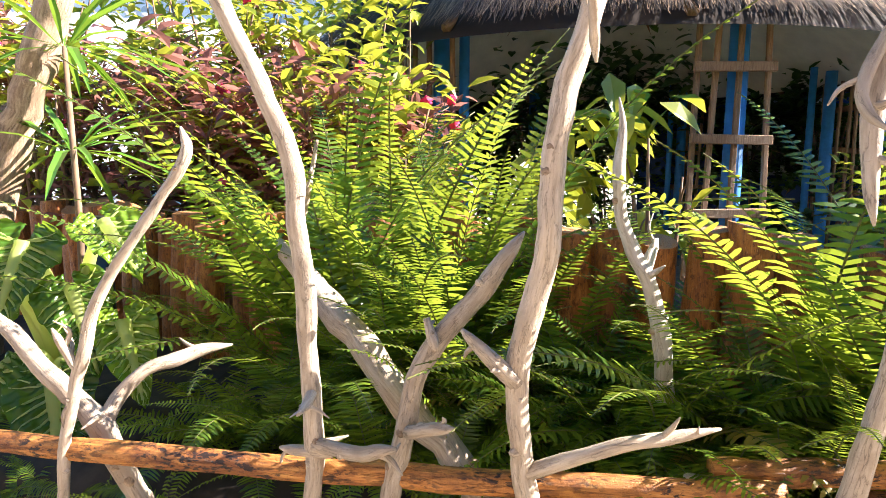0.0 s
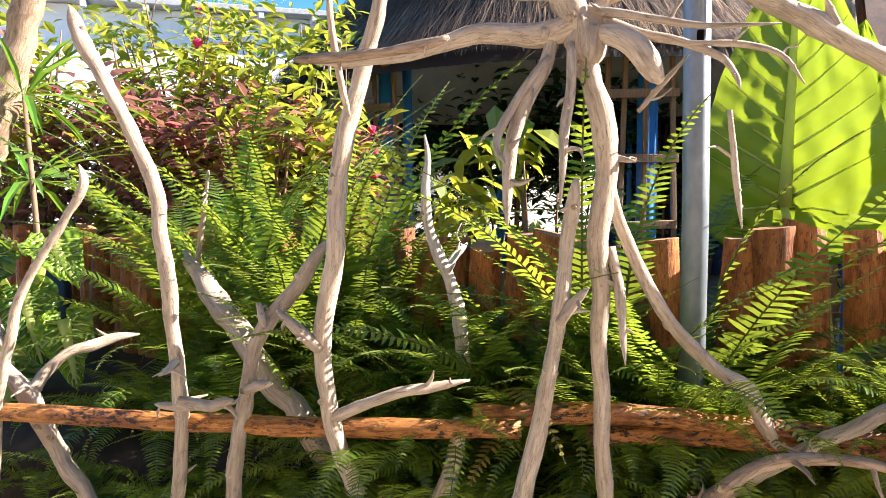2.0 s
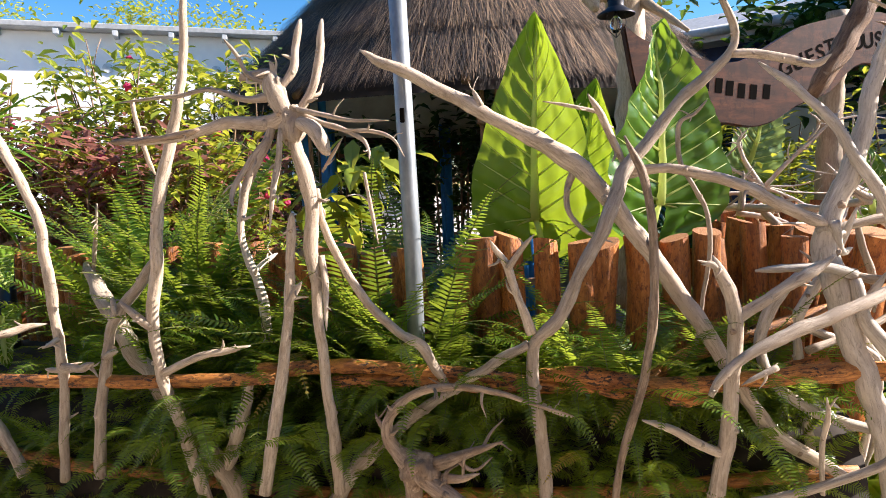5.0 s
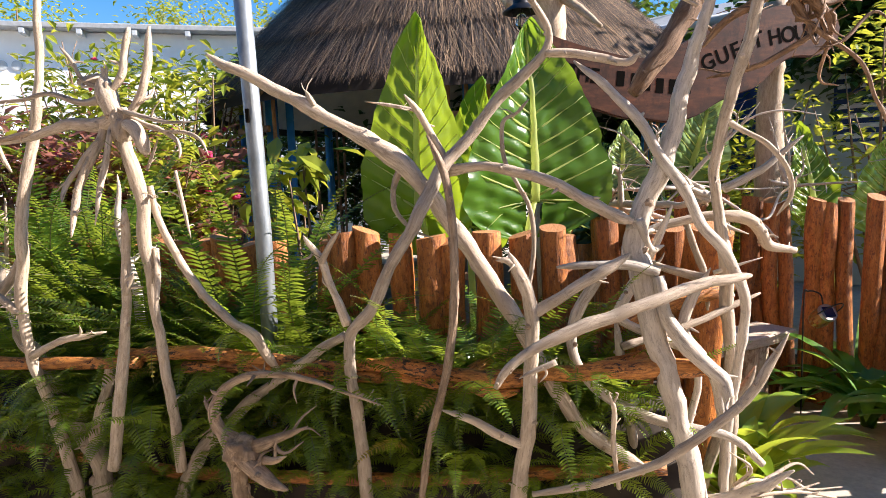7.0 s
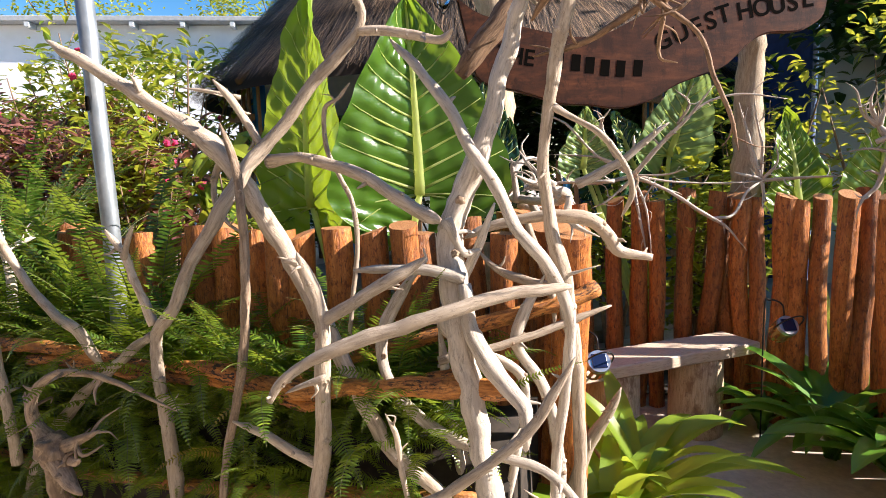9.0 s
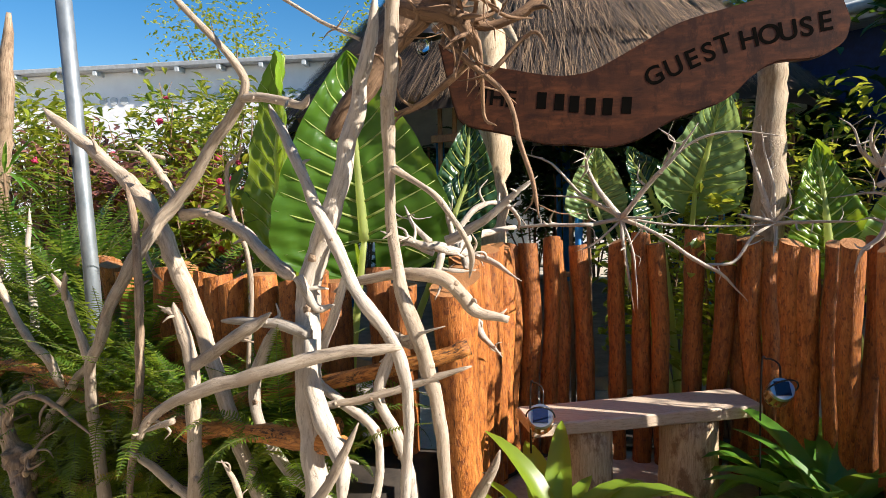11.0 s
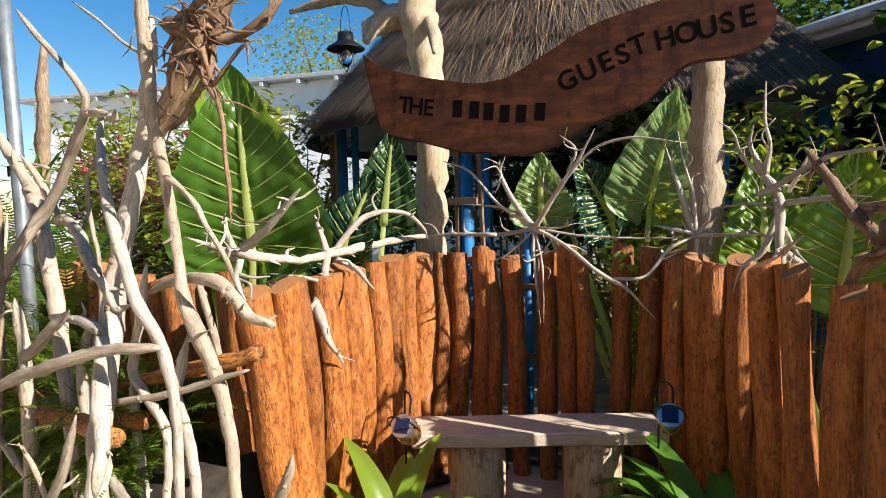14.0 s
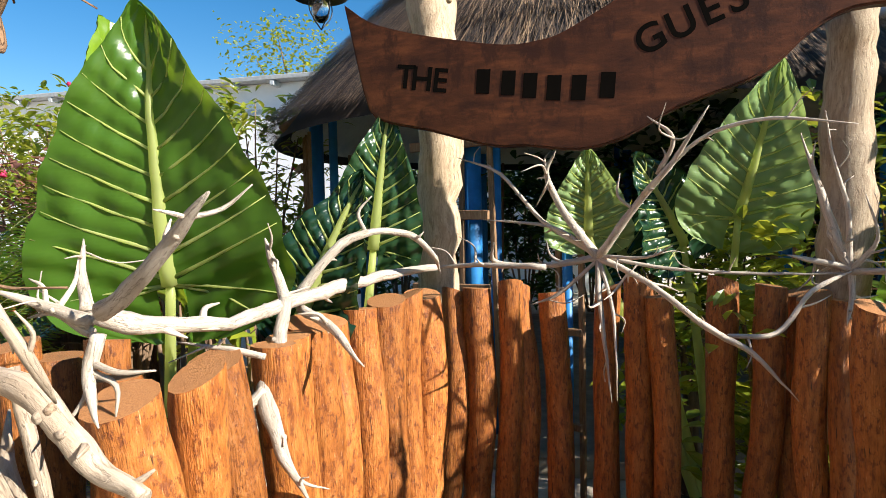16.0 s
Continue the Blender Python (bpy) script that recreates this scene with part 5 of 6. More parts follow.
wood_lb = driftwood("driftwood_branch", "long low grey branch across the screen", "branch", "driftwood screen", M_DRIFT, [(1.930, 0.560, 0.452, 0.0108), (2.017, 0.549, 0.478, 0.0141), (2.118, 0.537, 0.512, 0.0156), (2.295, 0.526, 0.595, 0.0168), (2.404, 0.524, 0.679, 0.0182), (2.526, 0.533, 0.791, 0.0163), (2.586, 0.541, 0.889, 0.0145), (2.634, 0.550, 0.978, 0.0064)], 0.78)
wood_tg = driftwood("driftwood_branch", "thin grey twig on the ground at the trunk foot", "branch", "driftwood screen", M_DRIFT, [(2.499, 0.600, 0.488, 0.0132), (2.586, 0.650, 0.505, 0.0101), (2.692, 0.700, 0.456, 0.0068), (2.784, 0.750, 0.462, 0.0035)], 0.6)
wood_tg = driftwood("driftwood_branch", "thin grey twig on the ground at the trunk foot", "branch", "driftwood screen", M_DRIFT, [(2.534, 0.620, 0.472, 0.0100), (2.639, 0.680, 0.512, 0.0085), (2.717, 0.740, 0.525, 0.0069), (2.784, 0.800, 0.465, 0.0035)], 0.6)
wood_tg = driftwood("driftwood_branch", "thin grey twig on the ground at the trunk foot", "branch", "driftwood screen", M_DRIFT, [(2.555, 0.580, 0.486, 0.0114), (2.675, 0.640, 0.482, 0.0083), (2.814, 0.700, 0.445, 0.0050)], 0.6)
wood_tg = driftwood("driftwood_branch", "thin grey twig on the ground at the trunk foot", "branch", "driftwood screen", M_DRIFT, [(2.526, 0.660, 0.478, 0.0102), (2.565, 0.630, 0.548, 0.0083), (2.497, 0.600, 0.609, 0.0049)], 0.6)
wood_tg = driftwood("driftwood_branch", "thin grey twig on the ground at the trunk foot", "branch", "driftwood screen", M_DRIFT, [(2.615, 0.700, 0.428, 0.0103), (2.691, 0.753, 0.471, 0.0087), (2.771, 0.807, 0.412, 0.0071), (2.885, 0.860, 0.402, 0.0027)], 0.6)
driftwood("driftwood_branch", "thick brown driftwood log hung high in the screen", "branch", "driftwood screen", M_DRIFT_DARK, [(2.25, 0.905, 1.68, 0.020), (2.29, 0.92, 1.735, 0.034), (2.39, 0.975, 1.88, 0.038), (2.47, 1.02, 2.02, 0.040), (2.56, 1.06, 2.18, 0.040)], 0.95)


# ---- steel pole ----
pole = empty("steel_pole", (0.915, 0.85, GROUND), "galvanised steel pole standing among the ferns", "pole")
bm = tube(bmesh.new(), [(0, 0, 0, 0.031), (0, 0, 1.2, 0.031), (-0.03, -0.02, 2.9, 0.031)], 20)
part("tube", bm, M_STEEL, pole)
bm = boxed((0.016, 0.008, 0.05), Matrix.Translation((-0.008, -0.042, 1.63)), 0.003)
part("slot", bm, M_CARVED, pole, "dark rusty slot", False)

# ---- bench ----
b_l, b_r = Vector((2.45, 1.84, 0)), Vector((3.24, 2.57, 0))
b_dir = (b_r - b_l).normalized()
bench = empty("plank_bench", ((b_l.x + b_r.x) / 2, (b_l.y + b_r.y) / 2, GROUND), "pale plank bench on two round stump legs", "bench", turn=math.degrees(math.atan2(b_dir.y, b_dir.x)))
bl = (b_r - b_l).length
bm = boxed((bl, 0.25, 0.058), Matrix.Translation((0, 0.125, 0.432)), 0.006)
bmesh.ops.subdivide_edges(bm, edges=[e for e in bm.edges if abs(e.verts[0].co.x - e.verts[1].co.x) > 0.5], cuts=14)
for v in bm.verts:
    v.co.y += 0.010 * noise.noise(Vector((v.co.x * 4, 1 if v.co.y > 0.1 else 5, 0)))
part("seat", bm, M_BENCH, bench, "pale sawn plank seat", False)
for x, r in ((-0.26, 0.125), (0.25, 0.132)):
    bm = tube(bmesh.new(), [(x, 0.135, z, r * (1 + 0.05 * noise.noise(Vector((x, 0, z * 6))))) for z in (-0.01, 0.1, 0.2, 0.3, 0.402)], 22, 0.05, x)
    part("leg", bm, M_STUMP, bench, "peeled tree-stump leg")


# ---- solar basket lamps on the bench ends ----
def solar_lamp(at, turn, tilt):
    root = empty("solar_lantern", at, "small brass basket lantern with a solar lid on the bench end", "lantern", "solar lanterns", turn=turn)
    root.matrix_basis = pose(*at, tilt, 0, turn) @ Matrix.Scale(1.08, 4)
    bm = bmesh.new()
    prof = [(0.026, 0.0), (0.040, 0.012), (0.048, 0.045), (0.046, 0.085), (0.044, 0.10)]
    rings = [[bm.verts.new((r * math.cos(a), r * math.sin(a), z)) for a in [2 * math.pi * k / 24 for k in range(24)]] for r, z in prof]
    for a, b_ in zip(rings, rings[1:]):
        for k in range(24):
            if (k + rings.index(a)) % 2 or rings.index(a) in (0, 3):
                bm.faces.new((a[k], a[(k + 1) % 24], b_[(k + 1) % 24], b_[k]))
    part("basket", bm, M_BRASS, root, "pierced brass basket")
    bm = bmesh.new()
    bmesh.ops.create_cone(bm, cap_ends=True, segments=24, radius1=0.047, radius2=0.044, depth=0.016, matrix=Matrix.Translation((0, 0, 0.108)))
    lid = part("lid", bm, M_SILVER, root, "silver-rimmed round lid", False)
    part("solar_panel", boxed((0.056, 0.056, 0.004), Matrix.Translation((0, 0, 0.118)), 0.001), M_SOLAR, lid, "dark blue solar cell", False)
    line = [(0.052 * math.cos(a), 0, 0.10 + 0.105 * math.sin(a), 0.0032) for a in [math.pi * k / 14 for k in range(15)]]
    part("handle", tube(bmesh.new(), line, 6), M_METAL_DARK, root, "thin dark wire handle")
    inv = root.matrix_basis.inverted()
    foot, top_ = Vector((at[0] - 0.05, at[1] + 0.01, GROUND)), Vector((at[0], at[1], at[2] + 0.17))
    line = spline([(*(inv @ q), 0.004) for q in (foot, Vector((foot.x, foot.y, top_.z - 0.06)), Vector((foot.x + 0.02, foot.y, top_.z)), Vector((at[0] + 0.02, at[1] - 0.02, top_.z - 0.01)), Vector((at[0] + 0.03, at[1] - 0.04, top_.z - 0.07)))], 5)
    part("hook", tube(bmesh.new(), line, 6), M_METAL_DARK, root, "thin black shepherd hook")
    return root


solar_lamp((2.51, 1.79, 0.54), 25, 52)
solar_lamp((3.29, 2.46, 0.575), 25, 52)

# ---- sign ----
S_DIR = Vector((0.9144, 0.4047, 0))
sign = empty("name_sign", (2.641, 2.555, 0), "wavy dark varnished board with carved black letters on two posts", "sign", turn=math.degrees(math.atan2(S_DIR.y, S_DIR.x)))
upper = [(-0.914, 2.249), (-0.82, 2.18), (-0.70, 2.135), (-0.55, 2.095), (-0.34, 2.052), (-0.22, 2.055), (-0.14, 2.075), (0.02, 2.155), (0.22, 2.255), (0.42, 2.305), (0.62, 2.345), (0.80, 2.355), (0.93, 2.32)]
lower = [(0.967, 2.22), (0.95, 2.14), (0.90, 2.094), (0.81, 2.055), (0.66, 2.05), (0.56, 2.00), (0.48, 1.925), (0.40, 1.875), (0.20, 1.808), (0.05, 1.728), (-0.10, 1.695), (-0.27, 1.716), (-0.39, 1.722), (-0.60, 1.785), (-0.80, 1.840), (-0.85, 1.945)]
rim = spline(upper, 3) + spline(lower, 3)
bm = bmesh.new()
fc = bm.faces.new([bm.verts.new((u, -0.02, z)) for u, z in rim])
r = bmesh.ops.extrude_face_region(bm, geom=[fc])
bmesh.ops.translate(bm, verts=[v for v in r["geom"] if isinstance(v, bmesh.types.BMVert)], vec=(0, 0.045, 0))
bmesh.ops.recalc_face_normals(bm, faces=bm.faces)
bmesh.ops.bevel(bm, geom=[e for e in bm.edges if len(e.link_faces) == 2 and e.calc_face_angle(0) > 1.0 and abs(e.verts[0].co.y - e.verts[1].co.y) < 0.01], offset=0.007, segments=2, affect="EDGES")
bmesh.ops.triangulate(bm, faces=[q for q in bm.faces if len(q.verts) > 4])
board = part("board", bm, M_SIGN, sign, "dark varnished board", False)


def letter(ch, u, z, size, turn):
    cu = bpy.data.curves.new("letter", "FONT")
    cu.body, cu.size, cu.align_x, cu.align_y, cu.extrude, cu.offset = ch, size, "CENTER", "CENTER", 0.0006, 0.002
    tmp = bpy.data.objects.new("letter", cu)
    me = bpy.data.meshes.new_from_object(tmp)
    me.materials.clear()
    me.materials.append(M_CARVED)
    ob = part("letter", me, None, board, "black carved letter")
    ob.matrix_basis = pose(u, -0.0206, z, 90, 0, 0) @ pose(0, 0, 0, 0, 0, turn)
    bpy.data.objects.remove(tmp)


for ch, u, z in (("T", -0.684, 1.972), ("H", -0.625, 1.960), ("E", -0.560, 1.949)):
    letter(ch, u, z, 0.112, -8)
for ch, u, z, a in (("G", 0.12, 2.020, 24), ("U", 0.209, 2.055, 22), ("E", 0.290, 2.085, 20), ("S", 0.362, 2.112, 19), ("T", 0.428, 2.143, 17),
                    ("H", 0.538, 2.159, 12), ("O", 0.624, 2.173, 10), ("U", 0.704, 2.184, 10), ("S", 0.782, 2.195, 9), ("E", 0.858, 2.213, 8)):
    letter(ch, u, z, 0.122, a)
# the proper name as plain bars
for u, z in ((-0.409, 1.937), (-0.324, 1.925), (-0.253, 1.911), (-0.176, 1.897), (-0.097, 1.891), (-0.008, 1.892)):
    ob = part("bar", boxed((0.046, 0.002, 0.080), Matrix(), 0.0005), M_CARVED, board, "plain black bar", False)
    ob.matrix_basis = pose(u, -0.0204, z, 0, 5, 0)

# ---- hanging lantern ----
lan = empty("hanging_lantern", (1.77, 2.10, 2.169), "small black metal lantern with a clear bulb, hung from the post", "lantern")
bm = bmesh.new()
prof = [(0.004, 0.155), (0.032, 0.150), (0.034, 0.120), (0.040, 0.112), (0.078, 0.088), (0.080, 0.082)]
rings = [[bm.verts.new((r * math.cos(a), r * math.sin(a), z)) for a in [2 * math.pi * k / 24 for k in range(24)]] for r, z in prof]
for a, b_ in zip(rings, rings[1:]):
    for k in range(24):
        bm.faces.new((b_[k], b_[(k + 1) % 24], a[(k + 1) % 24], a[k]))
part("shade", bm, M_METAL_DARK, lan, "black metal shade")
bm = bmesh.new()
bmesh.ops.create_uvsphere(bm, u_segments=16, v_segments=12, radius=0.026, matrix=Matrix.Translation((0, 0, 0.045)) @ Matrix.Diagonal((1, 1, 1.4, 1)))
part("bulb", bm, M_GLASS, lan, "clear glass bulb")
for k in range(4):
    a = k * math.pi / 2
    part("guard_wire", tube(bmesh.new(), spline([(0.034 * math.cos(a), 0.034 * math.sin(a), 0.10, 0.0018), (0.040 * math.cos(a), 0.040 * math.sin(a), 0.04, 0.0018), (0, 0, -0.01, 0.0018)], 5), 5), M_METAL_DARK, lan)
part("handle", tube(bmesh.new(), [(0.034 * math.cos(a), 0, 0.14 + 0.12 * math.sin(a), 0.0018) for a in [math.pi * k / 12 for k in range(13)]], 5), M_METAL_DARK, lan, "wire handle")
for piece in lan.children:
    piece.data.transform(Matrix.Scale(1.21, 4))

# ---- thatched hut ----
HX, HY, HR, HE, HT = 0.58, 5.93, 2.78, 2.13, 5.0
hut = empty("thatched_hut", (HX, HY, GROUND), "round open hut with a dark grey-brown thatched roof", "hut")
seg = 72
bm = bmesh.new()
rings = []
for i in range(13):
    k = i / 12
    rings.append([bm.verts.new((HR * (1 - k) * math.cos(a) * 0.98, HR * (1 - k) * math.sin(a) * 0.98, HE - GROUND + (HT - HE) * k ** 0.94 - 0.03)) for a in [2 * math.pi * j / seg for j in range(seg)]])
for a, b_ in zip(rings, rings[1:]):
    for k in range(seg):
        bm.faces.new((a[k], a[(k + 1) % seg], b_[(k + 1) % seg], b_[k]))
roof = part("roof", bm, M_THATCH, hut, "layered grey-brown straw thatch")
verts, faces = [], []
rnd = random.Random(4)
courses = 7
for c in range(courses):
    k0 = c / courses
    n_straw = int(9500 * (1 - k0) + 500)
    for s in range(n_straw):
        a = rnd.uniform(0, 2 * math.pi)
        scallop = 0.05 * abs(math.sin(a * 11 + c * 1.3))
        k = k0 + rnd.uniform(-0.015, 0.012) - scallop * 0.25 / (1 if c else 1.6)
        length = (1.25 / courses) * rnd.uniform(0.8, 1.2)
        k2 = min(k + length, 0.995)
        tilt = rnd.gauss(0, 0.045)
        def at(kk, ang, lift):
            r = HR * (1 - kk)
            z = HE - GROUND + (HT - HE) * max(kk, 0) ** 0.94 + (min(kk, 0)) * 1.9
            return (r * math.cos(ang) * 1.0 + lift * 0.55 * math.cos(ang), r * math.sin(ang) + lift * 0.55 * math.sin(ang), z + lift)
        lift = rnd.uniform(0.03, 0.095)
        w = rnd.uniform(0.0016, 0.0042) / max(HR * (1 - k), 0.25)
        i0 = len(verts)
        verts += [at(k, a + tilt - w * 0.4, lift), at(k, a + tilt + w * 0.4, lift), at(k2, a + w, lift * 0.35), at(k2, a - w, lift * 0.35)]
        faces.append((i0, i0 + 1, i0 + 2, i0 + 3))
me = bpy.data.meshes.new("straw")
me.from_pydata(verts, [], faces)
me.materials.append(M_THATCH)
straw = part("straw", me, None, roof, "overlapping straw bundles")
straw["kind"] = "stuff"
bm = bmesh.new()
r0 = [bm.verts.new((HR * 0.93 * math.cos(a), HR * 0.93 * math.sin(a), HE - GROUND + 0.04)) for a in [2 * math.pi * j / 48 for j in range(48)]]
r1 = [bm.verts.new((HR * 0.35 * math.cos(a), HR * 0.35 * math.sin(a), HE - GROUND + 1.2)) for a in [2 * math.pi * j / 48 for j in range(48)]]
for k in range(48):
    bm.faces.new((r0[k], r0[(k + 1) % 48], r1[(k + 1) % 48], r1[k]))
part("lining", bm, M_CREAM, hut, "cream canvas roof lining")
bm = bmesh.new()
bmesh.ops.create_cone(bm, cap_ends=True, segments=48, radius1=2.6, radius2=2.6, depth=0.10, matrix=Matrix.Translation((0, 0, 0.055)))
part("floor_slab", bm, M_FLOOR, hut, "trodden earth floor", False)
for k in range(12):
    a = 2 * math.pi * k / 12 + 0.1
    line = [(HR * q * math.cos(a), HR * q * math.sin(a), HE - GROUND - 0.02 + (1 - q) * 1.9, 0.035) for q in (0.97, 0.4)]
    part("rafter", tube(bmesh.new(), line, 8), M_LATH, hut)
for k in range(8):
    a = 2 * math.pi * k / 8 + radians(-75)
    x, y = HR * 0.86 * math.cos(a), HR * 0.86 * math.sin(a)
    p_ = part("post", tube(bmesh.new(), [(x, y, 0, 0.060), (x, y, HE - GROUND + 0.15, 0.055)], 12), M_BLUE, hut, "blue painted post")
    ix, iy = x * 0.95 - math.sin(a) * 0.10, y * 0.95 + math.cos(a) * 0.10
    part("inner_pole", tube(bmesh.new(), [(ix, iy, 0, 0.035), (ix, iy, HE - GROUND + 0.2, 0.035)], 10), M_BLUE, p_)
    for s in (-0.30, -0.20, -0.04, 0.17):
        dx, dy = -math.sin(a) * s, math.cos(a) * s
        m_ = Matrix.Translation((x * 1.03 + dx, y * 1.03 + dy, (HE - GROUND) / 2)) @ Matrix.Rotation(a, 4, "Z") @ Matrix.Rotation(0.03 * math.sin(9 * s + k), 4, "X")
        part("lath", boxed((0.025, 0.032, HE - GROUND + 0.1), m_, 0.004), M_LATH, p_, "", False)
    for j, z in enumerate((0.62, 1.02, 1.45, 1.86)):
        m_ = Matrix.Translation((x * 1.055 + math.sin(a) * 0.09, y * 1.055 - math.cos(a) * 0.09, z)) @ Matrix.Rotation(a, 4, "Z") @ Matrix.Rotation(0.05 * math.sin(3 * j + k), 4, "X")
        part("crossbar", boxed((0.03, 0.50, 0.055), m_, 0.004), M_LATH, p_, "", False)

# ---- slender blue post behind the bench fence ----
bp = empty("blue_post", (2.20, 3.02, GROUND), "slim sky-blue painted post with wooden laths", "post")
part("shaft", tube(bmesh.new(), [(0, 0, 0, 0.022), (0, 0, 1.42, 0.022)], 12), M_BLUE, bp)
for s in (-1, 1):
    part("lath", boxed((0.025, 0.02, 1.4), Matrix.Translation((0.055 * s, 0.02, 0.70)), 0.003), M_LATH, bp, "", False)
for z in (0.55, 0.95):
    part("crossbar", boxed((0.16, 0.02, 0.03), Matrix.Translation((0, -0.03, z)), 0.003), M_LATH, bp, "", False)


def stone(at, size, seed):
    bm = bmesh.new()
    bmesh.ops.create_icosphere(bm, subdivisions=3, radius=1.0)
    for v in bm.verts:
        v.co *= 1 + 0.28 * noise.noise(v.co * 1.3 + Vector((seed, 0, 0))) + 0.06 * noise.noise(v.co * 5)
    bmesh.ops.scale(bm, vec=(size * 1.2, size * 0.9, size * 0.75), verts=bm.verts)
    ob = new("stone", mesh_from(bm, "stone", [M_STONE]))
    ob.location = at
    return tagged(ob, "pale rounded stone at the foot of the screen", "stone", "stones")


for i, (x, y, s) in enumerate(((-0.40, 0.58, 0.10), (-0.22, 0.62, 0.07), (0.55, 0.60, 0.08), (0.15, 0.55, 0.06), (1.1, 0.58, 0.05))):
    stone((x, y, GROUND + s * 0.5), s, i * 3)
pipe = empty("black_drainpipe", (-1.62, 1.72, GROUND), "black plastic pipe standing by the logs", "pipe")
part("shaft", tube(bmesh.new(), [(0, 0, 0, 0.06), (0, 0, 1.08, 0.06)], 20), M_PIPE, pipe)
part("collar", tube(bmesh.new(), [(0, 0, 1.02, 0.067), (0, 0, 1.10, 0.067)], 20), M_PIPE, pipe)


# ---- plants ----
def frond_mesh(seed, length, droop, pairs, width, mat):
    """A fern frond that leaves the origin upwards along +x, with paired pinnae."""
    rnd = random.Random(seed)
    verts, faces, mats_ = [], [], []
    start = radians(rnd.uniform(58, 80))
    pts, ang, p = [], start, Vector((0, 0, 0))
    n_seg = 26
    side_bend = rnd.uniform(-0.5, 0.5)
    yaw = 0.0
    for i in range(n_seg + 1):
        pts.append((p.copy(), ang, yaw))
        p = p + Vector((math.cos(ang) * math.cos(yaw), math.cos(ang) * math.sin(yaw), math.sin(ang))) * length / n_seg
        ang -= droop / n_seg * (0.5 + 1.1 * i / n_seg)
        yaw += side_bend / n_seg

    def along(k):
        q = k * n_seg
        i = min(int(q), n_seg - 1)
        a, b_ = pts[i], pts[i + 1]
        t = q - i
        return a[0].lerp(b_[0], t), a[1] + (b_[1] - a[1]) * t, a[2]
    for i in range(n_seg):
        a, b_ = pts[i][0], pts[i + 1][0]
        w = 0.0022 * (1 - 0.75 * i / n_seg) + 0.0004
        for off in (Vector((0, w, 0)), Vector((0, 0, w))):
            i0 = len(verts)
            verts += [a - off, a + off, b_ + off, b_ - off]
            faces.append((i0, i0 + 1, i0 + 2, i0 + 3))
            mats_.append(1)
    for j in range(pairs):
        k = 0.10 + 0.89 * j / pairs
        c, a, yw = along(k)
        t = Vector((math.cos(a) * math.cos(yw), math.cos(a) * math.sin(yw), math.sin(a)))
        s = Vector((-math.sin(yw), math.cos(yw), 0))
        up = s.cross(t) * -1
        env = min(1.0, (k - 0.04) * 5) * (1 - max(0, (k - 0.35) / 0.66) ** 1.5)
        ln = width * max(env, 0.06) * rnd.uniform(0.9, 1.08)
        hw = min(0.36 * length * 0.89 / pairs, 0.0062) * (0.55 + 0.45 * env)
        for sg in (-1, 1):
            if rnd.random() < 0.03:
                continue
            d = (s * sg * 0.95 + t * rnd.uniform(0.18, 0.42) + up * rnd.uniform(0.0, 0.25)).normalized()
            e = (t - d * t.dot(d)).normalized()
            i0 = len(verts)
            sag = up * -ln * rnd.uniform(0.10, 0.34)
            verts += [c - e * hw * 0.9, c + e * hw * 0.9, c + d * ln * 0.5 + e * hw + sag * 0.2, c + d * ln * 0.5 - e * hw * 0.9 + sag * 0.2,
                      c + d * ln * 0.85 + e * hw * 0.75 + sag * 0.7, c + d * ln * 0.85 - e * hw * 0.3 + sag * 0.7, c + d * ln + e * hw * 0.5 + sag]
            faces += [(i0, i0 + 1, i0 + 2, i0 + 3), (i0 + 3, i0 + 2, i0 + 4, i0 + 5), (i0 + 5, i0 + 4, i0 + 6)]
            mats_ += [0, 0, 0]
    me = bpy.data.meshes.new("frond")
    me.from_pydata([tuple(v) for v in verts], [], faces)
    me.materials.append(mat)
    me.materials.append(M_FERN_STEM)
    me.polygons.foreach_set("material_index", mats_)
    return me


FRONDS = [frond_mesh(k, random.uniform(0.50, 0.72), random.uniform(1.5, 2.6), random.randint(40, 50), random.uniform(0.060, 0.080), M_FERN) for k in range(8)]
FRONDS_UP = [frond_mesh(40 + k, random.uniform(0.60, 0.85), random.uniform(0.5, 1.2), random.randint(48, 58), random.uniform(0.045, 0.060), M_FERN) for k in range(5)]
FRONDS_OLD = [frond_mesh(70 + k, random.uniform(0.4, 0.6), random.uniform(1.8, 2.8), random.randint(28, 36), random.uniform(0.05, 0.06), M_FERN_OLD) for k in range(3)]


def fern(x, y, z, count, size, seed, upright=0.25, tilt=8.0):
    rnd = random.Random(seed)
    root = empty("fern", (x, y, z), "lush green sword fern with arching fronds in the planter", "fern", "ferns in the planter")
    for i in range(count):
        u = rnd.random()
        me = rnd.choice(FRONDS_UP if u < upright else (FRONDS_OLD if u > 0.965 else FRONDS))
        ob = new("frond", me)
        ob.parent = root
        s = size * rnd.uniform(0.7, 1.15)
        ob.matrix_basis = pose(rnd.uniform(-0.05, 0.05), rnd.uniform(-0.05, 0.05), rnd.uniform(-0.03, 0.03), rnd.gauss(0, 9), rnd.gauss(tilt, 11), 360 * i / count + rnd.uniform(-22, 22)) @ Matrix.Scale(s, 4)
    return root


rnd = random.Random(11)
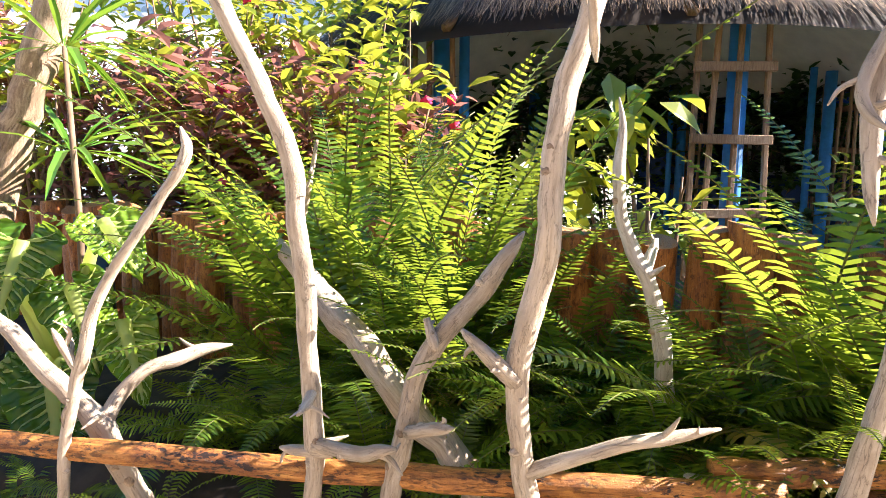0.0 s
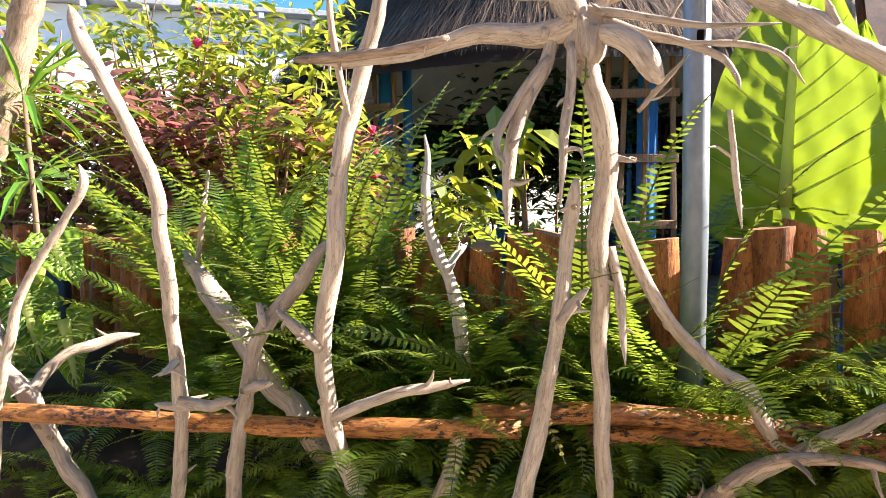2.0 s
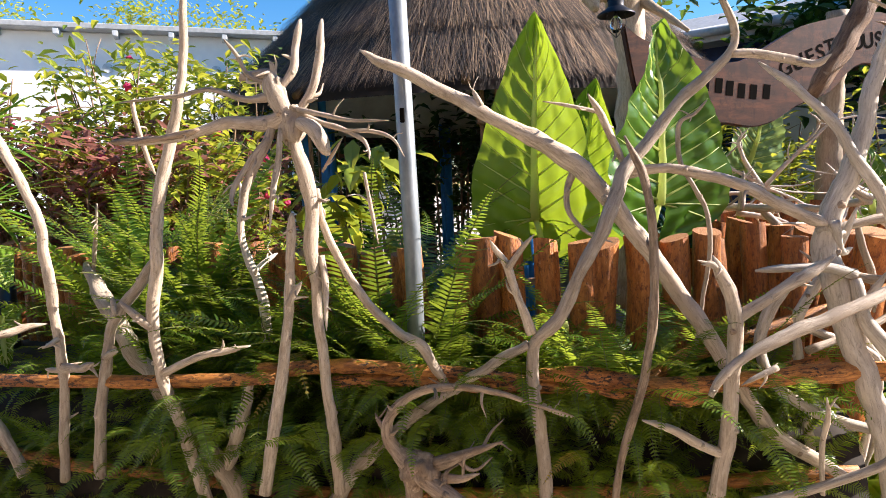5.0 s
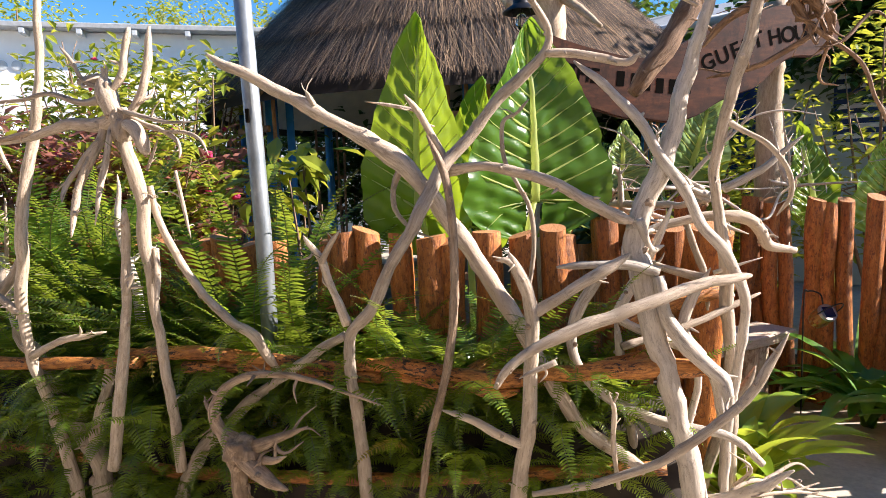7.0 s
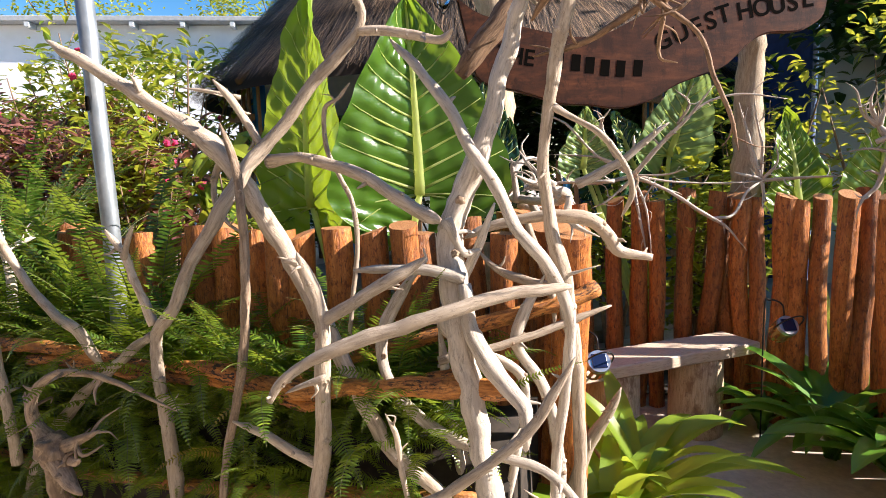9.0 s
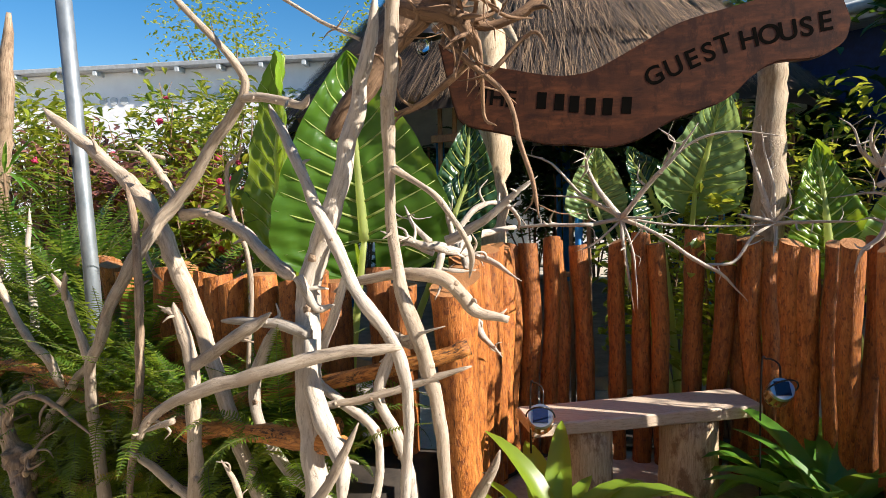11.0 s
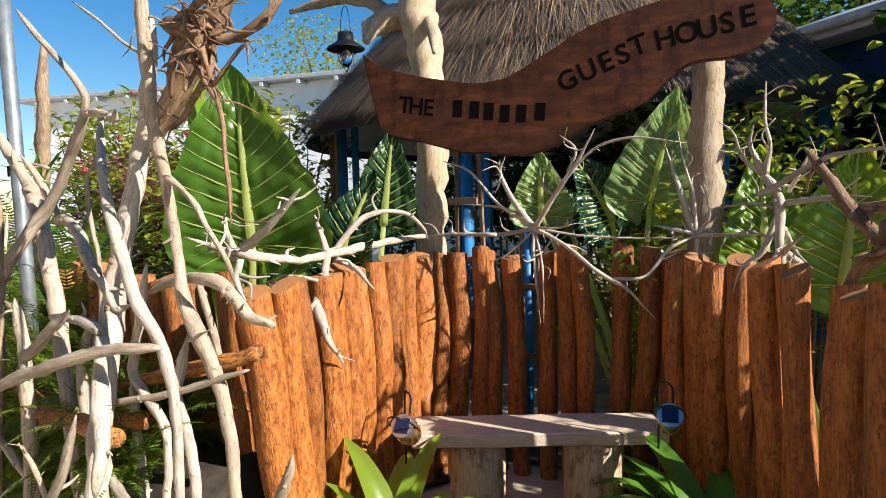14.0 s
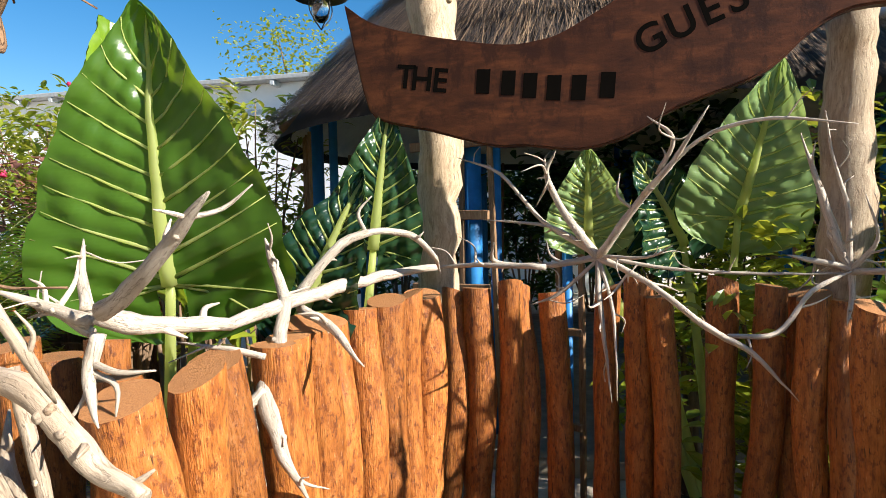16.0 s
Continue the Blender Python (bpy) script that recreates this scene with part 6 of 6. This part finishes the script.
# arching ferns over the bank
for i in range(34):
    x = -0.72 + 2.9 * (i + rnd.uniform(-0.3, 0.3)) / 33
    back = planter_back(x) - 0.10
    y = rnd.uniform(0.80, max(0.86, min(back, 1.35)))
    fern(x, y, 0.55, 15, 0.84 if x < 0.75 else 0.72, 100 + i, 0.10)
# small ferns at the western end, leaving the logs in view
for i in range(7):
    fern(-1.9 + 0.19 * i, 0.84 + 0.05 * (i % 2), 0.44, 10, 0.46, 180 + i, 0.05)
# skirt of ferns under the rails
for i in range(60):
    x = -1.9 + 4.05 * (i + rnd.uniform(-0.3, 0.3)) / 59
    k = rnd.random()
    fern(x, 0.71 + 0.10 * k, 0.10 + 0.34 * k, 13, 0.64, 300 + i, 0.04)
for i in range(9):
    fern(-0.05 + 0.95 * i / 8, 0.77 + 0.05 * (i % 2), 0.44, 13, 0.82, 420 + i, 0.03)
# taller ferns against the logs
for i in range(9):
    x = 0.25 + 1.1 * i / 8
    fern(x, planter_back(x) - 0.13, 0.60, 11, 0.90 if x < 1.0 else 0.78, 460 + i, 0.25)
for i, (x, y, n_, s_) in enumerate(((-0.58, 1.42, 22, 1.60), (-0.48, 1.38, 22, 1.62), (-0.40, 1.34, 22, 1.55), (-0.30, 1.28, 16, 1.35), (-0.16, 1.26, 18, 1.42), (-0.08, 1.22, 14, 1.25), (0.10, 1.18, 8, 1.0), (0.42, 1.10, 8, 1.10), (0.66, 1.02, 12, 1.30), (0.80, 0.99, 14, 1.45), (0.92, 0.97, 10, 1.35), (1.05, 0.95, 8, 1.05))):
    fern(x, y, 0.58, n_, s_, 620 + i, 1.0, -2.0)
for i in range(16):
    x = 0.05 + 1.95 * (i + rnd.uniform(-0.3, 0.3)) / 15
    fern(x, planter_back(x) - rnd.uniform(0.12, 0.22), 0.60, 16, 1.08 if x < 0.9 else 0.86, 540 + i, 0.35)
for i in range(18):
    x = 0.30 + 1.75 * (i + rnd.uniform(-0.3, 0.3)) / 17
    fern(x, max(0.88, planter_back(x) - rnd.uniform(0.10, 0.20)), 0.62, 13, 0.74, 580 + i, 0.2, 2.0)
# two slim fronds climbing the sunlit logs
for x, y in ((-1.14, 1.66), (-0.98, 1.60)):
    fern(x, y, 0.60, 4, 0.95, int(900 + 10 * x), 1.0)


def leaf(verts, faces, c, d, up, ln, wd, curl):
    """One pointed leaf, folded along its rib."""
    s = d.cross(up).normalized()
    up = s.cross(d)
    i0 = len(verts)
    for k, w, lift in ((0.0, 0.05, 0.0), (0.35, 1.0, 0.10), (0.7, 0.75, 0.02)):
        m_ = c + d * ln * k - up * curl * ln * k * k
        verts += [m_ - s * wd * w + up * wd * 0.35 * (w > 0.2), m_, m_ + s * wd * w + up * wd * 0.35 * (w > 0.2)]
    verts.append(c + d * ln - up * curl * ln)
    for r in (0, 3):
        for q in (0, 1):
            faces.append((i0 + r + q, i0 + r + q + 1, i0 + r + q + 4, i0 + r + q + 3))
    faces += [(i0 + 6, i0 + 7, i0 + 9), (i0 + 7, i0 + 8, i0 + 9)]


def leaf_mesh(name, centres, rnd, per, ln, ratio, mat, spread=0.16, updraft=0.35, curl=0.3):
    verts, faces = [], []
    for c in centres:
        for i in range(per):
            a = rnd.uniform(0, 2 * math.pi)
            d = Vector((math.cos(a), math.sin(a), rnd.gauss(updraft, 0.45))).normalized()
            p = Vector(c) + Vector((rnd.gauss(0, 1), rnd.gauss(0, 1), rnd.gauss(0, 1))) * spread * 0.4
            q = ln * rnd.uniform(0.6, 1.2)
            leaf(verts, faces, p, d, Vector((rnd.gauss(0, 0.3), rnd.gauss(0, 0.3), 1)), q, q * ratio, curl * rnd.uniform(0.2, 1.6))
    me = bpy.data.meshes.new(name)
    me.from_pydata([tuple(v) for v in verts], [], faces)
    me.materials.append(mat)
    return me


def shrub(name, label, category, at, radius, height, stems, clumps, per, ln, ratio, mat, seed, low=0.25, stem_mat=None, flowers=0, group="", spread=0.16, rise=0.35):
    rnd = random.Random(seed)
    root = empty(name, at, label, category, group)
    tips = []
    for s in range(stems):
        a = 2 * math.pi * s / stems + rnd.uniform(-0.4, 0.4)
        r = radius * rnd.uniform(0.3, 0.9)
        top = Vector((r * math.cos(a), r * math.sin(a), height * rnd.uniform(0.7, 1.0)))
        line = spline([(0.05 * math.cos(a), 0.05 * math.sin(a), 0, 0.018), (top.x * 0.5 + rnd.gauss(0, 0.05), top.y * 0.5 + rnd.gauss(0, 0.05), top.z * 0.55, 0.012), (*top, 0.004)], 5)
        bm = tube(bmesh.new(), line, 6, 0.15, s)
        for k in range(4):
            q = line[rnd.randint(4, 9)]
            e = Vector(q[:3]) + Vector((rnd.gauss(0, 1), rnd.gauss(0, 1), rnd.uniform(0.2, 1.2))) * radius * 0.4
            tube(bm, [q * np.array([1, 1, 1, 0.6]), (*((Vector(q[:3]) + e) / 2 + Vector((0, 0, 0.03))), 0.004), (*e, 0.002)], 5)
            tips.append(e)
        tips.append(top)
        part("stem", bm, stem_mat or M_STEM, root)
    centres = []
    for k in range(clumps):
        if rnd.random() < 0.45:
            t = rnd.choice(tips)
            centres.append(t + Vector((rnd.gauss(0, 1), rnd.gauss(0, 1), rnd.gauss(0, 1))) * radius * 0.14)
        else:
            a, q = rnd.uniform(0, 2 * math.pi), radius * rnd.uniform(0.2, 1.0) ** 0.6
            z = height * rnd.uniform(low, 1.0)
            q *= 0.75 + 0.4 * noise.noise(Vector((a * 1.3, z * 1.5 / max(height, 0.1), seed)))
            centres.append(Vector((q * math.cos(a), q * math.sin(a), z)))
    part("foliage", leaf_mesh("foliage", centres, rnd, per, ln, ratio, mat, spread, rise), None, root)
    if mat is M_LEAF_RED:
        part("young_foliage", leaf_mesh("young_foliage", centres[::2], rnd, 8, ln * 0.9, ratio, M_LEAF, spread), None, root, "fresh green leaves")
    if flowers:
        for t in tips[:flowers]:
            bm = bmesh.new()
            bmesh.ops.create_icosphere(bm, subdivisions=3, radius=1.0)
            c, r = t + Vector((0, 0, rnd.uniform(0, 0.1))), rnd.uniform(0.022, 0.036)
            for v in bm.verts:
                lobe = 0.65 + 0.9 * max(0.0, noise.noise(v.co * 2.4 + t * 9)) + 0.25 * noise.noise(v.co * 6 + t)
                v.co = c + v.co * r * lobe
            part("flower", bm, M_FLOWER, root, "pink flower head")
    return root


def ear_leaf(root, base, tip, width, normal, mat, seed, stalk_from, cup=0.10):
    """A large heart-shaped blade between base and tip, with its rib, side veins and stalk."""
    rnd = random.Random(seed)
    base, tip = Vector(base), Vector(tip)
    d = tip - base
    ln = d.length
    d.normalize()
    nrm = Vector(normal)
    nrm = (nrm - d * nrm.dot(d)).normalized()
    s = d.cross(nrm)
    rows, cols = 96, 36

    def surf(k, q):
        """k along the rib from -0.25 (lobes) to 1, q across from -1 to 1."""
        w = width * 0.5 * (max(0.0, 1 - max(k, 0) ** 1.7) ** 0.85) * (0.93 + 0.07 * math.cos(3 * k)) if k > 0 else width * 0.5 * (0.93 + 0.07) * max(0.0, 1 - (k / 0.26) ** 2) ** 0.5
        side = q * w
        if k < 0:
            side = math.copysign(width * 0.03 + abs(q) * max(w - width * 0.03, 0.0), q) if q else 0.0
        ripple = 0.009 * math.sin(9 * k + 3.0 * abs(q) + seed) * abs(q) ** 2 + -0.0050 * math.cos(66 * (k - 0.02 - 0.16 * abs(q))) * min(1.0, 6 * abs(q)) * (1 - 0.4 * abs(q)) + 0.0035 * noise.noise(Vector((k * 60, q * 22, seed))) + 0.014 * noise.noise(Vector((k * 7, q * 5, seed))) + 0.010 * math.sin(21 * k + seed) * abs(q) ** 4
        lift = cup * abs(q) ** 1.4 * width * 0.8 - 0.16 * ln * k * k + ripple
        edge = 1 + 0.014 * math.sin(23 * k + 3 * math.sin(5 * k + seed) + seed * 2 + (1 if q > 0 else 0)) * abs(q) ** 3
        return base + d * ln * (k + 0.04 * abs(q)) + s * side * edge + nrm * lift
    bm = bmesh.new()
    vs = [[bm.verts.new(surf(-0.24 + 1.24 * i / rows, -1 + 2 * j / cols)) for j in range(cols + 1)] for i in range(rows + 1)]
    for i in range(rows):
        for j in range(cols):
            k = -0.24 + 1.24 * (i + 0.5) / rows
            if k < -0.02 and j in (cols // 2 - 1, cols // 2):
                continue
            bm.faces.new((vs[i][j], vs[i][j + 1], vs[i + 1][j + 1], vs[i + 1][j]))
    blade = part("blade", bm, mat, root)
    bm = bmesh.new()
    rib = [(*(surf(k, 0) + nrm * 0.003), 0.019 * (1 - k) + 0.004) for k in [i / 16 for i in range(17)]]
    tube(bm, rib, 7)
    for i in range(9):
        k = 0.02 + 0.095 * i
        for sg in (-1, 1):
            tube(bm, [(*(surf(min(k + 0.16 * q, 0.99), sg * q * 0.96) + nrm * 0.002), 0.0072 * (1 - 0.85 * q) * (1 - 0.6 * k)) for q in (0.0, 0.2, 0.4, 0.6, 0.8, 1.0)], 5)
    for sg in (-1, 1):
        for a in (0.35, 0.8):
            tube(bm, [(*surf(-0.2 * q * a, sg * q * 0.9), 0.005 * (1 - 0.85 * q)) for q in (0.0, 0.25, 0.5, 0.75, 1.0)], 5)
    part("ribs", bm, M_VEIN, blade, "pale yellow-green ribs")
    st = Vector(stalk_from)
    mid = (st + base) / 2 + Vector((0, 0, 0.1)) - d * 0.03
    part("stalk", tube(bmesh.new(), spline([(*st, 0.024), (*mid, 0.020), (*base, 0.013)], 8), 9), M_VEIN, root, "thick pale green stalk")


# elephant ears behind the planter logs
ears = empty("elephant_ear_plant", (1.60, 1.55, GROUND), "elephant ear plant with huge upright ribbed leaves behind the logs", "plant", "elephant ears")
O = Vector((1.60, 1.55, GROUND))


def ear(root, o, base, tip, width, normal, mat, seed, foot=(0, 0, 0)):
    ear_leaf(root, Vector(base) - o, Vector(tip) - o, width, normal, mat, seed, Vector(foot))


ear(ears, O, (1.346, 1.52, 1.27), (1.335, 1.43, 2.13), 0.58, (-0.25, -0.9, 0.15), M_EAR_YELLOW, 3)
ear(ears, O, (1.872, 1.48, 1.32), (1.915, 1.37, 2.04), 0.74, (0.58, -0.78, 0.15), M_EAR, 5)
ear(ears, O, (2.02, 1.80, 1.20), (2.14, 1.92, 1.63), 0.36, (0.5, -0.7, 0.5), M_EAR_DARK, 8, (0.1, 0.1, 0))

ear(ears, O, (1.53, 1.72, 1.20), (1.60, 1.60, 1.86), 0.50, (-0.3, -0.9, 0.2), M_EAR_YELLOW, 9)
ears2 = empty("elephant_ear_plant", (2.70, 3.35, GROUND), "elephant ear plant with quilted pale green leaves behind the bench fence", "plant", "elephant ears")
O2 = Vector((2.70, 3.35, GROUND))
ear(ears2, O2, (2.78, 3.35, 1.46), (2.965, 3.28, 2.02), 0.50, (0.5, -0.8, 0.3), M_EAR_PALE, 11)
ear(ears2, O2, (2.30, 3.02, 1.40), (2.34, 2.95, 1.74), 0.36, (0.3, -0.5, 0.8), M_EAR_PALE, 12)
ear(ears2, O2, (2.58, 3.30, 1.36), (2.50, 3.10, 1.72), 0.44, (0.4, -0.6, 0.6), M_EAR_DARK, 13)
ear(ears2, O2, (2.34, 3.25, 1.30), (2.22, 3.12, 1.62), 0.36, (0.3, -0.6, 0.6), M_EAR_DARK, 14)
ears3 = empty("elephant_ear_plant", (3.75, 3.15, GROUND), "yellow-green elephant ear plant behind the dark log fence", "plant", "elephant ears")
O3 = Vector((3.75, 3.15, GROUND))
ear(ears3, O3, (3.46, 3.06, 1.15), (3.42, 3.12, 1.70), 0.38, (0.4, -0.9, 0.2), M_EAR_YELLOW, 21)
ear(ears3, O3, (3.78, 2.92, 1.12), (3.84, 2.88, 1.64), 0.50, (0.3, -0.9, 0.3), M_EAR_YELLOW, 22)
ears4 = empty("elephant_ear_plant", (1.88, 2.05, GROUND), "dark glossy elephant ear plant in the shade of the post", "plant", "elephant ears")
O4 = Vector((1.88, 2.05, GROUND))
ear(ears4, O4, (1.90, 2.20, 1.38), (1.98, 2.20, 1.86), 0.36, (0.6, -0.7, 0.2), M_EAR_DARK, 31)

# garden shrubs on the west side
for i, (x, y, r_, h) in enumerate(((-1.55, 2.35, 0.45, 1.75), (-1.05, 2.45, 0.5, 1.75), (-2.15, 2.65, 0.5, 1.85), (-0.65, 2.75, 0.4, 1.6), (-2.9, 2.8, 0.7, 2.0), (-1.6, 3.0, 0.6, 1.9), (-3.7, 3.2, 0.8, 2.2))):
    shrub("cordyline_shrub", "bushy shrub with maroon and pink leaves", "shrub", (x, y, GROUND), r_, h, 13, 84, 7, 0.12, 0.22, M_LEAF_RED, 700 + i, 0.58, group="garden shrubs", flowers=5)
for i, (x, y, r_, h) in enumerate(((-1.75, 2.9, 0.5, 2.35), (-1.05, 3.0, 0.55, 2.3), (-0.72, 2.35, 0.36, 1.75), (-2.6, 2.5, 0.5, 2.4), (-3.4, 2.7, 0.7, 2.6), (-1.5, 3.9, 0.8, 2.5), (-4.6, 3.2, 0.9, 2.6), (-2.1, 3.6, 0.7, 2.6))):
    shrub("leafy_shrub", "sunlit bright green leafy shrub", "shrub", (x, y, GROUND), r_, h, 12, 92, 8, 0.125, 0.20, M_LEAF, 730 + i, 0.5, group="garden shrubs", flowers=4)
for i, (x, y, r_, h) in enumerate(((0.40, 2.15, 0.26, 1.72), (0.15, 2.6, 0.25, 1.35))):
    shrub("broadleaf_shrub", "young broad-leaved shrub with hanging leaves", "shrub", (x, y, GROUND), r_, h, 4, 12, 6, 0.20, 0.22, M_LEAF, 760 + i, 0.5, group="garden shrubs", rise=-0.5)
for i, (x, y, r_, h) in enumerate(((3.3, 4.3, 0.6, 2.0), (4.3, 4.0, 0.7, 2.4), (2.4, 3.9, 0.45, 1.4), (5.0, 3.4, 0.8, 2.3), (3.0, 3.3, 0.3, 1.35))):
    shrub("garden_bush", "green bush behind the log fence", "shrub", (x, y, GROUND), r_, h, 8, 100, 10, 0.10, 0.24, M_LEAF, 780 + i, 0.3, group="garden shrubs")


def tree(at, height, radius, seed, label, mat=None, clumps=330, ln=0.20):
    rnd = random.Random(seed)
    root = empty("tree", at, label, "tree", "trees behind the garden")
    bm = bmesh.new()
    fork = Vector((rnd.gauss(0, 0.15), rnd.gauss(0, 0.15), height * 0.45))
    tube(bm, spline([(0, 0, 0, 0.16), (fork.x * 0.5, fork.y * 0.5 + 0.05, fork.z * 0.5, 0.13), (*fork, 0.10)], 5), 10, 0.2)
    tips = []
    for k in range(8):
        a = 2 * math.pi * k / 8 + rnd.uniform(-0.3, 0.3)
        e = Vector((math.cos(a) * radius * rnd.uniform(0.4, 0.9), math.sin(a) * radius * rnd.uniform(0.4, 0.9), height * rnd.uniform(0.65, 1.0)))
        tube(bm, spline([(*fork, 0.07), (*((fork + e) / 2 + Vector((0, 0, 0.25))), 0.045), (*e, 0.012)], 4), 7, 0.15)
        tips += [e, (fork + e) / 2 + Vector((0, 0, 0.3))]
    part("trunk", bm, M_STEM, root)
    centres = []
    for k in range(clumps):
        t = rnd.choice(tips)
        centres.append(t + Vector((rnd.gauss(0, 1), rnd.gauss(0, 1), rnd.gauss(0, 0.8))) * radius * 0.22)
    part("crown", leaf_mesh("crown", centres, rnd, 16, ln, 0.26, mat or M_LEAF_DARK, 0.6, 0.2), None, root)
    return root


tree((-7.5, 14.5, GROUND), 6.6, 2.4, 1, "leafy tree rising above the white house", M_LEAF, 260, 0.15)
tree((-11.5, 11.5, GROUND), 6.2, 2.0, 2, "leafy tree rising above the white house", M_LEAF, 260, 0.15)
tree((-3.8, 16.0, GROUND), 6.4, 2.2, 3, "leafy tree rising above the white house", M_LEAF, 260, 0.15)
tree((2.0, 11.5, GROUND), 5.5, 2.4, 4, "dark leafy tree behind the hut")
tree((5.3, 6.2, GROUND), 4.2, 1.6, 5, "dark leafy tree shading the log fence", None, 260, 0.20)
for i in range(9):
    a = radians(20 + 140 * i / 8)
    shrub("dark_hedge_shrub", "dense dark green shrub behind the hut", "shrub", (0.03 + 3.3 * math.cos(a), 6.15 + 3.0 * math.sin(a), GROUND), 0.8, 2.3, 8, 130, 12, 0.16, 0.28, M_LEAF_DARK, 850 + i, 0.05, group="hedge behind the hut")
tree((-0.6, 9.3, GROUND), 3.2, 2.6, 6, "dense dark tree behind the open hut", None, 300)
tree((1.6, 9.0, GROUND), 3.0, 2.2, 7, "dense dark tree behind the open hut", None, 260)


def strap_plant(at, count, length, seed, label, mat=M_STRAP, steep=0.0):
    """A rosette of long arching strap leaves."""
    rnd = random.Random(seed)
    root = empty("strap_leaf_plant", at, label, "plant", "strap-leaved plants")
    for i in range(count):
        a = 2 * math.pi * i / count + rnd.uniform(-0.3, 0.3)
        ln = length * rnd.uniform(0.7, 1.15)
        lift, wd = rnd.uniform(0.95, 1.5) + steep * rnd.random(), ln * rnd.uniform(0.075, 0.10)
        bm = bmesh.new()
        p, ang, prev = Vector((0, 0, 0)), lift, None
        for k in range(11):
            q = k / 10
            w = wd * max(0.03, math.sin(math.pi * min(1, 0.12 + 0.88 * q)) ** 0.7)
            s = Vector((-math.sin(a), math.cos(a), 0))
            fwd = Vector((math.cos(a) * math.cos(ang), math.sin(a) * math.cos(ang), math.sin(ang)))
            up = s.cross(fwd) * -1
            row = [bm.verts.new(p + s * w * e + up * abs(e) * w * 0.35) for e in (-1, -0.5, 0, 0.5, 1)]
            if prev:
                for j in range(4):
                    bm.faces.new((prev[j], prev[j + 1], row[j + 1], row[j]))
            prev = row
            p = p + fwd * ln / 10
            ang -= rnd.uniform(0.06, 0.24)
        part("leaf", bm, mat, root)
    return root


# the two corner plants take the strap leaf with sunlight in its colour
strap_plant((2.66, 1.22, GROUND), 20, 0.56, 1, "strap-leaved plant at the fence corner, sunlight put into its yellow-green", M_STRAP_SUNLIT, 0.2)
strap_plant((2.70, 1.50, GROUND), 18, 0.64, 2, "strap-leaved plant at the fence corner, sunlight put into its yellow-green", M_STRAP_SUNLIT, 0.3)
strap_plant((3.52, 2.32, GROUND), 30, 0.66, 3, "dark green strap-leaved plant beside the bench")
strap_plant((3.72, 1.98, GROUND), 28, 0.66, 4, "dark green strap-leaved plant beside the bench")
strap_plant((3.26, 2.58, GROUND), 14, 0.45, 5, "dark green strap-leaved plant beside the bench")

west = empty("broad_leaf_plant", (-1.35, 1.25, 0.55), "low plant with glossy broad green leaves at the planter end", "plant")
O5 = Vector((-1.35, 1.25, 0.55))
for i, (bx, by, bz, tx, ty, tz, w) in enumerate(((-1.30, 1.2, 0.98, -1.12, 1.05, 0.80, 0.22), (-1.45, 1.2, 1.12, -1.42, 1.02, 0.90, 0.26), (-1.22, 1.25, 1.18, -1.02, 1.12, 1.06, 0.20), (-1.6, 1.2, 1.0, -1.65, 1.0, 0.78, 0.26), (-1.3, 1.1, 0.72, -1.15, 0.92, 0.52, 0.24), (-1.5, 1.1, 0.75, -1.5, 0.92, 0.52, 0.26), (-1.1, 1.15, 0.9, -0.95, 1.0, 0.74, 0.18), (-1.75, 1.2, 1.25, -1.7, 1.05, 1.05, 0.24))):
    ear(west, O5, (bx, by, bz), (tx, ty, tz), w, (0.2, -0.5, 0.8), M_EAR, 50 + i)
spiky = empty("spiky_palm", (-1.55, 1.55, 0.6), "spiky plant with long narrow pale green leaves", "plant")
rnd = random.Random(8)
for i in range(46):
    a, up_ = rnd.uniform(0, 2 * math.pi), rnd.uniform(-0.3, 1.3)
    ln = rnd.uniform(0.30, 0.52)
    verts, faces = [], []
    leaf(verts, faces, Vector((0.02 * math.cos(a), 0.02 * math.sin(a), 0.80 + (0.35 if i % 2 else 0.0))), Vector((math.cos(a), math.sin(a), up_)).normalized(), Vector((0, 0, 1)), ln, ln * 0.035, 0.35)
    me = bpy.data.meshes.new("leaf")
    me.from_pydata([tuple(v) for v in verts], [], faces)
    me.materials.append(M_STRAP)
    part("leaf", me, None, spiky)
part("stem", tube(bmesh.new(), [(0, 0, 0, 0.014), (0.01, 0, 0.6, 0.012), (0, 0, 1.15, 0.008)], 8, 0.2), M_STEM, spiky)
